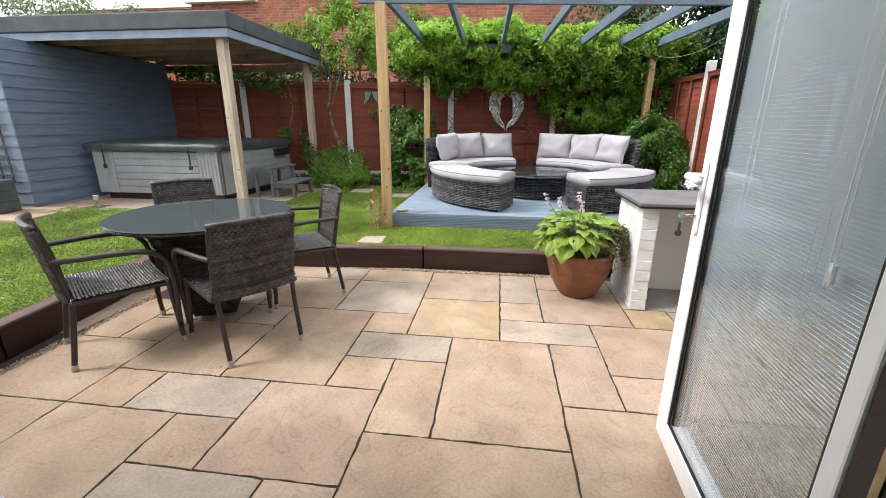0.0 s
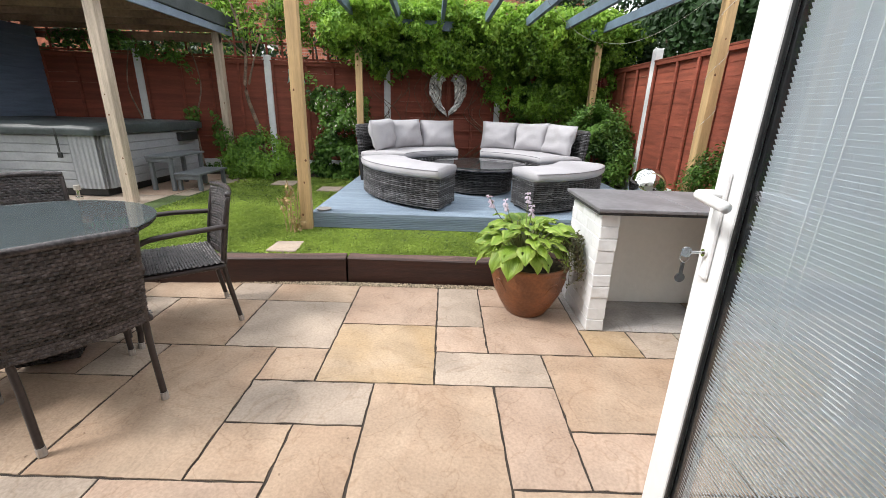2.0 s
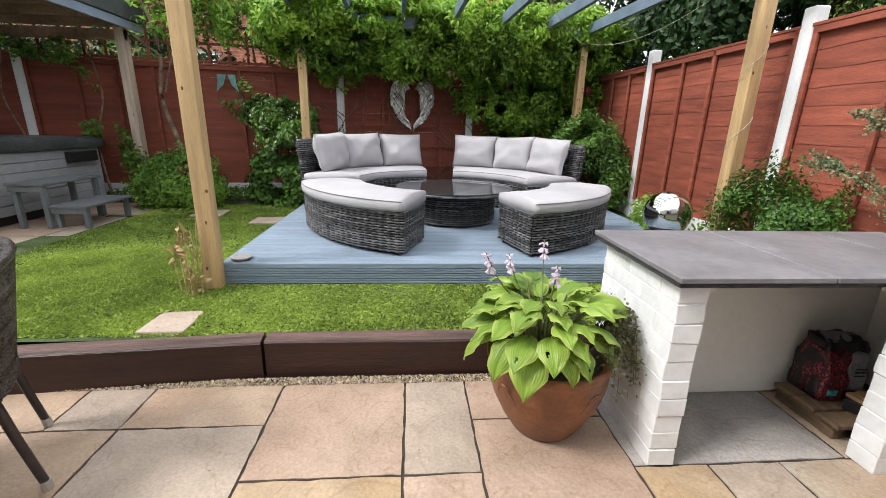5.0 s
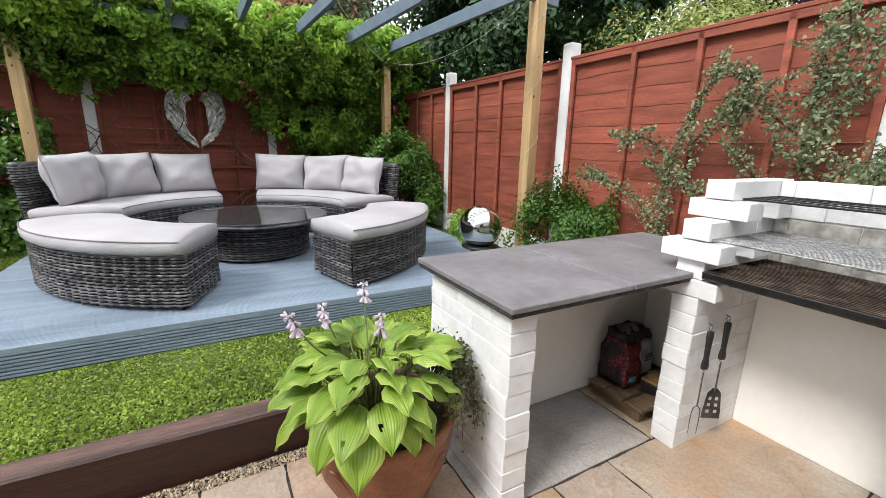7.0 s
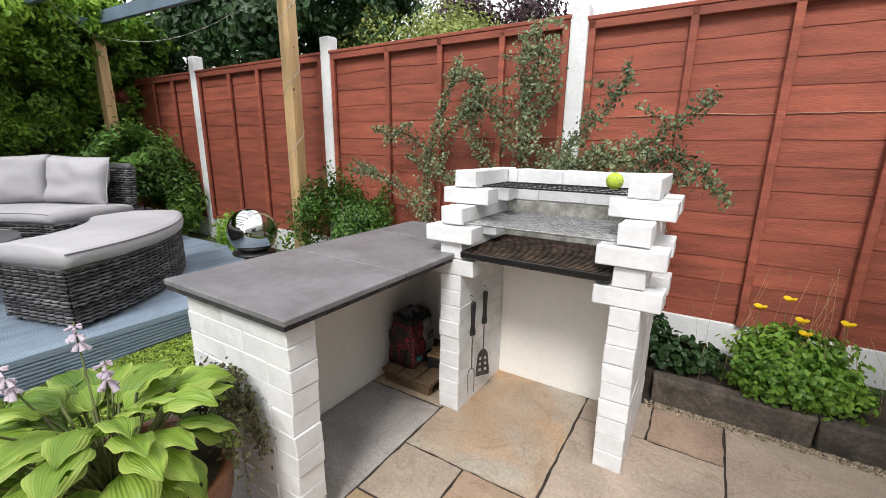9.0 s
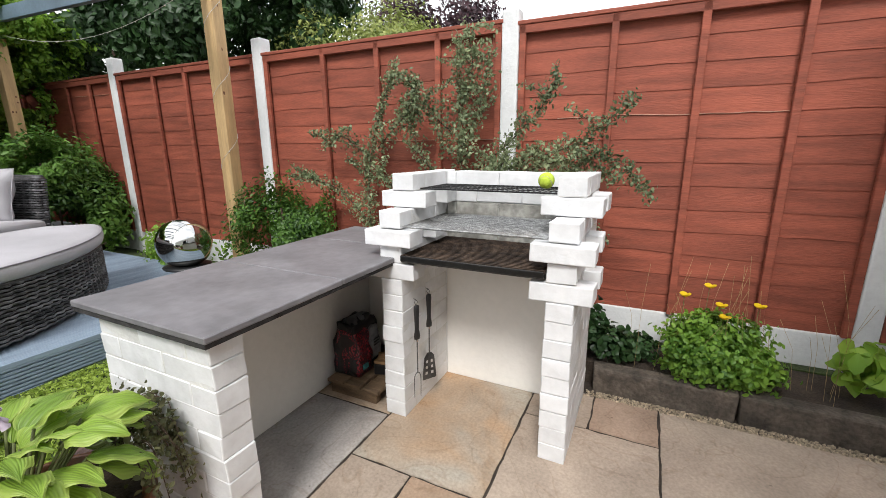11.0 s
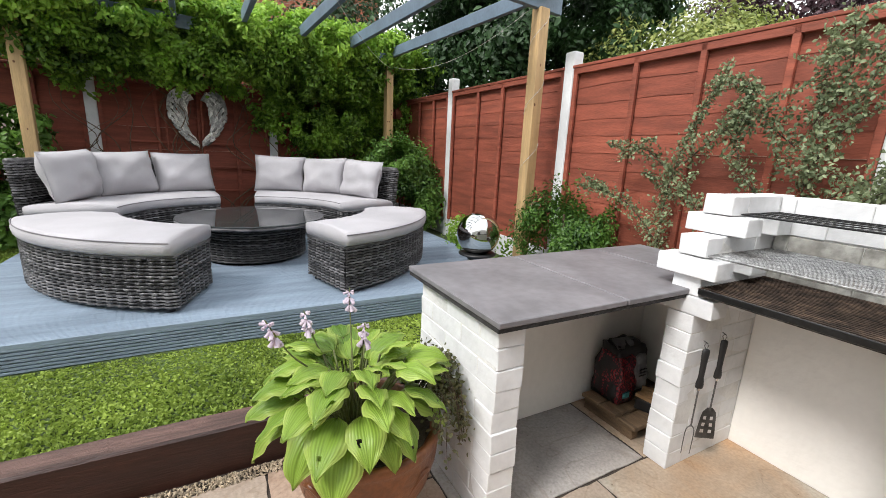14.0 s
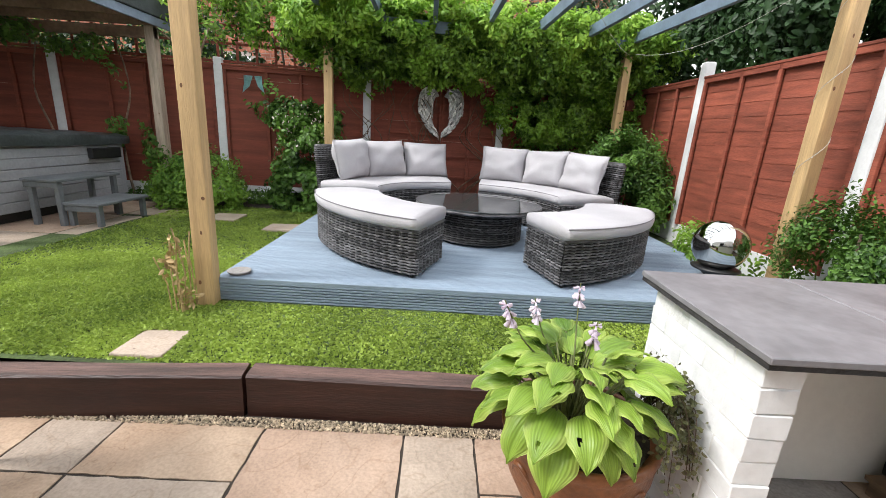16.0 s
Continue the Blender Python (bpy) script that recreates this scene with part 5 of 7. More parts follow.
def blade(bm, root_p, az, rise, length, width, droop, fold=0.2, segs=15, rows=8, pet=0.1, bend=0.0):
    """A broad ribbed leaf that rises from root_p and arches over."""
    d = Vector((math.cos(az), math.sin(az), 0))
    s = Vector((-math.sin(az), math.cos(az), 0))
    p = Vector(root_p)
    el = rise
    stem = [p.copy()]
    for k in range(4):
        p += (d * math.cos(el) + Vector((0, 0, math.sin(el)))) * pet / 4
        stem.append(p.copy())
        el -= 0.05
    el -= bend
    grid_ = []
    twist = rng.uniform(-0.3, 0.3)
    for k in range(segs + 1):
        t = k / segs
        wv = 0.5 * width * math.sin(math.pi * min(1, t ** 0.72 * 0.985 + 0.015)) ** 0.8 * (1 - 0.35 * max(0, (t - 0.55) / 0.45) ** 2)
        if t > 0.985:
            wv = 0.001
        up = Vector((-d.x * math.sin(el), -d.y * math.sin(el), math.cos(el)))
        row_ = []
        for j in range(-rows, rows + 1):
            f = j / rows
            rib = 0.0006 * (1 if j % 2 else -1) * (1 - t) ** 0.3
            edge = 1 + 0.04 * abs(f) * math.sin(t * 17 + twist * 40)
            arch = abs(f) * wv * fold * 1.9 - f * f * wv * fold * 2.3
            ripple = 0.006 * abs(f) ** 2 * math.sin(t * 15 + f * 3 + twist * 30) + 0.006 * noise.noise(p * 12 + Vector((f * 3, 0, 0)))
            row_.append(bm.verts.new(p + (s * math.cos(twist) + up * math.sin(twist)) * f * wv * edge + up * (arch + rib + ripple)))
        grid_.append(row_)
        p = p + (d * math.cos(el) + Vector((0, 0, math.sin(el)))) * length / segs
        el -= droop / segs
    uv = bm.loops.layers.uv.new("UVMap")
    hole = (rng.integers(5, segs - 3), rng.integers(2, 2 * rows - 3)) if rng.uniform() < 0.2 else None
    for i, (a, b) in enumerate(zip(grid_, grid_[1:])):
        for j in range(2 * rows):
            if hole and (i, j) in (hole, (hole[0], hole[1] + 1), (hole[0] + 1, hole[1])):
                continue
            fc = bm.faces.new((a[j], a[j + 1], b[j + 1], b[j]))
            for lp_, (u_, v_) in zip(fc.loops, ((j, i), (j + 1, i), (j + 1, i + 1), (j, i + 1))):
                lp_[uv].uv = (abs(u_ / (2 * rows) - 0.5), v_ / segs)
    return stem


hosta = thing("hosta", (PX - 0.045, PY - 0.02, 0.35), "broad-leaved yellow green hosta with lilac flower spikes in the pot", "plant")
stems = bm_new()
RINGS = ((12, 0.17, 0.72, -0.22, 1.35, 0.18), (13, 0.20, 0.92, 0.05, 1.15, 0.162), (13, 0.225, 1.08, 0.25, 1.1, 0.148), (12, 0.25, 1.22, 0.45, 1.2, 0.142), (10, 0.24, 1.40, 0.75, 1.3, 0.135), (7, 0.20, 1.46, 0.8, 1.2, 0.12))
for ring_no, (count, pet, rise, start, droop, ln0) in enumerate(RINGS):
    for k in range(count):
        az = 2 * math.pi * (k + 0.37 * ring_no) / count + rng.uniform(-0.16, 0.16)
        ln = ln0 * rng.uniform(0.82, 1.1)
        r_ = rise + rng.uniform(-0.1, 0.1)
        bm = bm_new()
        st = blade(bm, (0.03 * math.cos(az), 0.03 * math.sin(az), 0.0), az, r_, ln, ln * rng.uniform(0.60, 0.72), droop + rng.uniform(-0.25, 0.25), 0.22,
                   pet=pet * rng.uniform(0.9, 1.08), bend=r_ - 0.2 - start + rng.uniform(-0.15, 0.15))
        part("leaf", bm, M["hosta"], hosta, smooth=True)
        tube(stems, st, 0.0035, 5)
part("stalk", stems, M["stalk"], hosta, smooth=True, kind="stuff")
for k, (fx, fy, hgt) in enumerate(((-0.25, -0.085, 0.375), (-0.13, 0.075, 0.325), (0.02, 0.12, 0.365), (0.01, -0.075, 0.325))):
    st = smooth_line([(0, 0, 0), (fx * 0.35, fy * 0.35, hgt * 0.5), (fx * 0.75, fy * 0.75, hgt * 0.82), (fx, fy, hgt + 0.05)], 6)
    spike = part("flower_stalk", tube(bm_new(), st, 0.0035, 5, taper=0.5), M["stalk"], hosta, smooth=True)
    for j in range(22):
        fb = bm_new()
        t = 0.84 + 0.16 * j / 22
        p = st[min(len(st) - 1, int(t * (len(st) - 1)))]
        az = j * 2.4 + rng.uniform(-0.6, 0.6)
        d = Vector((math.cos(az), math.sin(az), -2.2 + 2.6 * j / 22 + rng.uniform(-0.3, 0.3))).normalized()
        ln = 0.030 * (1 - 0.65 * j / 22) * rng.uniform(0.6, 1.25)
        q = Matrix.Translation(p + d * 0.004) @ d.to_track_quat("Z", "Y").to_matrix().to_4x4()
        bmesh.ops.create_cone(fb, cap_ends=False, segments=7, radius1=0.0022, radius2=0.0085 * (1 - 0.6 * j / 22), depth=ln, matrix=q @ Matrix.Translation((0, 0, ln / 2)))
        part("flower", fb, M["lilac"], spike, smooth=True)

# mirror globe
gl = thing("gazing_globe", (2.665, 5.56, 0.20), "mirror polished steel gazing globe on a black stand beside the deck", "garden ornament")
bm = bm_new()
bmesh.ops.create_uvsphere(bm, u_segments=48, v_segments=32, radius=0.170, matrix=Matrix.Translation((0, 0, 0.392)))
part("globe", bm, M["steel"], gl, smooth=True)
bm = bm_new()
lathe(bm, [(0.10, 0.0), (0.11, 0.02), (0.07, 0.05), (0.06, 0.18), (0.10, 0.21), (0.145, 0.225), (0.15, 0.235), (0.12, 0.245), (0.08, 0.245)], 24)
part("stand", bm, M["black"], gl, smooth=True)

# ---- paving pieces ----
paving = thing("paving", (0, 3, 0), "riven tan, pink and grey sandstone paving slabs with dark joints", "paving")
tagged(paving, kind="structure")
for i0, j0, i1, j1, kind_ in SLABS:
    if i1 == i0 or j1 == j0:
        continue
    x0, x1, y0, y1 = gx(i0) + 0.005, gx(i1) - 0.005, gy(j0) + 0.005, gy(j1) - 0.005
    bm = bm_new()
    nx, ny = max(2, int((x1 - x0) / 0.045)), max(2, int((y1 - y0) / 0.045))
    seed = rng.uniform(0, 99)
    g = []
    for b in range(ny + 1):
        row_ = []
        for a in range(nx + 1):
            ex = 0.0065 * noise.noise(Vector((a * 0.7 + seed, b * 0.7, 0)))
            ey = 0.0065 * noise.noise(Vector((a * 0.7, b * 0.7 + seed, 9)))
            edge = a in (0, nx) or b in (0, ny)
            z = 0.002 * noise.noise(Vector((a * 0.4 + seed, b * 0.4, 5))) - (0.004 if edge else 0)
            row_.append(bm.verts.new((x0 + (x1 - x0) * a / nx + ex, y0 + (y1 - y0) * b / ny + ey - 3, z)))
        g.append(row_)
    for b in range(ny):
        for a in range(nx):
            bm.faces.new((g[b][a], g[b][a + 1], g[b + 1][a + 1], g[b + 1][a]))
    border = [v for v in g[0]] + [g[b][nx] for b in range(1, ny + 1)] + [g[ny][a] for a in range(nx - 1, -1, -1)] + [g[b][0] for b in range(ny - 1, 0, -1)]
    low = [bm.verts.new((v.co.x, v.co.y, -0.025)) for v in border]
    for k in range(len(border)):
        bm.faces.new((low[k], low[(k + 1) % len(low)], border[(k + 1) % len(low)], border[k]))
    part("slab", bm, M["slab_" + kind_], paving)
for (x0, y0, x1, y1) in ((-0.63, 4.49, -0.40, 4.73), (-0.25, 6.0, 0.02, 6.28), (-0.9, 6.7, -0.62, 6.98), (-1.6, 7.0, -1.3, 7.3)):
    bm = bm_new()
    box(bm, (x0, y0, lawn_height(0, y0) - 0.02), (x1, y1, lawn_height(0, y0) + 0.022), bevel=0.006, rough=0.006)
    single("stepping_stone", bm, M["slab_grey"], "pale square stepping stone set in the lawn", "stepping stone", "stepping stones in the lawn", kind="structure")


# ---- house wall, door and room behind the camera ----
WY = 1.60
house = thing("house_wall", (0, WY - 0.15, 0), "pale rendered house wall with the garden door opening", "wall")
tagged(house, kind="structure")
hinv = house.matrix_basis.inverted()
OX0, OX1 = -0.52, 1.36
for n_, a, b in (("wall", (-7, WY - 0.30, 0), (OX0, WY, 2.8)), ("wall", (OX1, WY - 0.30, 0), (3.55, WY, 2.8)), ("lintel", (OX0, WY - 0.30, 2.14), (OX1, WY, 2.8))):
    part(n_, box(bm_new(), a, b, hinv), M["white_wall"], house)
for n_, a, b in (("door_jamb", (OX0, WY - 0.12, 0.02), (OX0 + 0.055, WY - 0.03, 2.14)), 
                 ("door_head", (OX0 + 0.056, WY - 0.12, 2.085), (OX1 - 0.056, WY - 0.03, 2.139)), ("threshold", (OX0, WY - 0.13, -0.016), (OX1, WY - 0.01, 0.045))):
    part(n_, box(bm_new(), a, b, hinv, bevel=0.004), M["upvc"], house)
part("door_jamb", box(bm_new(), (OX1 - 0.11, WY - 0.12, 0.02), (OX1, WY + 0.018, 2.14), hinv, bevel=0.003), M["black"], house)
part("seal", box(bm_new(), (OX1 - 0.1135, WY - 0.045, 0.05), (OX1 - 0.1105, WY - 0.03, 2.08), hinv), M["cane"], house)
single("floor", box(bm_new(), (-3.5, -3.4, -0.017), (3.5, WY - 0.131, 0.02)), M["carpet"], "indoor floor", "floor", kind="structure")
single("ceiling", box(bm_new(), (-3.5, -3.5, 2.42), (3.5, WY - 0.301, 2.5)), M["plaster"], "indoor ceiling", "ceiling", kind="structure")
for a, b, n_ in (((-3.6, -3.5, 0), (-3.5, WY - 0.301, 2.5), "wall_west"), ((3.5, -3.5, 0), (3.6, WY - 0.301, 2.5), "wall_east"), ((-3.5, -3.6, 0), (3.5, -3.5, 2.5), "wall_south")):
    single(n_, box(bm_new(), a, b), M["plaster"], "plain plastered room wall", "wall", kind="structure")

# the open door; local x runs from the latch edge to the hinge edge, local y towards the camera's side
door = thing("door_1", (1.302, 2.455, 0.06), "white plastic glazed door standing open with a closed-in venetian blind", "door")
tagged(door, kind="structure")
DW, DH, ST = 0.83, 2.02, 0.095
door.matrix_basis = pose(1.302, 2.455, 0.06, 0, 0, -93.5) @ pose(DW, 0, 0, 0, 0, 180)


def dbox(name, a, b, mat, parent=None, bevel=0.006, label=""):
    return part(name, box(bm_new(), a, b, bevel=bevel), mat, parent or door, label)


SH = 0.05
dbox("stile", (0, -0.07, 0), (SH, 0, DH), M["upvc"])
dbox("stile", (DW - ST, -0.07, 0), (DW, 0, DH), M["upvc"])
dbox("rail", (SH + 0.001, -0.07, 0), (DW - ST - 0.001, 0, ST), M["upvc"])
dbox("rail", (SH + 0.001, -0.07, DH - ST), (DW - ST - 0.001, 0, DH), M["upvc"])
for a, b in (((SH, -0.012, ST), (SH + 0.008, -0.004, DH - ST)), ((DW - ST - 0.008, -0.012, ST), (DW - ST, -0.004, DH - ST)), ((SH + 0.009, -0.012, ST), (DW - ST - 0.009, -0.004, ST + 0.008)), ((SH + 0.009, -0.012, DH - ST - 0.008), (DW - ST - 0.009, -0.004, DH - ST))):
    dbox("gasket", a, b, M["black"], bevel=0.001)
for y in (-0.014, -0.046):
    p = dbox("pane", (SH + 0.001, y - 0.002, ST + 0.001), (DW - ST - 0.001, y, DH - ST - 0.001), M["glass"], bevel=0)
    p.visible_shadow = False
for a, b in (((SH, -0.043, ST), (SH + 0.012, -0.018, DH - ST)), ((DW - ST - 0.012, -0.043, ST), (DW - ST, -0.018, DH - ST))):
    dbox("spacer_bar", a, b, M["black"], bevel=0.001)
slat_bm = box(bm_new(), (SH + 0.015, -0.0068, -0.0003), (DW - ST - 0.015, 0.0068, 0.0003))
slat = None
for k in range(180):
    z = ST + 0.02 + k * (DH - 2 * ST - 0.05) / 180
    if slat is None:
        slat = part("slat", slat_bm, M["slat"], door)
        o = slat
    else:
        o = slat.copy()
        scene.collection.objects.link(o)
    o.matrix_basis = pose(0, -0.030, z, 61, 0, 0)
for x in (0.23, 0.26, 0.56, 0.59):
    part("ladder_cord", cyl(bm_new(), (x, -0.0225, ST), (x, -0.0225, DH - ST), 0.0007, seg=4), M["upvc"], door)
part("slider_magnet", box(bm_new(), (0.150, -0.010, 0.88), (0.170, -0.002, 0.92), bevel=0.004), M["upvc"], door)
part("slider_cord", tube(bm_new(), smooth_line([(0.153, -0.002, 1.6), (0.153, -0.001, 0.93), (0.16, -0.001, 0.905), (0.167, -0.001, 0.93), (0.167, -0.002, 1.6)], 5), 0.0015, 5), M["upvc"], door)
hp = dbox("handle_plate", (DW - 0.062, 0.001, 0.82), (DW - 0.032, 0.011, 1.06), M["upvc"], bevel=0.005)
part("lever", tube(bm_new(), smooth_line([(DW - 0.047, 0.008, 1.01), (DW - 0.047, 0.045, 1.01), (DW - 0.06, 0.060, 1.011), (DW - 0.10, 0.064, 1.01), (DW - 0.165, 0.062, 1.005)], 6), 0.011, 10), M["upvc"], hp, smooth=True)
lock = part("lock", cyl(bm_new(), (DW - 0.047, 0.010, 0.88), (DW - 0.047, 0.018, 0.88), 0.009, seg=12), M["chrome"], hp)
key = tagged(mesh_object("key", cyl(bm_new(), (0, 0, 0), (0.028, 0, 0), 0.0035, seg=8), M["chrome"]), "silver key in the white door's lock with a second key hanging", "key")
key.matrix_basis = door.matrix_basis @ pose(DW - 0.047, 0.017, 0.88, 0, 0, 90)
part("key_bow", lathe(bm_new(), [(0.004, -0.0015), (0.012, -0.0015), (0.012, 0.0015), (0.004, 0.0015)], 14, pose(0.036, 0, 0, 90, 0, 0)), M["chrome"], key)
part("key_ring", tube(bm_new(), [(0.038 + 0.010 * math.cos(t), 0.001, -0.012 + 0.012 * math.sin(t)) for t in [k * 0.5 for k in range(13)]], 0.001, 5), M["chrome"], key)
part("hanging_key", box(bm_new(), (0.034, -0.002, -0.055), (0.042, 0.0, -0.022), bevel=0.002), M["tool"], key)
part("hanging_key_bow", lathe(bm_new(), [(0.004, -0.0015), (0.011, -0.0015), (0.011, 0.0015), (0.004, 0.0015)], 14, pose(0.038, -0.001, -0.062, 90, 0, 0)), M["tool"], key)

# ---- hot tub, its steps and paved pad ----
PADZ = 0.17
pad = thing("pad_paving", (-4, 6.5, 0.1), "pale sandstone paved pad in front of the hot tub", "paving")
tagged(pad, kind="structure")
pinv_ = pad.matrix_basis.inverted()
for x0, y0, x1, y1 in ((-5.1, 4.65, -4.4, 5.58), (-6.1, 4.65, -5.11, 5.58), (-4.19, 5.3, -3.6, 6.2), (-3.59, 5.55, -3.0, 6.2), (-2.99, 5.62, -2.4, 6.2), (-5.14, 5.59, -4.2, 6.2),
                       (-5.14, 6.21, -2.4, 7.0), (-5.14, 7.01, -2.45, 7.6), (-2.44, 7.1, -1.95, 7.95), (-5.14, 7.61, -2.45, 8.0), (-2.39, 6.21, -2.2, 7.0), (-7.1, 4.65, -6.11, 5.58)):
    part("slab", box(bm_new(), (x0, y0, 0.12), (x1 - 0.008, y1 - 0.008, PADZ + 0.045), pinv_, bevel=0.006, rough=0.003), M["slab_pink"] if x0 < -4.3 else M["slab_grey"], pad)
PADZ = 0.215
TX0, TX1, TY0, TY1, TH = -4.76, -2.92, 5.98, 7.85, 0.67
tub = thing("hot_tub", ((TX0 + TX1) / 2, (TY0 + TY1) / 2, PADZ), "grey panelled hot tub with dark green cover under the canopy", "hot tub")
tinv2 = tub.matrix_basis.inverted()
part("plinth", box(bm_new(), (TX0 + 0.06, TY0 + 0.06, PADZ), (TX1 - 0.06, TY1 - 0.06, PADZ + 0.09), tinv2, bevel=0.01), M["black"], tub)
part("shell", box(bm_new(), (TX0 + 0.02, TY0 + 0.02, PADZ + 0.09), (TX1 - 0.02, TY1 - 0.02, PADZ + TH - 0.005), tinv2), M["tub"], tub)
for k in range(6):
    z = PADZ + 0.09 + k * 0.092
    part("front_board", box(bm_new(), (TX0 + 0.30, TY0, z + 0.002), (TX1 - 0.32, TY0 + 0.019, z + 0.089), tinv2, bevel=0.006), M["tub"], tub)
    part("side_board", box(bm_new(), (TX1 - 0.019, TY0 + 0.26, z + 0.002), (TX1, TY1 - 0.1, z + 0.089), tinv2, bevel=0.006), M["tub"], tub)


def ribbed(x0, y0, x1, y1):
    b = bm_new()
    d = Vector((x1 - x0, y1 - y0))
    n = int(d.length / 0.012)
    lo, hi = [], []
    nn = Vector((d.y, -d.x)).normalized()
    for k in range(n + 1):
        p = Vector((x0, y0)) + d * k / n + nn * (0.005 if (k // 2) % 2 else 0.0)
        lo.append(b.verts.new((p.x, p.y, PADZ + 0.092)))
        hi.append(b.verts.new((p.x, p.y, PADZ + TH)))
    for k in range(n):
        b.faces.new((lo[k], lo[k + 1], hi[k + 1], hi[k]))
    b.transform(tinv2)
    return b


part("corner_panel", ribbed(TX1 - 0.315, TY0 - 0.004, TX1 - 0.03, TY0 - 0.004), M["tub"], tub)
part("corner_panel", ribbed(TX1 + 0.004, TY0 + 0.03, TX1 + 0.004, TY0 + 0.255), M["tub"], tub)
part("corner_panel", box(bm_new(), (TX0, TY0 - 0.004, PADZ + 0.09), (TX0 + 0.295, TY0 + 0.019, PADZ + TH), tinv2, bevel=0.008), M["tub"], tub)
bm = bm_new()
CX0, CX1, CY0, CY1 = TX0 - 0.06, TX1 + 0.04, TY0 - 0.05, TY1 + 0.02
nx, ny = 26, 22
g = [[bm.verts.new((CX0 + (CX1 - CX0) * a / nx, CY0 + (CY1 - CY0) * b / ny,
      PADZ + TH + 0.09 + 0.02 * math.sin(math.pi * b / ny) + 0.014 * noise.noise(Vector((a * 0.5, b * 0.5, 2))) - (0.028 if b == ny // 2 else 0) - (0.02 if a in (0, nx) or b in (0, ny) else 0))) for a in range(nx + 1)] for b in range(ny + 1)]
for b in range(ny):
    for a in range(nx):
        bm.faces.new((g[b][a], g[b][a + 1], g[b + 1][a + 1], g[b + 1][a]))
bord = g[0] + [g[b][nx] for b in range(1, ny + 1)] + [g[ny][a] for a in range(nx - 1, -1, -1)] + [g[b][0] for b in range(ny - 1, 0, -1)]
prev = bord
for dz, o in ((-0.075, 0.006), (-0.12, 0.006), (-0.165, 0.0)):
    cur = [bm.verts.new((v.co.x + (o if v.co.x > -3.8 else -o) * 0.6, v.co.y - (o if v.co.y < 7 else -o) * 0.8, PADZ + TH + 0.15 + dz + 0.012 * noise.noise(Vector((v.co.x * 4, v.co.y * 4, dz * 30))))) for v in bord]
    for k in range(len(bord)):
        bm.faces.new((cur[k], cur[(k + 1) % len(bord)], prev[(k + 1) % len(bord)], prev[k]))
    prev = cur
bm.transform(tinv2)
part("cover", bm, M["tub_cover"], tub, smooth=True)
for x in (TX0 + 0.20, TX1 - 0.40):
    st = part("strap", box(bm_new(), (x, TY0 - 0.055, PADZ + TH - 0.20), (x + 0.022, TY0 - 0.05, PADZ + TH + 0.05), tinv2, bevel=0.001), M["black"], tub)
    part("buckle", box(bm_new(), (x - 0.012, TY0 - 0.062, PADZ + TH - 0.25), (x + 0.035, TY0 - 0.045, PADZ + TH - 0.195), tinv2, bevel=0.004), M["black"], st)
part("control_box", box(bm_new(), (TX1 + 0.001, TY1 - 0.55, PADZ + TH - 0.16), (TX1 + 0.06, TY1 - 0.15, PADZ + TH - 0.05), tinv2, bevel=0.01), M["black"], tub)
steps = thing("tub_steps", (-2.5, 6.8, PADZ), "grey two-tread plastic step unit beside the hot tub", "steps")
zi = steps.matrix_basis.inverted()
for x0, x1, z, y0, y1 in ((-2.78, -2.47, 0.41, 6.40, 7.12), (-2.50, -2.18, 0.21, 6.44, 7.08)):
    part("tread", box(bm_new(), (x0, y0, PADZ + z - 0.025), (x1, y1, PADZ + z), zi, bevel=0.006), M["step_grey"], steps)
    for x in (x0 + 0.02, x1 - 0.06):
        for y in (y0 + 0.03, y1 - 0.07):
            part("leg", box(bm_new(), (x, y, PADZ + 0.001), (x + 0.04, y + 0.045, PADZ + z - 0.026), zi, bevel=0.004), M["step_grey"], steps)
    part("apron", box(bm_new(), (x0 + 0.01, y0 + 0.012, PADZ + z - 0.075), (x1 - 0.01, y0 + 0.028, PADZ + z - 0.026), zi, bevel=0.002), M["step_grey"], steps)
for x, y in ((-4.25, 5.42), (-3.15, 5.85)):
    lt = thing("bollard_light", (x, y, PADZ), "small steel and glass garden light on the pad", "garden light", "garden lights by the tub")
    part("base", cyl(bm_new(), (0, 0, 0), (0, 0, 0.03), 0.035, seg=14), M["chrome"], lt)
    part("stem", cyl(bm_new(), (0, 0, 0.03), (0, 0, 0.10), 0.018, seg=12), M["chrome"], lt)
    part("lens", cyl(bm_new(), (0, 0, 0.10), (0, 0, 0.15), 0.03, seg=14), M["foot"], lt)
planter = thing("planter_box", (-5.6, 5.0, PADZ), "dark grey timber planter with a lattice trellis against the shed", "planter")
pz = planter.matrix_basis.inverted()
for k in range(3):
    part("side_board", box(bm_new(), (-6.3, 4.86, PADZ + 0.01 + 0.12 * k), (-4.95, 5.12, PADZ + 0.126 + 0.12 * k), pz, bevel=0.005), M["felt"], planter)
for k in range(9):
    x = -6.25 + k * 0.135
    part("lattice_upright", box(bm_new(), (x, 5.272, PADZ + 0.3), (x + 0.022, 5.284, 1.50), pz), M["felt"], planter)
for k in range(9):
    z = PADZ + 0.38 + k * 0.112
    part("lattice_rail", box(bm_new(), (-6.28, 5.260, z), (-5.12, 5.271, z + 0.022), pz), M["felt"], planter)
p_, n__ = cloud([(-5.5, 4.99, 0.62, 0.45, 0.13, 0.13)], 900, gap=0.3)
leaves("foliage", p_ - np.array(planter.location), 0.04, M["leaf_bright"], planter)

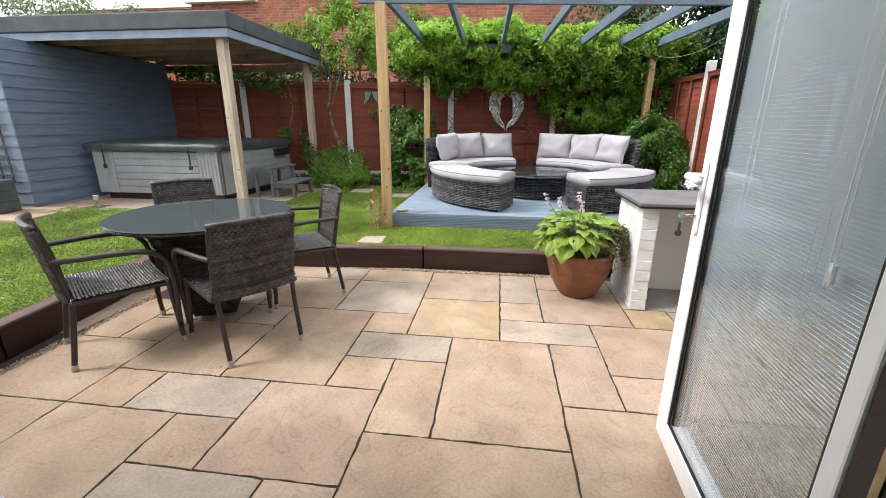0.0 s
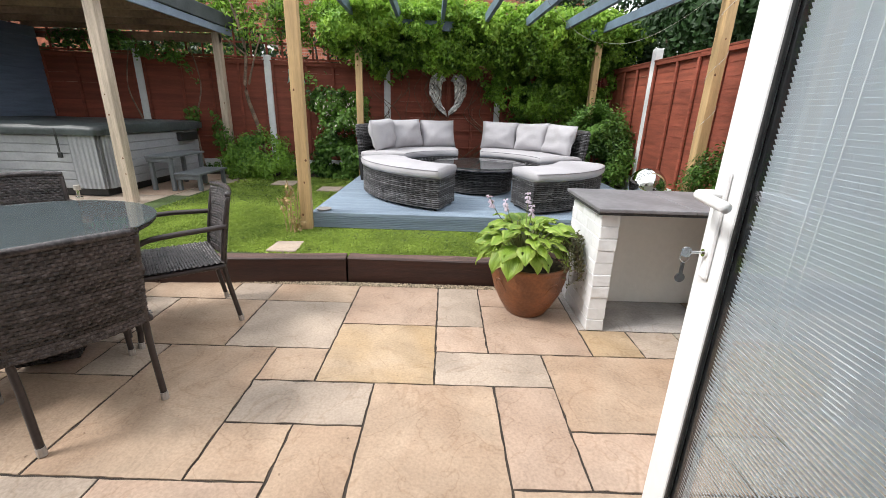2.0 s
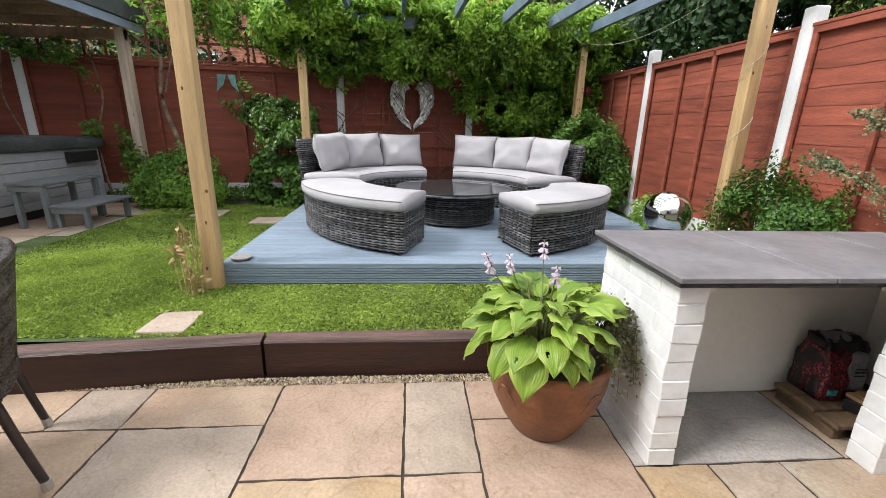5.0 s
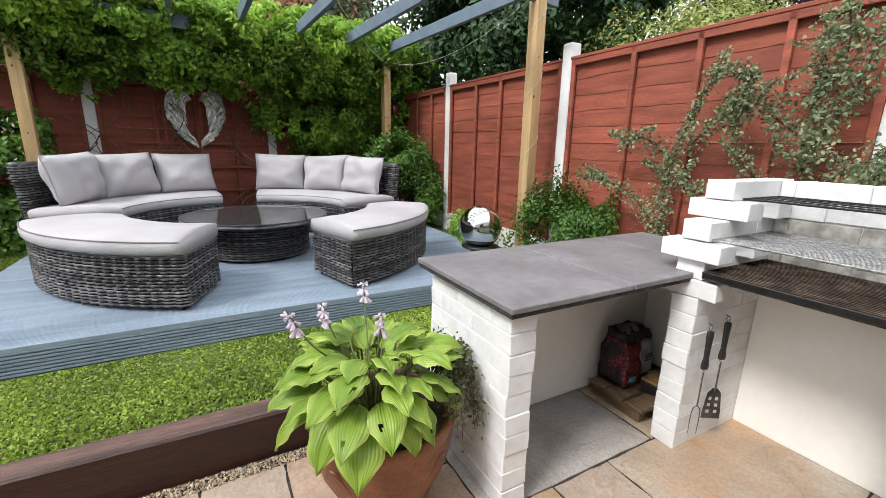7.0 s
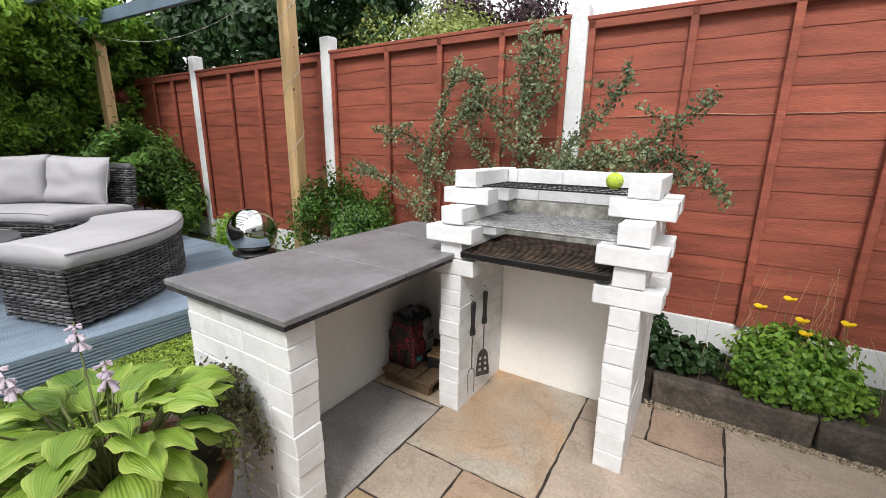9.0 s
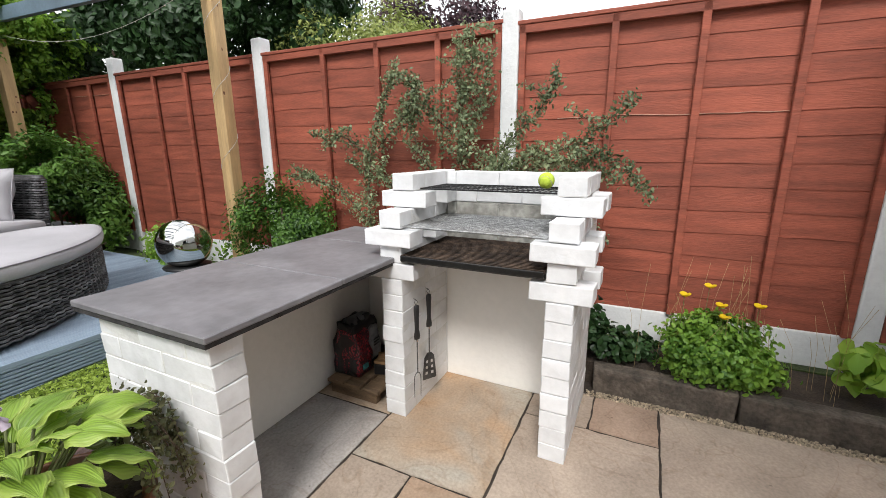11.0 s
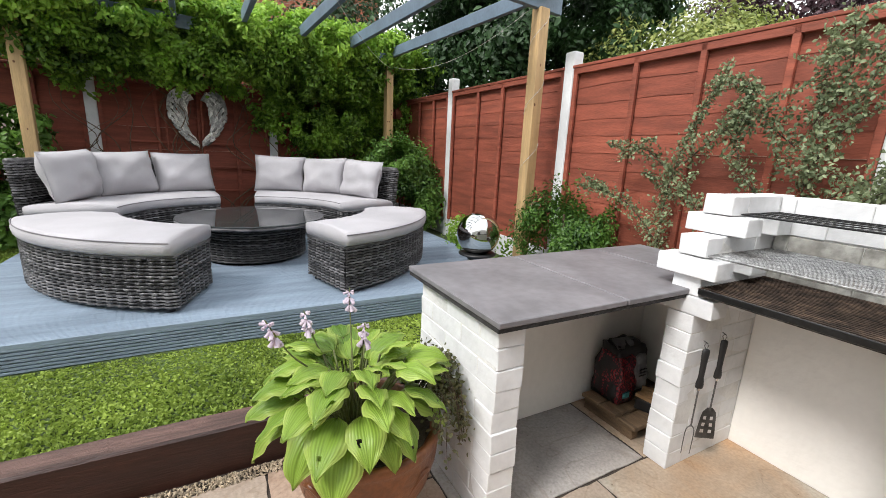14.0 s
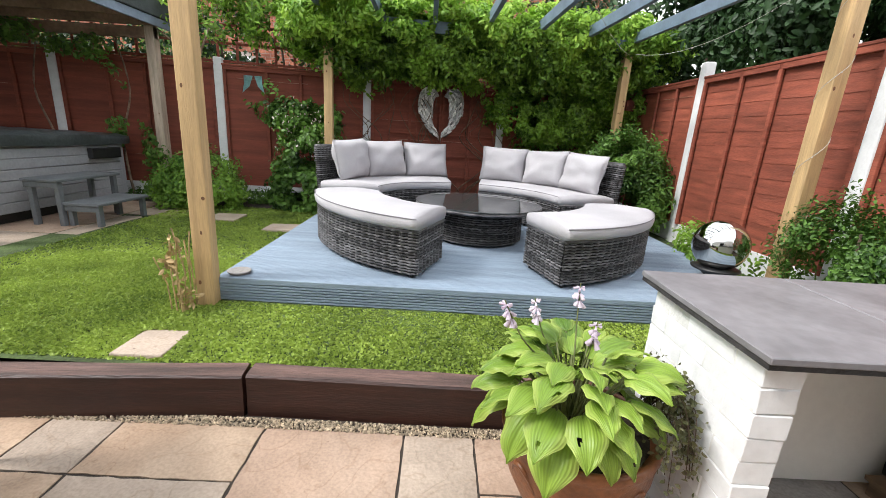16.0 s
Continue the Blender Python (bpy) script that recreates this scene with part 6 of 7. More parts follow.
# ---- raised bed by the fence ----
BX = 2.98
y = 2.93
for ln in (0.62, 0.56, 0.6, 0.55, 0.6):
    bm = bm_new()
    box(bm, (BX, y - ln + 0.008, -0.015), (BX + 0.085, y, 0.132), bevel=0.012, rough=0.007)
    single("edging_stone", bm, M["stone"], "rough dark grey edging stone of the flower bed", "edging stone", "edging stones of the bed", kind="structure")
    y -= ln
single("bed_soil", box(bm_new(), (BX + 0.086, -0.3, -0.1), (3.47, 3.0, 0.112)), M["soil"], "dark soil of the flower bed", "soil", kind="structure")
single("bed_soil", box(bm_new(), (2.945, 3.0, -0.1), (3.43, 9.0, 0.20)), M["soil"], "dark soil along the fence", "soil", kind="structure")
bm = bm_new()
box(bm, (-7.2, 7.78, 0.0), (3.3, 9.05, 0.225))
single("bed_soil", bm, M["soil"], "dark soil border along the back fence", "soil", kind="structure")

poppy = plant("welsh_poppy", [(3.18, 2.46, 0.22, 0.17, 0.22, 0.14), (3.14, 2.28, 0.20, 0.14, 0.14, 0.10), (3.08, 2.42, 0.24, 0.12, 0.24, 0.13), (3.2, 2.4, 0.33, 0.1, 0.2, 0.1)], 7500, 0.027, M["leaf_mid"],
              "leafy green poppy clump with yellow flowers in the bed", "flowers", narrow=0.62, gap=0.45, floor_z=0.13)
loc = np.array(poppy.location)
for fx, fy, fz in ((3.15, 2.56, 0.508), (3.15, 2.465, 0.563), (3.15, 2.41, 0.476), (3.15, 2.39, 0.42), (3.15, 2.266, 0.494)):
    stx = smooth_line([(3.2 - loc[0], fy - 0.02 - loc[1], 0.1), (3.18 - loc[0], fy - loc[1], 0.2), (fx - loc[0], fy - loc[1], fz - loc[2])], 5)
    sk = part("flower_stem", tube(bm_new(), stx, 0.0015, 5), M["stalk"], poppy)
    fb = bm_new()
    for q in range(4):
        a = q * math.pi / 2 + 0.3
        c = Vector((fx - loc[0] + 0.012 * math.cos(a), fy - loc[1] + 0.012 * math.sin(a), fz - loc[2] + 0.004))
        bmesh.ops.create_circle(fb, cap_ends=True, segments=9, radius=0.018, matrix=Matrix.Translation(c) @ Euler((0.5 * math.sin(a), -0.5 * math.cos(a), 0)).to_matrix().to_4x4())
    part("bloom", fb, M["yellow"], sk)
bm = bm_new()
for k in range(40):
    x, y = 3.2 + rng.uniform(-0.15, 0.2), rng.uniform(1.9, 2.8)
    h = rng.uniform(0.25, 0.55)
    dx, dy = rng.uniform(-0.08, 0.08, 2)
    tube(bm, [(x - loc[0], y - loc[1], -0.06), (x + dx * 0.3 - loc[0], y + dy * 0.3 - loc[1], h * 0.6), (x + dx - loc[0], y + dy - loc[1], h)], 0.0008, 3)
part("seed_stalk", bm, M["cane"], poppy, kind="stuff")
plant("ivy", [(3.14, 2.88, 0.20, 0.11, 0.13, 0.11), (3.2, 2.76, 0.18, 0.11, 0.12, 0.07), (3.25, 2.95, 0.28, 0.08, 0.08, 0.12)], 3000, 0.034, M["leaf_dark"], "dark green ivy at the foot of the fence", "ivy", narrow=0.9, gap=0.3, floor_z=0.14)
plant("foxglove", [(3.16, 1.86, 0.28, 0.10, 0.09, 0.10)], 900, 0.09, M["leaf_bright"], "large soft green leaves of a young plant in the bed", "plant", narrow=0.6, gap=0.2, floor_z=0.13)


# ---- shrub against the fence ----
def spray(root, start, pts, density, size, mat, spread=0.05, r=0.006):
    """A leafy branch along a line, in the root's frame."""
    inv_ = np.array(root.location)
    ln = smooth_line([start] + pts, 8)
    b = tube(bm_new(), [Vector(np.array(p) - inv_) for p in ln], r, 5, taper=0.3)
    part("branch", b, M["bark"], root)
    out = []
    for i in range(len(ln) - 1):
        n = int(density * (ln[i + 1] - ln[i]).length)
        t = rng.uniform(0, 1, (n, 1))
        base = np.array(ln[i]) * (1 - t) + np.array(ln[i + 1]) * t
        f = 1 - 0.55 * i / len(ln)
        out.append(base + rng.normal(size=(n, 3)) * spread * f * np.array((0.7, 1, 1)))
    return np.concatenate(out) - inv_


cot = thing("cotoneaster", (3.3, 3.8, 0.2), "straggling grey green small-leaved shrub trained on the red fence", "shrub")
acc = []
for start, pts in (((3.3, 4.45, 0.25), [(3.28, 4.46, 0.75), (3.25, 4.4, 1.2), (3.25, 4.2, 1.72)]), ((3.28, 4.45, 0.7), [(3.22, 4.7, 0.95), (3.12, 5.0, 1.03)]),
                   ((3.3, 4.42, 1.1), [(3.25, 4.62, 1.28), (3.2, 4.75, 1.22)]), ((3.28, 4.38, 1.2), [(3.2, 4.1, 1.4), (3.2, 4.0, 1.38)]),
                   ((3.3, 3.8, 0.25), [(3.3, 3.8, 0.8), (3.28, 3.78, 1.3), (3.26, 3.8, 1.82)]), ((3.28, 3.8, 0.9), [(3.2, 4.0, 1.15), (3.2, 4.08, 1.4), (3.2, 4.02, 1.6)]),
                   ((3.28, 3.78, 1.2), [(3.25, 3.65, 1.45), (3.25, 3.6, 1.72)]), ((3.28, 3.78, 1.0), [(3.2, 3.5, 1.2), (3.15, 3.3, 1.38), (3.1, 3.2, 1.52)]),
                   ((3.28, 3.75, 0.9), [(3.2, 3.45, 1.1), (3.12, 3.1, 1.22), (3.05, 2.85, 1.42)]), ((3.28, 3.7, 0.9), [(3.18, 3.3, 1.1), (3.08, 2.95, 1.15), (3.0, 2.75, 0.98)]),
                   ((3.28, 3.6, 0.8), [(3.2, 3.3, 1.0), (3.1, 3.05, 1.08), (3.0, 2.9, 1.06)]), ((3.28, 3.4, 0.5), [(3.2, 3.1, 0.8), (3.12, 2.95, 0.75)]),
                   ((3.3, 3.82, 0.6), [(3.15, 4.1, 0.9), (3.1, 4.3, 1.1)]), ((3.28, 3.7, 0.8), [(3.15, 3.55, 1.05), (3.05, 3.4, 1.16)]),
                   ((3.28, 3.85, 1.3), [(3.22, 4.0, 1.45), (3.2, 4.1, 1.62)]), ((3.28, 3.8, 1.4), [(3.25, 3.7, 1.6), (3.2, 3.72, 1.85)])):
    acc.append(spray(cot, start, pts, 900, 0.02, M["leaf_grey"], 0.036, 0.005))
    ln_ = smooth_line([start] + pts, 3)
    for q in range(4):
        a_ = ln_[2 + int(rng.uniform(0, len(ln_) - 3))]
        side_ = rng.uniform(-1, 1)
        acc.append(spray(cot, tuple(a_), [tuple(a_ + Vector((-0.03, side_ * 0.09, 0.05))), tuple(a_ + Vector((-0.05, side_ * 0.2, 0.04 + rng.uniform(-0.06, 0.08))))], 420, 0.02, M["leaf_grey"], 0.018, 0.0022))
c_, _ = cloud([(3.2, 3.75, 1.0, 0.12, 0.3, 0.2), (3.2, 3.35, 1.08, 0.12, 0.25, 0.14), (3.22, 4.4, 0.75, 0.12, 0.22, 0.3), (3.2, 3.8, 1.35, 0.1, 0.14, 0.25)], 2300, gap=0.5, freq=6)
acc.append(c_ - np.array(cot.location))
leaves("foliage", np.concatenate(acc), 0.0195, M["leaf_grey"], cot, narrow=0.62, up=0.4)
plant("shrub", [(3.12, 5.2, 0.64, 0.26, 0.36, 0.36), (3.15, 4.98, 0.72, 0.2, 0.26, 0.3)], 6800, 0.029, M["leaf_shrub"], "dense dark green shrub between the fence and the worktop", "shrub",
      stems=[([(3.1, 5.1, 0.18), (3.12, 5.1, 0.5), (3.1, 5.1, 0.8)], 0.015)], floor_z=0.2)
plant("shrub", [(2.95, 6.05, 0.36, 0.2, 0.35, 0.17), (3.1, 6.5, 0.4, 0.18, 0.3, 0.18), (3.02, 5.75, 0.35, 0.12, 0.15, 0.2)], 1500, 0.04, M["leaf_mid"], "low bright green plants between deck and fence", "plant", floor_z=0.2, gap=0.45)
plant("shrub", [(2.95, 7.75, 0.85, 0.42, 0.36, 0.5), (2.75, 7.6, 1.05, 0.32, 0.28, 0.3), (3.1, 7.55, 0.6, 0.25, 0.3, 0.36)], 3600, 0.052, M["leaf_shrub"], "full green shrub in the fence corner behind the sofa", "shrub",
      stems=[([(2.9, 7.8, 0.18), (2.9, 7.8, 0.7), (2.8, 7.7, 1.1)], 0.02), ([(2.95, 7.7, 0.18), (3.1, 7.6, 0.6)], 0.012)], narrow=0.4, floor_z=0.2)
plant("shrub", [(-2.02, 7.72, 0.46, 0.45, 0.36, 0.38), (-2.2, 7.6, 0.4, 0.3, 0.25, 0.28), (-1.75, 7.62, 0.38, 0.28, 0.25, 0.26)], 5600, 0.035, M["leaf_mid"], "rounded green shrub at the foot of the back fence", "shrub", floor_z=0.2, narrow=0.6)
plant("shrub", [(-0.85, 7.85, 0.5, 0.40, 0.3, 0.36), (-0.78, 7.9, 0.9, 0.36, 0.24, 0.34), (-1.0, 8.05, 1.3, 0.34, 0.16, 0.18), (-0.7, 8.05, 1.25, 0.25, 0.16, 0.2)], 3000, 0.062, M["leaf_shrub"], "tall leafy green shrub with faded blooms beside the deck", "shrub",
      stems=[([(-0.85, 7.9, 0.18), (-0.8, 7.95, 0.8), (-0.9, 8.0, 1.4)], 0.015)], floor_z=0.2, narrow=0.6)
q_, _ = cloud([(-0.8, 7.78, 1.1, 0.36, 0.2, 0.35)], 230, gap=0.3)
tagged(leaves("blossom", q_, 0.03, M["white_petal"]), "small faded cream blossom on the shrub", "blossom")
for x, y, w_ in ((-1.45, 8.05, 0.25), (-2.85, 7.85, 0.3), (-0.35, 8.05, 0.2), (0.4, 8.3, 0.3), (1.9, 8.4, 0.3)):
    plant("low_plant", [(x, y, 0.29, w_, 0.12, 0.10)], 2200, 0.04, M["leaf_shrub"], "low green border plants under the back fence", "plant", floor_z=0.2, group="low border plants")

# ---- climbers over the pergola and back fence ----
clim = thing("climber", (1.2, 8.2, 0.2), "dense green climber covering the back fence top and pergola", "climbing plant")


def back_y(x):
    return 8.59 + 0.155 * x


bl = []
for k in range(26):
    x = -0.75 + 4.1 * k / 25
    bl.append((x, back_y(x) - 0.55 + rng.uniform(-0.12, 0.12), 2.2 + rng.uniform(-0.1, 0.12), 0.36, 0.45, 0.36))
for k in range(28):
    x = 1.5 + 1.75 * rng.uniform()
    bl.append((x, back_y(x) - 0.35 + rng.uniform(-0.1, 0.1), 1.35 + 0.75 * rng.uniform(), 0.26, 0.22, 0.3))
bl += [(-0.2, back_y(-0.2) - 0.3, 1.85, 0.3, 0.15, 0.25), (0.35, back_y(0.3) - 0.3, 1.95, 0.3, 0.15, 0.16), (1.1, back_y(1.1) - 0.3, 1.9, 0.25, 0.15, 0.2), (2.0, back_y(2.0) - 0.25, 1.1, 0.3, 0.15, 0.25), (2.6, back_y(2.6) - 0.3, 1.0, 0.3, 0.2, 0.3)]
p_, n__ = cloud(bl, 3100, shell=0.5, gap=0.40, freq=5.0)
leaves("foliage", p_ - np.array(clim.location), 0.052, M["leaf_climber"], clim, narrow=0.52, outward=n__ * 0.7, up=0.42)
bl = [(-0.55 + 0.42 * k + rng.uniform(-0.1, 0.1), back_y(-0.5 + 0.4 * k) - 0.65 + rng.uniform(-0.15, 0.1), 2.46 + rng.uniform(-0.08, 0.1), 0.32, 0.36, 0.18) for k in range(9)]
bl += [(-0.6 + 0.45 * k, back_y(-0.6 + 0.45 * k) - 0.98 + rng.uniform(-0.1, 0.1), 2.30 + rng.uniform(-0.06, 0.08), 0.30, 0.22, 0.2) for k in range(9)]
bl += [(-0.7 + 0.36 * k, back_y(-0.7 + 0.36 * k) - 0.85 + rng.uniform(-0.15, 0.1), 2.52 + rng.uniform(-0.06, 0.1), 0.24, 0.26, 0.13) for k in range(11)]
bl += [(-0.45, 7.55, 2.32, 0.25, 0.3, 0.25), (-0.35, 7.3, 2.42, 0.2, 0.3, 0.14)]
p_, n__ = cloud(bl, 2900, shell=0.4, gap=0.42, freq=5)
leaves("young_foliage", p_ - np.array(clim.location), 0.056, M["leaf_bright"], clim, narrow=0.45, outward=n__, up=0.35)
lc = np.array(clim.location)
for k in range(26):
    x = -0.6 + 3.7 * rng.uniform()
    yy = back_y(x) - 0.10
    ln = [(x, yy, 0.2)]
    for j in range(5):
        ln.append((x + rng.uniform(-0.3, 0.3), yy + rng.uniform(-0.03, 0.01), 0.45 + 0.36 * j))
    part("stem", tube(bm_new(), [Vector(np.array(q) - lc) for q in smooth_line(ln, 5)], rng.uniform(0.004, 0.012), 5, taper=0.4), M["twig"], clim)

tree = thing("tree", (-2.05, 8.05, 0.2), "slender tree with airy grey green foliage by the tub canopy", "tree")
tl = np.array(tree.location)
bm = bm_new()
for ln, r in (([(-2.05, 8.05, 0.15), (-2.1, 8.05, 0.8), (-2.25, 8.05, 1.4), (-2.2, 8.05, 2.0), (-2.35, 8.0, 2.7)], 0.036), ([(-2.2, 8.05, 1.5), (-2.0, 8.0, 2.0), (-1.7, 8.0, 2.6)], 0.016),
              ([(-2.95, 7.95, 0.2), (-3.0, 7.95, 0.9), (-2.85, 7.95, 1.5), (-3.0, 7.95, 2.2)], 0.016), ([(-3.5, 7.8, 0.2), (-3.65, 7.8, 0.9), (-3.8, 7.8, 1.4), (-3.7, 7.8, 1.9)], 0.016),
              ([(-2.2, 8.05, 1.9), (-2.7, 8.0, 2.3), (-3.1, 8.1, 2.6)], 0.012)):
    tube(bm, [Vector(np.array(q) - tl) for q in smooth_line(ln, 6)], r, 7, taper=0.4)
part("trunk", bm, M["trunk_pale"], tree, smooth=True)
p_, n__ = cloud([(-2.2, 8.2, 2.65, 0.55, 0.4, 0.42), (-1.5, 8.15, 2.5, 0.5, 0.4, 0.4), (-2.9, 8.4, 2.6, 0.5, 0.35, 0.35), (-1.0, 8.2, 2.35, 0.4, 0.35, 0.35), (-1.9, 8.2, 3.0, 0.5, 0.4, 0.3),
                 (-1.7, 8.0, 2.2, 0.6, 0.3, 0.2), (-0.8, 8.1, 2.7, 0.3, 0.3, 0.3)], 950, shell=0.3, gap=0.45, freq=3.4)
leaves("crown", p_ - tl, 0.07, M["leaf_climber"], tree, narrow=0.35, outward=n__)
p_, n__ = cloud([(-3.0, 7.85, 1.3, 0.16, 0.08, 0.5), (-3.3, 7.85, 1.9, 0.4, 0.1, 0.16), (-2.6, 7.9, 0.9, 0.14, 0.1, 0.4), (-1.3, 8.2, 1.45, 0.3, 0.1, 0.25), (-4.2, 7.8, 2.0, 0.6, 0.12, 0.14)], 1100, gap=0.45)
cl2 = thing("climber", (-3.0, 7.9, 0.2), "thin dark climber on the back fence behind the tub", "climbing plant")
leaves("foliage", p_ - np.array(cl2.location), 0.055, M["leaf_shrub"], cl2, narrow=0.5, outward=n__)


def far_tree(place, blobs, density, size, mat, label, trunk_r=0.12, narrow=0.5, gap=0.42):
    density, size = density * 2.0, size * 0.68
    t_ = thing("tree", (*place, -0.3), label, "tree")
    tl_ = np.array(t_.location)
    b_ = bm_new()
    top_ = max(z for _, _, z, *_ in blobs)
    tube(b_, [Vector(q) for q in smooth_line([(0, 0, 0), (0.05, 0, top_ * 0.4), (0, 0.05, top_ * 0.9)], 5)], trunk_r, 8, taper=0.4)
    for x, y, z, *_ in blobs[:6]:
        tube(b_, smooth_line([(0.02, 0.02, top_ * 0.35), ((x - place[0]) * 0.5, (y - place[1]) * 0.5, (z + top_ * 0.35) / 2), (x - place[0], y - place[1], z)], 5), trunk_r * 0.4, 6, taper=0.3)
    part("trunk", b_, M["bark"], t_, smooth=True)
    p2, n2 = cloud(blobs, density, shell=0.35, gap=gap, freq=1.6)
    leaves("crown", p2 - tl_, size, mat, t_, narrow=narrow, outward=n2)
    return t_


far_tree((4.6, 8.3), [(4.3, 7.6, 2.6, 0.8, 0.9, 0.8), (4.0, 8.6, 2.7, 0.8, 0.7, 0.9), (5.0, 7.0, 2.5, 0.9, 0.7, 0.8), (4.7, 8.0, 3.6, 1.2, 1.2, 0.9), (3.7, 9.6, 2.6, 0.9, 0.6, 0.9), (4.9, 9.4, 3.2, 1.2, 1, 1.1), (5.8, 7.6, 3.1, 1.1, 1.0, 1.1), (3.9, 7.9, 3.6, 0.6, 0.7, 0.6), (5.5, 6.6, 3.0, 0.5, 0.4, 0.5)],
         330, 0.13, M["leaf_dark"], "dark broad-leaved tree overhanging the red fence corner", narrow=0.5, gap=0.36)
far_tree((5.4, 5.6), [(5.2, 6.5, 2.3, 0.6, 0.5, 0.55), (5.3, 5.8, 2.2, 0.6, 0.6, 0.5), (5.4, 5.2, 2.1, 0.6, 0.4, 0.42), (5.9, 6.0, 2.5, 0.7, 0.7, 0.5)], 800, 0.07, M["leaf_varieg"], "yellow green variegated hedge beyond the red fence", 0.06)
far_tree((7.6, 5.6), [(7.4, 5.6, 3.0, 0.8, 0.7, 0.7), (7.6, 6.5, 3.2, 0.9, 0.7, 0.9), (7.4, 4.95, 2.6, 0.6, 0.45, 0.5)], 420, 0.10, M["leaf_purple"], "dark purple-leaved tree beyond the neighbouring hedge")
far_tree((-12.5, 12.5), [(-12.5, 12.5, 4.7, 1.4, 1.0, 1.1), (-14.5, 12.5, 4.6, 1.6, 1.0, 1.2), (-10.9, 12.3, 4.2, 0.6, 0.6, 0.5), (-8.9, 11.8, 3.9, 0.4, 0.4, 0.3)], 130, 0.12, M["leaf_grey"], "airy grey green tree beyond the shed roof", gap=0.52)
far_tree((2.4, 11.0), [(2.6, 10.8, 2.8, 1.0, 0.7, 0.8), (3.4, 11.2, 3.4, 1.0, 0.8, 1.0), (1.2, 10.6, 2.4, 0.8, 0.5, 0.4)], 260, 0.11, M["leaf_dark"], "green tree in the garden behind the back fence")
far_tree((-3.6, 10.3), [(-3.6, 10.3, 2.3, 0.9, 0.5, 0.5), (-5.4, 10.2, 2.2, 0.9, 0.5, 0.5), (-1.2, 10.4, 2.7, 0.6, 0.5, 0.45)], 300, 0.09, M["leaf_shrub"], "garden shrubs behind the back fence", 0.05)


# ---- houses beyond ----
def brick_house(x0, x1, y, z1, label, rows_to=None, windows=()):
    root = thing("house", ((x0 + x1) / 2, y, 0), label, "house")
    iv = root.matrix_basis.inverted()
    part("wall", box(bm_new(), (x0, y, 0), (x1, y + 6, z1), iv), M["house_mortar"], root)
    vs, fs = [], []
    zb = 1.6
    r = 0
    while zb < z1 - 0.07:
        x = x0 - (0.11 if r % 2 else 0)
        while x < x1:
            a, b = max(x, x0), min(x + 0.215, x1)
            if not any(wx0 - 0.05 < (a + b) / 2 < wx1 + 0.05 and wz0 - 0.05 < zb < wz1 + 0.05 for wx0, wx1, wz0, wz1 in windows):
                k = len(vs)
                vs += [(a - root.location.x, -0.008, zb), (b - root.location.x, -0.008, zb), (b - root.location.x, -0.008, zb + 0.065), (a - root.location.x, -0.008, zb + 0.065)]
                fs.append((k, k + 1, k + 2, k + 3))
            x += 0.225
        zb += 0.075
        r += 1
    tagged(raw("brickwork", vs, fs, M["brick"], root), kind="stuff")
    for wx0, wx1, wz0, wz1 in windows:
        wdw = part("window", box(bm_new(), (wx0, y - 0.03, wz0), (wx1, y - 0.009, wz1), iv, bevel=0.01), M["upvc"], root)
        for a, b in ((wx0 + 0.06, (wx0 + wx1) / 2 - 0.03), ((wx0 + wx1) / 2 + 0.03, wx1 - 0.06)):
            part("pane", box(bm_new(), (a, y - 0.034, wz0 + 0.06), (b, y - 0.031, wz1 - 0.06), iv), M["table_glass"], wdw)
    bm = bm_new()
    o = root.location
    ridge = z1 + 2.2
    pr = [(x0 - 0.25 - o.x, -0.35, z1 - 0.05), (x1 + 0.25 - o.x, -0.35, z1 - 0.05), (x1 + 0.25 - o.x, 3, ridge), (x0 - 0.25 - o.x, 3, ridge), (x0 - 0.25 - o.x, 6.3, z1 - 0.05), (x1 + 0.25 - o.x, 6.3, z1 - 0.05)]
    v = [bm.verts.new(q) for q in pr]
    bm.faces.new((v[0], v[1], v[2], v[3]))
    bm.faces.new((v[3], v[2], v[5], v[4]))
    bm.faces.new((v[0], v[3], v[4]))
    bm.faces.new((v[1], v[5], v[2]))
    part("roof", bm, M["roof_tile"], root)
    part("gutter", box(bm_new(), (x0 - 0.25, y - 0.45, z1 - 0.13), (x1 + 0.25, y - 0.36, z1 - 0.02), iv, bevel=0.01), M["upvc"], root)
    part("fascia", box(bm_new(), (x0 - 0.2, y - 0.355, z1 - 0.25), (x1 + 0.2, y - 0.32, z1 - 0.06), iv), M["upvc"], root)
    return root


hedge = plant("hedge", [(-5.2 + 0.75 * k, back_y(-5.2 + 0.75 * k) + 0.55, 2.0 + 0.25 * math.sin(k * 2.3), 0.55, 0.3, 0.55) for k in range(10)], 420, 0.075, M["leaf_dark"],
              "dark leafy hedge growing behind the lattice top of the back fence", "hedge", gap=0.5, narrow=0.5,
              stems=[([(-5.2 + 0.75 * k, back_y(-5.2 + 0.75 * k) + 0.55, 0.0), (-5.1 + 0.75 * k, back_y(-5.2 + 0.75 * k) + 0.5, 1.2), (-5.2 + 0.75 * k, back_y(-5.2 + 0.75 * k) + 0.55, 2.2)], 0.03) for k in range(10)], floor_z=0.0)
far_house = brick_house(-8.5, 4.6, 13.6, 6.2, "two-storey red brick house behind the back fence", windows=((-4.5, -3.9, 2.0, 2.7), (1.4, 2.6, 4.7, 5.8), (-1.5, -0.9, 2.5, 3.1)))
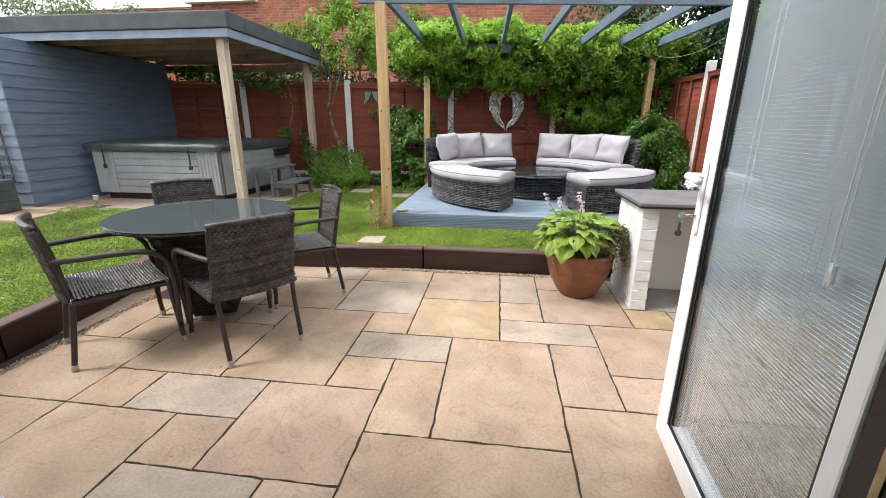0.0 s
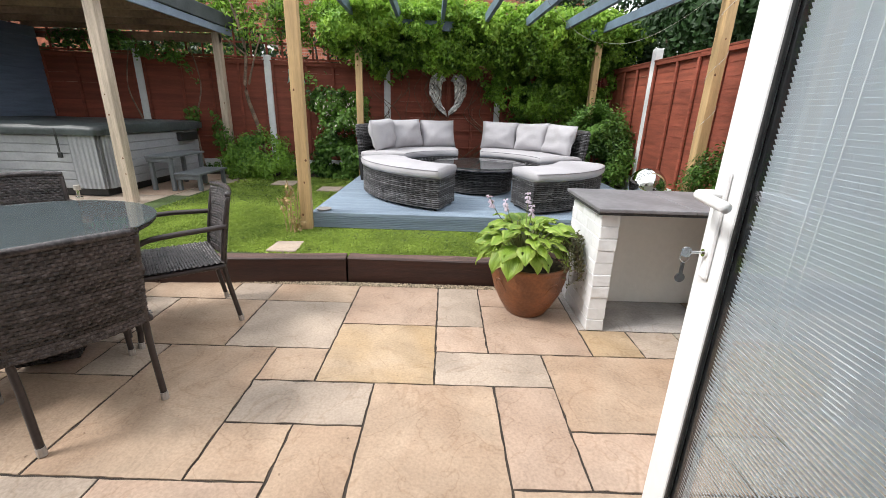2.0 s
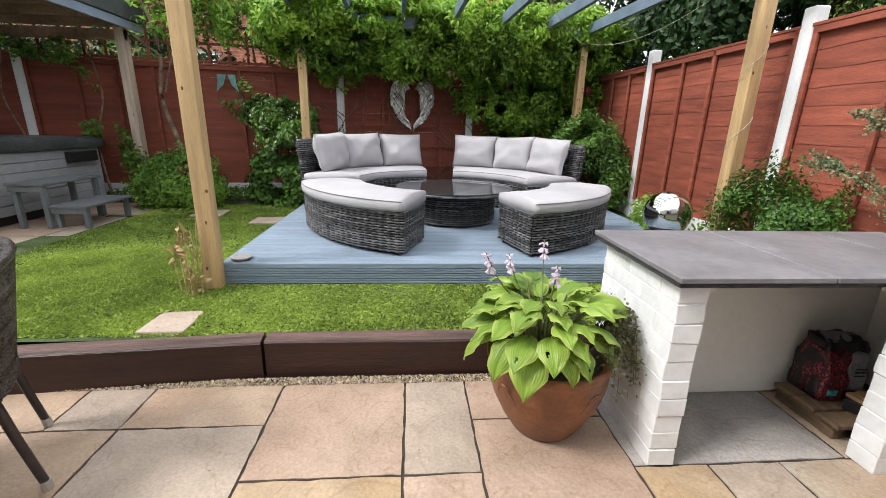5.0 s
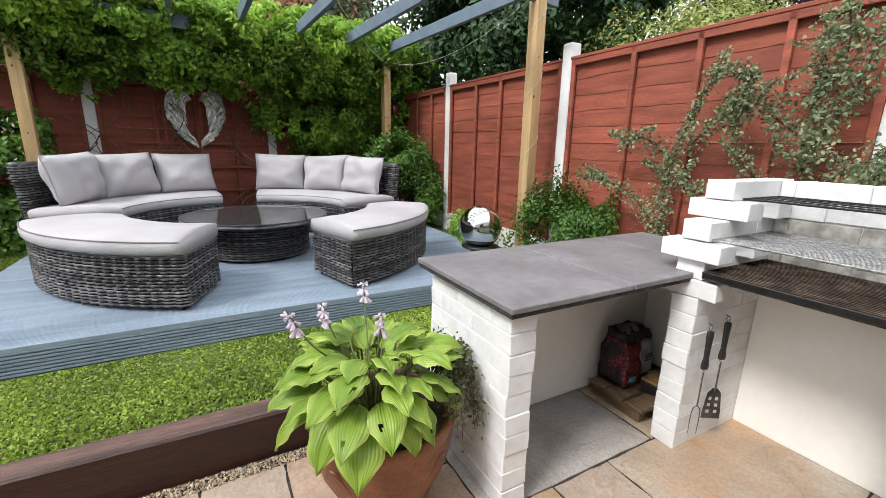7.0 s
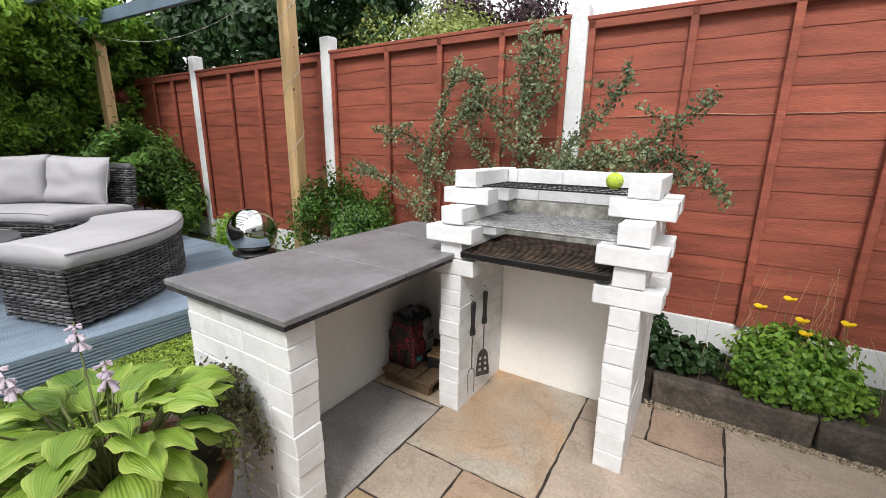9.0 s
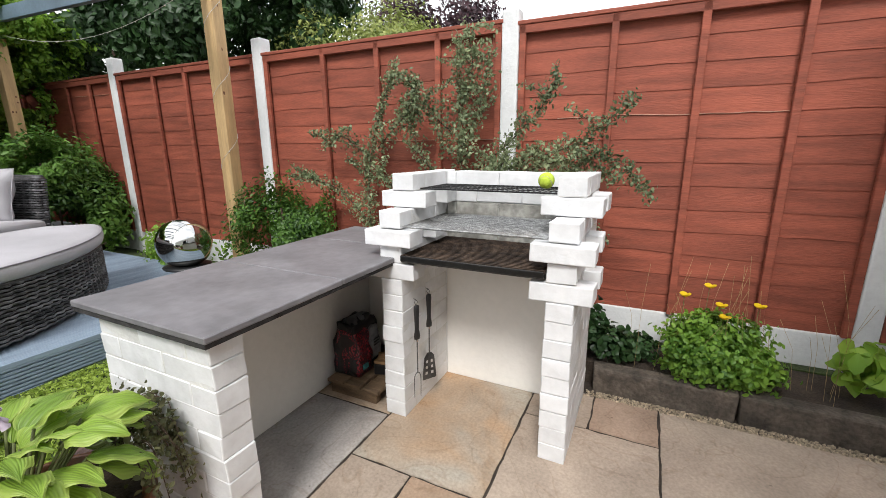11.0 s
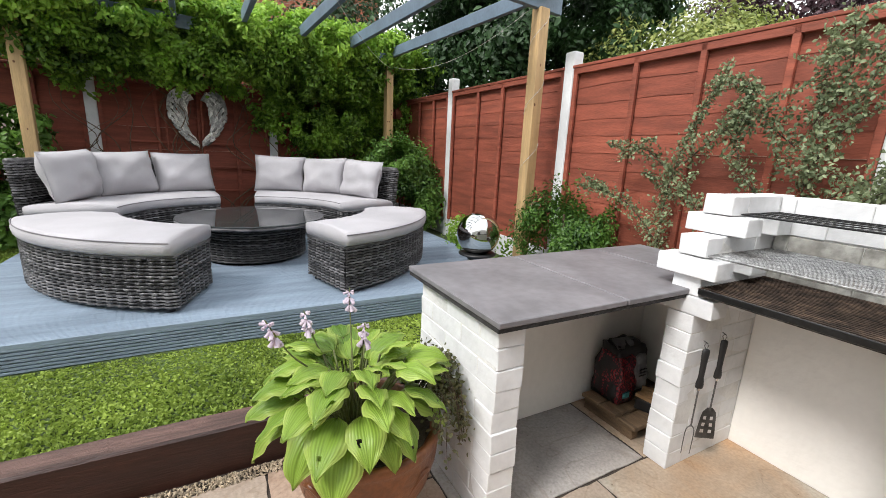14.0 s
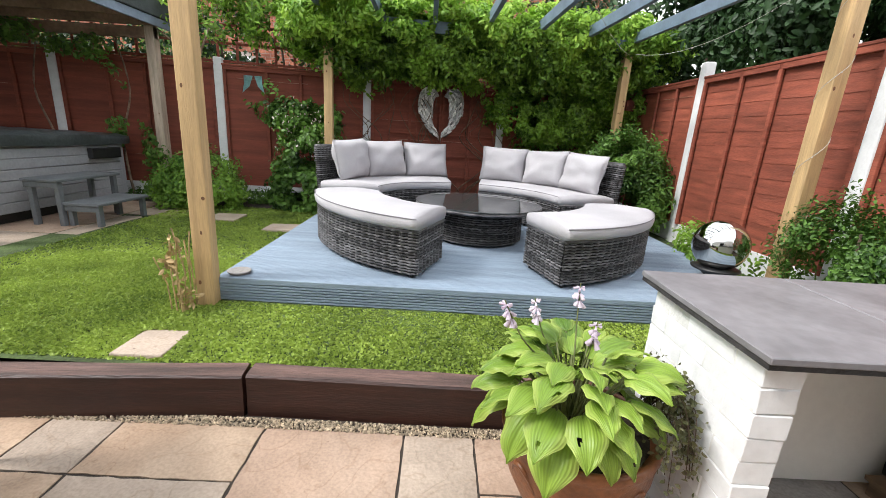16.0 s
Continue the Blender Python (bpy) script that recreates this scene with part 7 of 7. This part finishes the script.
part("lean_to_eaves", box(bm_new(), (-8.6, 13.35, 4.52), (-6.4, 13.585, 4.60), far_house.matrix_basis.inverted()), M["upvc"], far_house)
low = thing("house", (-9.5, 15, 0), "low brick house with a brown tiled roof and white eaves", "house")
lv = low.matrix_basis.inverted()
part("wall", box(bm_new(), (-17, 15, 0), (-7.2, 20, 4.2), lv), M["brick"], low)
bm = bm_new()
for r in range(11):
    for c in range(34):
        x = -17.2 + c * 0.3
        y0, z0 = 14.6 + r * 0.24, 4.2 + r * 0.11
        box(bm, (x, y0, z0 + 0.02), (x + 0.29, y0 + 0.27, z0 + 0.05), lv)
part("roof", bm, M["roof_tile"], low)
part("fascia", box(bm_new(), (-17.2, 14.55, 4.03), (-7.0, 14.6, 4.21), lv), M["upvc"], low)

# ---- ornaments and small things ----
wings = thing("wing_ornament", (0.72, back_y(0.72) - 0.13, 1.4), "distressed silver white angel wing wall ornament on the red fence", "wall ornament")
wings.matrix_basis = pose(0.72, back_y(0.72) - 0.13, 1.435, 0, 0, 8.8) @ Matrix.Diagonal((1.24, 1, 1.12, 1))
for s in (-1, 1):
    spine = smooth_line([(s * 0.058, 0, 0.195), (s * 0.085, 0, 0.25), (s * 0.15, -0.01, 0.275), (s * 0.205, 0, 0.225), (s * 0.228, 0, 0.11), (s * 0.215, 0, -0.02), (s * 0.145, 0, -0.15), (s * 0.055, 0, -0.225)], 6)
    wing = part("wing", tube(bm_new(), spine[:30], 0.034, 8, taper=0.35), M["wing"], wings, smooth=True)
    pl = bm_new()
    strip_ = [(pl.verts.new(q + Vector((0, 0.012, 0))), pl.verts.new(Vector((s * max(0.02, s * q.x - 0.06 * math.sin(math.pi * min(1, 0.2 + 0.8 * k / (len(spine) - 1)))), 0.012, q.z - 0.03)))) for k, q in enumerate(spine)]
    for (a, b), (c, d) in zip(strip_[14:], strip_[15:]):
        pl.faces.new((a, b, d, c))
    part("wing_base", pl, M["wing_back"], wing)
    for row_, (n, ln0, inw, t0) in enumerate(((14, 0.06, 0.012, 0.04), (14, 0.085, 0.04, 0.10), (14, 0.11, 0.075, 0.18), (13, 0.13, 0.11, 0.28))):
        for k in range(n):
            t = t0 + (0.96 - t0) * k / (n - 1)
            i = min(len(spine) - 2, int(t * (len(spine) - 1)))
            tan = (spine[i + 1] - spine[i]).normalized()
            nin = Vector((-s, 0, 0)) * 0.8 + Vector((0, 0, -0.35))
            a = spine[i] + Vector((-s * inw * (1.1 - 0.6 * t), -0.010 + 0.004 * row_, 0))
            d = (tan * (0.55 + 0.6 * t) + nin * (0.8 - 0.45 * t)).normalized()
            L_ = ln0 * (0.85 + 0.45 * t) * rng.uniform(0.75, 1.3)
            w0 = 0.015
            side = Vector((d.z, 0, -d.x))
            fb = bm_new()
            pts = [a + side * w0 * 0.6, a - side * w0 * 0.6, a + d * L_ * 0.6 - side * w0 * 0.85, a + d * L_ - side * 0.002, a + d * L_ + side * 0.002, a + d * L_ * 0.6 + side * w0]
            for q in pts:
                lim = 0.012 + 0.045 * min(1, max(0, (q.z + 0.1) / 0.25))
                q.x = s * max(lim, s * q.x)
            v = [fb.verts.new(q + Vector((0, -0.008 * (j in (2, 5)), 0))) for j, q in enumerate(pts)]
            c = fb.verts.new((pts[2] + pts[5]) / 2 + Vector((0, -0.018, 0)))
            for j in range(6):
                fb.faces.new((v[j], v[(j + 1) % 6], c))
            part("feather", fb, M["wing"], wing)
teal = thing("butterfly_ornament", (-1.57, 8.28, 1.66), "small teal painted wing ornament hanging on the fence", "wall ornament")
for s in (-1, 1):
    b = bm_new()
    v = [b.verts.new(q) for q in ((s * 0.008, 0, 0.08), (s * 0.11, -0.02, 0.08), (s * 0.11, -0.02, -0.01), (s * 0.135, -0.02, -0.12), (s * 0.05, -0.005, -0.04))]
    b.faces.new(v)
    bmesh.ops.solidify(b, geom=b.faces[:], thickness=0.004)
    part("wing", b, M["teal"], teal)
fence_trellis = trellis((0.05, back_y(0.05) - 0.07), (1.45, back_y(1.45) - 0.07), 0.62, 1.15, M["fence_shaded"], "red brown lattice trellis behind the wing ornament", 4, 4, 0.022)

for name_, x, z_, kind_ in (("barbecue_fork", 2.455, 0.53, "fork"), ("barbecue_spatula", 2.57, 0.545, "spatula")):
    u = thing(name_, (x, 3.643, z_), "long steel barbecue " + kind_ + " with black handle hanging on the brick wall", "barbecue tool", "barbecue tools", -32)
    hb = bm_new()
    lathe(hb, [(0.006, -0.165), (0.0125, -0.16), (0.0135, -0.145), (0.0095, -0.115), (0.0105, -0.06), (0.0125, -0.02), (0.0115, -0.004), (0.006, 0.0)], 12, Matrix.Translation((0, -0.012, 0)) @ Matrix.Diagonal((1.15, 0.6, 1, 1)))
    part("handle", hb, M["black"], u, smooth=True)
    part("ferrule", cyl(bm_new(), (0, -0.012, -0.172), (0, -0.012, -0.160), 0.007, seg=10), M["chrome"], u)
    part("hanging_loop", tube(bm_new(), [(0, -0.010, -0.004), (0.008, -0.008, 0.012), (0, -0.006, 0.024), (-0.008, -0.008, 0.012), (0, -0.010, -0.004)], 0.0015, 5), M["tool"], u)
    part("hook", cyl(bm_new(), (0, 0.012, 0.022), (0, -0.014, 0.022), 0.002, seg=6), M["tool"], u)
    if kind_ == "fork":
        part("shaft", tube(bm_new(), [(0, -0.012, -0.17), (0.001, -0.009, -0.33)], 0.0032, 6), M["tool"], u)
        for q in (-1, 1):
            part("prong", tube(bm_new(), smooth_line([(0.001, -0.009, -0.325), (q * 0.015, -0.009, -0.345), (q * 0.017, -0.008, -0.40), (q * 0.016, -0.007, -0.455)], 4), 0.0026, 5, taper=0.5), M["tool"], u)
    else:
        part("shaft", tube(bm_new(), [(0, -0.012, -0.17), (0, -0.010, -0.31)], 0.0036, 6), M["tool"], u)
        bb_ = bm_new()
        rows_ = [(-0.295, 0.010), (-0.315, 0.026), (-0.335, 0.0295), (-0.350, 0.031), (-0.365, 0.0325), (-0.380, 0.034), (-0.395, 0.0355), (-0.410, 0.037), (-0.435, 0.038)]
        cols_ = (-1, -0.62, -0.25, 0.25, 0.62, 1)
        gv = [[bb_.verts.new((w_ * c_, -0.009, z)) for c_ in cols_] for z, w_ in rows_]
        for i_ in range(len(rows_) - 1):
            for j_ in range(5):
                if i_ in (2, 4, 6) and j_ in (1, 3):
                    continue
                bb_.faces.new((gv[i_][j_], gv[i_][j_ + 1], gv[i_ + 1][j_ + 1], gv[i_ + 1][j_]))
        bmesh.ops.solidify(bb_, geom=bb_.faces[:], thickness=0.0016)
        part("blade", bb_, M["tool"], u)

pal = thing("wood_pallet", (2.62, 3.97, 0), "small weathered timber pallet under the worktop", "pallet")
for k in range(3):
    part("slat", box(bm_new(), (-0.23, -0.15 + 0.105 * k, 0.064), (0.205, -0.058 + 0.105 * k, 0.082), bevel=0.003, rough=0.002), M["pallet"], pal)
for x in (-0.21, -0.04, 0.14):
    part("bearer", box(bm_new(), (x, -0.125, 0.0), (x + 0.042, 0.15, 0.063), bevel=0.003), M["pallet"], pal)
bag = thing("charcoal_bag", (2.56, 4.06, 0.083), "red and black printed bag with a grey panel on the pallet", "bag")


def soft_box(sx, sy, sz, seed, amp=0.012, n=8):
    b = bm_new()
    bmesh.ops.create_cube(b, size=1.0)
    bmesh.ops.subdivide_edges(b, edges=b.edges[:], cuts=n, use_grid_fill=True)
    for v in b.verts:
        r = Vector(v.co)
        top = max(0, r.z)
        v.co = Vector((r.x * sx * (1 - 0.35 * top), r.y * sy * (1 - 0.5 * top), (r.z + 0.5) * sz))
        v.co += Vector((noise.noise(r * 4 + Vector((seed, 0, 0))), noise.noise(r * 4 + Vector((0, seed, 0))), noise.noise(r * 3 + Vector((0, 0, seed))))) * amp * (1 if r.z > -0.49 else 0)
    return b


part("body", soft_box(0.205, 0.14, 0.265, 3.0, 0.018), M["black"], bag, smooth=True)
part("red_panel", soft_box(0.11, 0.15, 0.225, 3.0, 0.012), M["bag_red"], bag, smooth=True).location = (-0.047, -0.012, 0.004)
part("grey_panel", soft_box(0.085, 0.14, 0.17, 5.0, 0.008), M["bag_grey"], bag, smooth=True).location = (0.05, -0.014, 0.05)
fl_ = bm_new()
fv = [[fl_.verts.new((0.16 * (a / 6 - 0.5) + 0.012 * noise.noise(Vector((a, b, 3))), -0.05 + 0.035 * b - 0.02 * noise.noise(Vector((a * 0.7, b, 8))), 0.245 + 0.03 * math.sin(b * 0.9) + 0.028 * noise.noise(Vector((a * 0.8, b * 0.9, 1))))) for a in range(7)] for b in range(4)]
for b in range(3):
    for a in range(6):
        fl_.faces.new((fv[b][a], fv[b][a + 1], fv[b + 1][a + 1], fv[b + 1][a]))
bmesh.ops.solidify(fl_, geom=fl_.faces[:], thickness=0.003)
part("open_flap", fl_, M["bag_grey"], bag, "crumpled grey flap", smooth=True)
part("teal_print", box(bm_new(), (-0.08, -0.098, 0.035), (-0.04, -0.092, 0.062)), M["bag_teal"], bag)
for k in range(3):
    part("print_bar", box(bm_new(), (0.028, -0.090, 0.12 + 0.016 * k), (0.075, -0.086, 0.124 + 0.016 * k)), M["black"], bag)
bx = thing("firelighter_box", (2.60, 3.92, 0.083), "open black and brown card box of firelighters on the pallet", "box")
bx.matrix_basis = pose(2.60, 3.91, 0.083, 0, 0, 20)
part("tray", box(bm_new(), (-0.07, -0.045, 0), (0.07, 0.045, 0.05), bevel=0.002), M["black"], bx)
for k in range(3):
    part("print_panel", box(bm_new(), (-0.062, -0.0475, 0.006 + 0.015 * k), (0.03 - 0.01 * k, -0.046, 0.014 + 0.015 * k)), M["white_petal"], bx)
part("lid_flap", box(bm_new(), (-0.07, -0.002, 0.0), (0.07, 0.0, 0.055), pose(0, -0.046, 0.05, 50, 0, 0)), M["white_petal"], bx)
for k in range(4):
    part("stick", box(bm_new(), (-0.06 + 0.03 * k, -0.035, 0.051), (-0.037 + 0.03 * k, 0.04, 0.066), pose(0, 0, 0, 0, 0, 8 * k - 12)), M["card"], bx)
dish = thing("dish", (-0.355, 5.14, DZ), "shallow pale stone dish on the deck corner", "dish")
part("bowl", lathe(bm_new(), [(0.0, 0.004), (0.04, 0.0), (0.055, 0.004), (0.065, 0.018), (0.061, 0.020), (0.046, 0.010), (0.0, 0.009)], 28), M["slab_dark"], dish, smooth=True)
sticks = thing("dry_plant", (-0.56, 4.93, 0.2), "dry yellowed canes and leaves tied beside the pergola post", "plant")
for k in range(9):
    bm = bm_new()
    x, y = rng.uniform(-0.07, 0.05), rng.uniform(-0.05, 0.05)
    h = rng.uniform(0.25, 0.48)
    tube(bm, [(x, y, -0.02), (x + rng.uniform(-0.02, 0.02), y, h * 0.5), (x + rng.uniform(-0.05, 0.03), y + rng.uniform(-0.03, 0.03), h)], 0.004, 5)
    part("cane", bm, M["cane"], sticks)
q_, _ = cloud([(0, 0, 0.2, 0.1, 0.06, 0.22)], 900, gap=0.4)
leaves("dry_leaves", q_, 0.04, M["cane"], sticks)
trail = thing("trailing_plant", (1.46, 4.0, 0.34), "dark small-leaved trailing plant spilling from the pot", "plant")
acc = []
for k in range(20):
    a = rng.uniform(-1.7, 0.9)
    ln = smooth_line([(1.42, 4.0, 0.34), (1.42 + 0.09 * math.cos(a), 4.0 + 0.09 * math.sin(a), 0.47 + rng.uniform(-0.04, 0.07)), (1.42 + 0.16 * math.cos(a), 4.0 + 0.16 * math.sin(a), 0.43 + rng.uniform(-0.06, 0.06)), (1.42 + 0.19 * math.cos(a), 4.0 + 0.19 * math.sin(a), 0.26 + rng.uniform(0, 0.15))], 5)
    ln = [Vector((min(q.x, 1.558), q.y, q.z)) for q in ln]
    part("stem", tube(bm_new(), [q - trail.location for q in ln], 0.0015, 4), M["bark"], trail)
    for q in ln[3:]:
        acc.append(np.array(q - trail.location) + rng.normal(size=(3, 3)) * 0.017)
acc = np.concatenate(acc)
acc[:, 0] = np.minimum(acc[:, 0], 0.098)
leaves("foliage", acc, 0.017, M["leaf_trail"], trail, narrow=0.7)

lights = thing("string_lights", (3.05, 5.5, 0.3), "pale wire string lights wound round the pergola post and sagging above", "string lights")
li = Vector(lights.location)
ln = []
for k in range(80):
    t = k / 79
    a = t * 2 * math.pi * 4.2
    ln.append(Vector((0.062 * math.cos(a) * 1.05, 0.062 * math.sin(a), 0.15 + 1.9 * t)))
part("wire", tube(bm_new(), ln, 0.0018, 4), M["light_wire"], lights)
A, B = Vector((3.0, 5.55, 2.27)), Vector((2.85, 8.05, 2.22))
sag = [A.lerp(B, t) + Vector((0, 0, -0.9 * t * (1 - t) * 0.8)) - li for t in [k / 30 for k in range(31)]]
part("wire", tube(bm_new(), sag, 0.002, 4), M["light_wire"], lights)
A, B = Vector((1.3, 5.3, 2.27)), Vector((2.85, 8.05, 2.2))
sag2 = [A.lerp(B, t) + Vector((0, 0, -0.9 * t * (1 - t) * 0.5)) - li for t in [k / 30 for k in range(31)]]
part("wire", tube(bm_new(), sag2, 0.002, 4), M["light_wire"], lights)
for q in sag[2::2] + sag2[2::3] + ln[3::4]:
    bb = bm_new()
    bmesh.ops.create_icosphere(bb, subdivisions=1, radius=0.0045, matrix=Matrix.Translation(q + Vector((0, 0, -0.004))))
    part("bulb", bb, M["white_petal"], lights)

# ---- lawn cover ----
def lawn_points(n, x0, x1, y0, y1, zf):
    p2 = np.stack([rng.uniform(x0, x1, n), rng.uniform(y0, y1, n), np.zeros(n)], 1)
    p2[:, 2] = [zf(x, y) for x, y in p2[:, :2].tolist()]
    return p2


def clear(p2):
    x, y = p2[:, 0], p2[:, 1]
    bad = (x > DX0 - 0.01) & (x < DX1 + 0.01) & (y > DY0 - 0.02)
    bad |= (x > 1.56) & (y < 4.36)
    for a in ((-0.63, 4.49, -0.40, 4.73), (-0.25, 6.0, 0.02, 6.28), (-0.9, 6.7, -0.62, 6.98), (-1.6, 7.0, -1.3, 7.3)):
        bad |= (x > a[0] + 0.01) & (x < a[2] - 0.01) & (y > a[1] + 0.01) & (y < a[3] - 0.01)
    bad |= (x < -2.15) & (y > 5.5)
    return p2[~bad]


near = clear(lawn_points(120000, -1.9, 2.95, 4.47, 5.8, lambda x, y: lawn_height(x, y) + 0.006))
leaves("clover", near, 0.017, M["leaf_lawn"], up=0.55, narrow=0.75, shaped=False)
mid = clear(lawn_points(60000, -3.2, -0.4, 4.5, 7.8, lambda x, y: lawn_height(x, y) + 0.006))
leaves("grass", mid, 0.028, M["leaf_lawn"], up=0.2, narrow=0.35, shaped=False)
side = lawn_points(42000, -4.6, -2.06, 2.0, 5.4, lambda x, y: 0.172 if y < 4.44 else lawn_height(x, y) + 0.006)
leaves("grass", side[side[:, 0] < -2.07 - 0.09 * np.maximum(0, side[:, 1] - 2.4)], 0.03, M["leaf_lawn"], up=0.2, narrow=0.3, shaped=False)
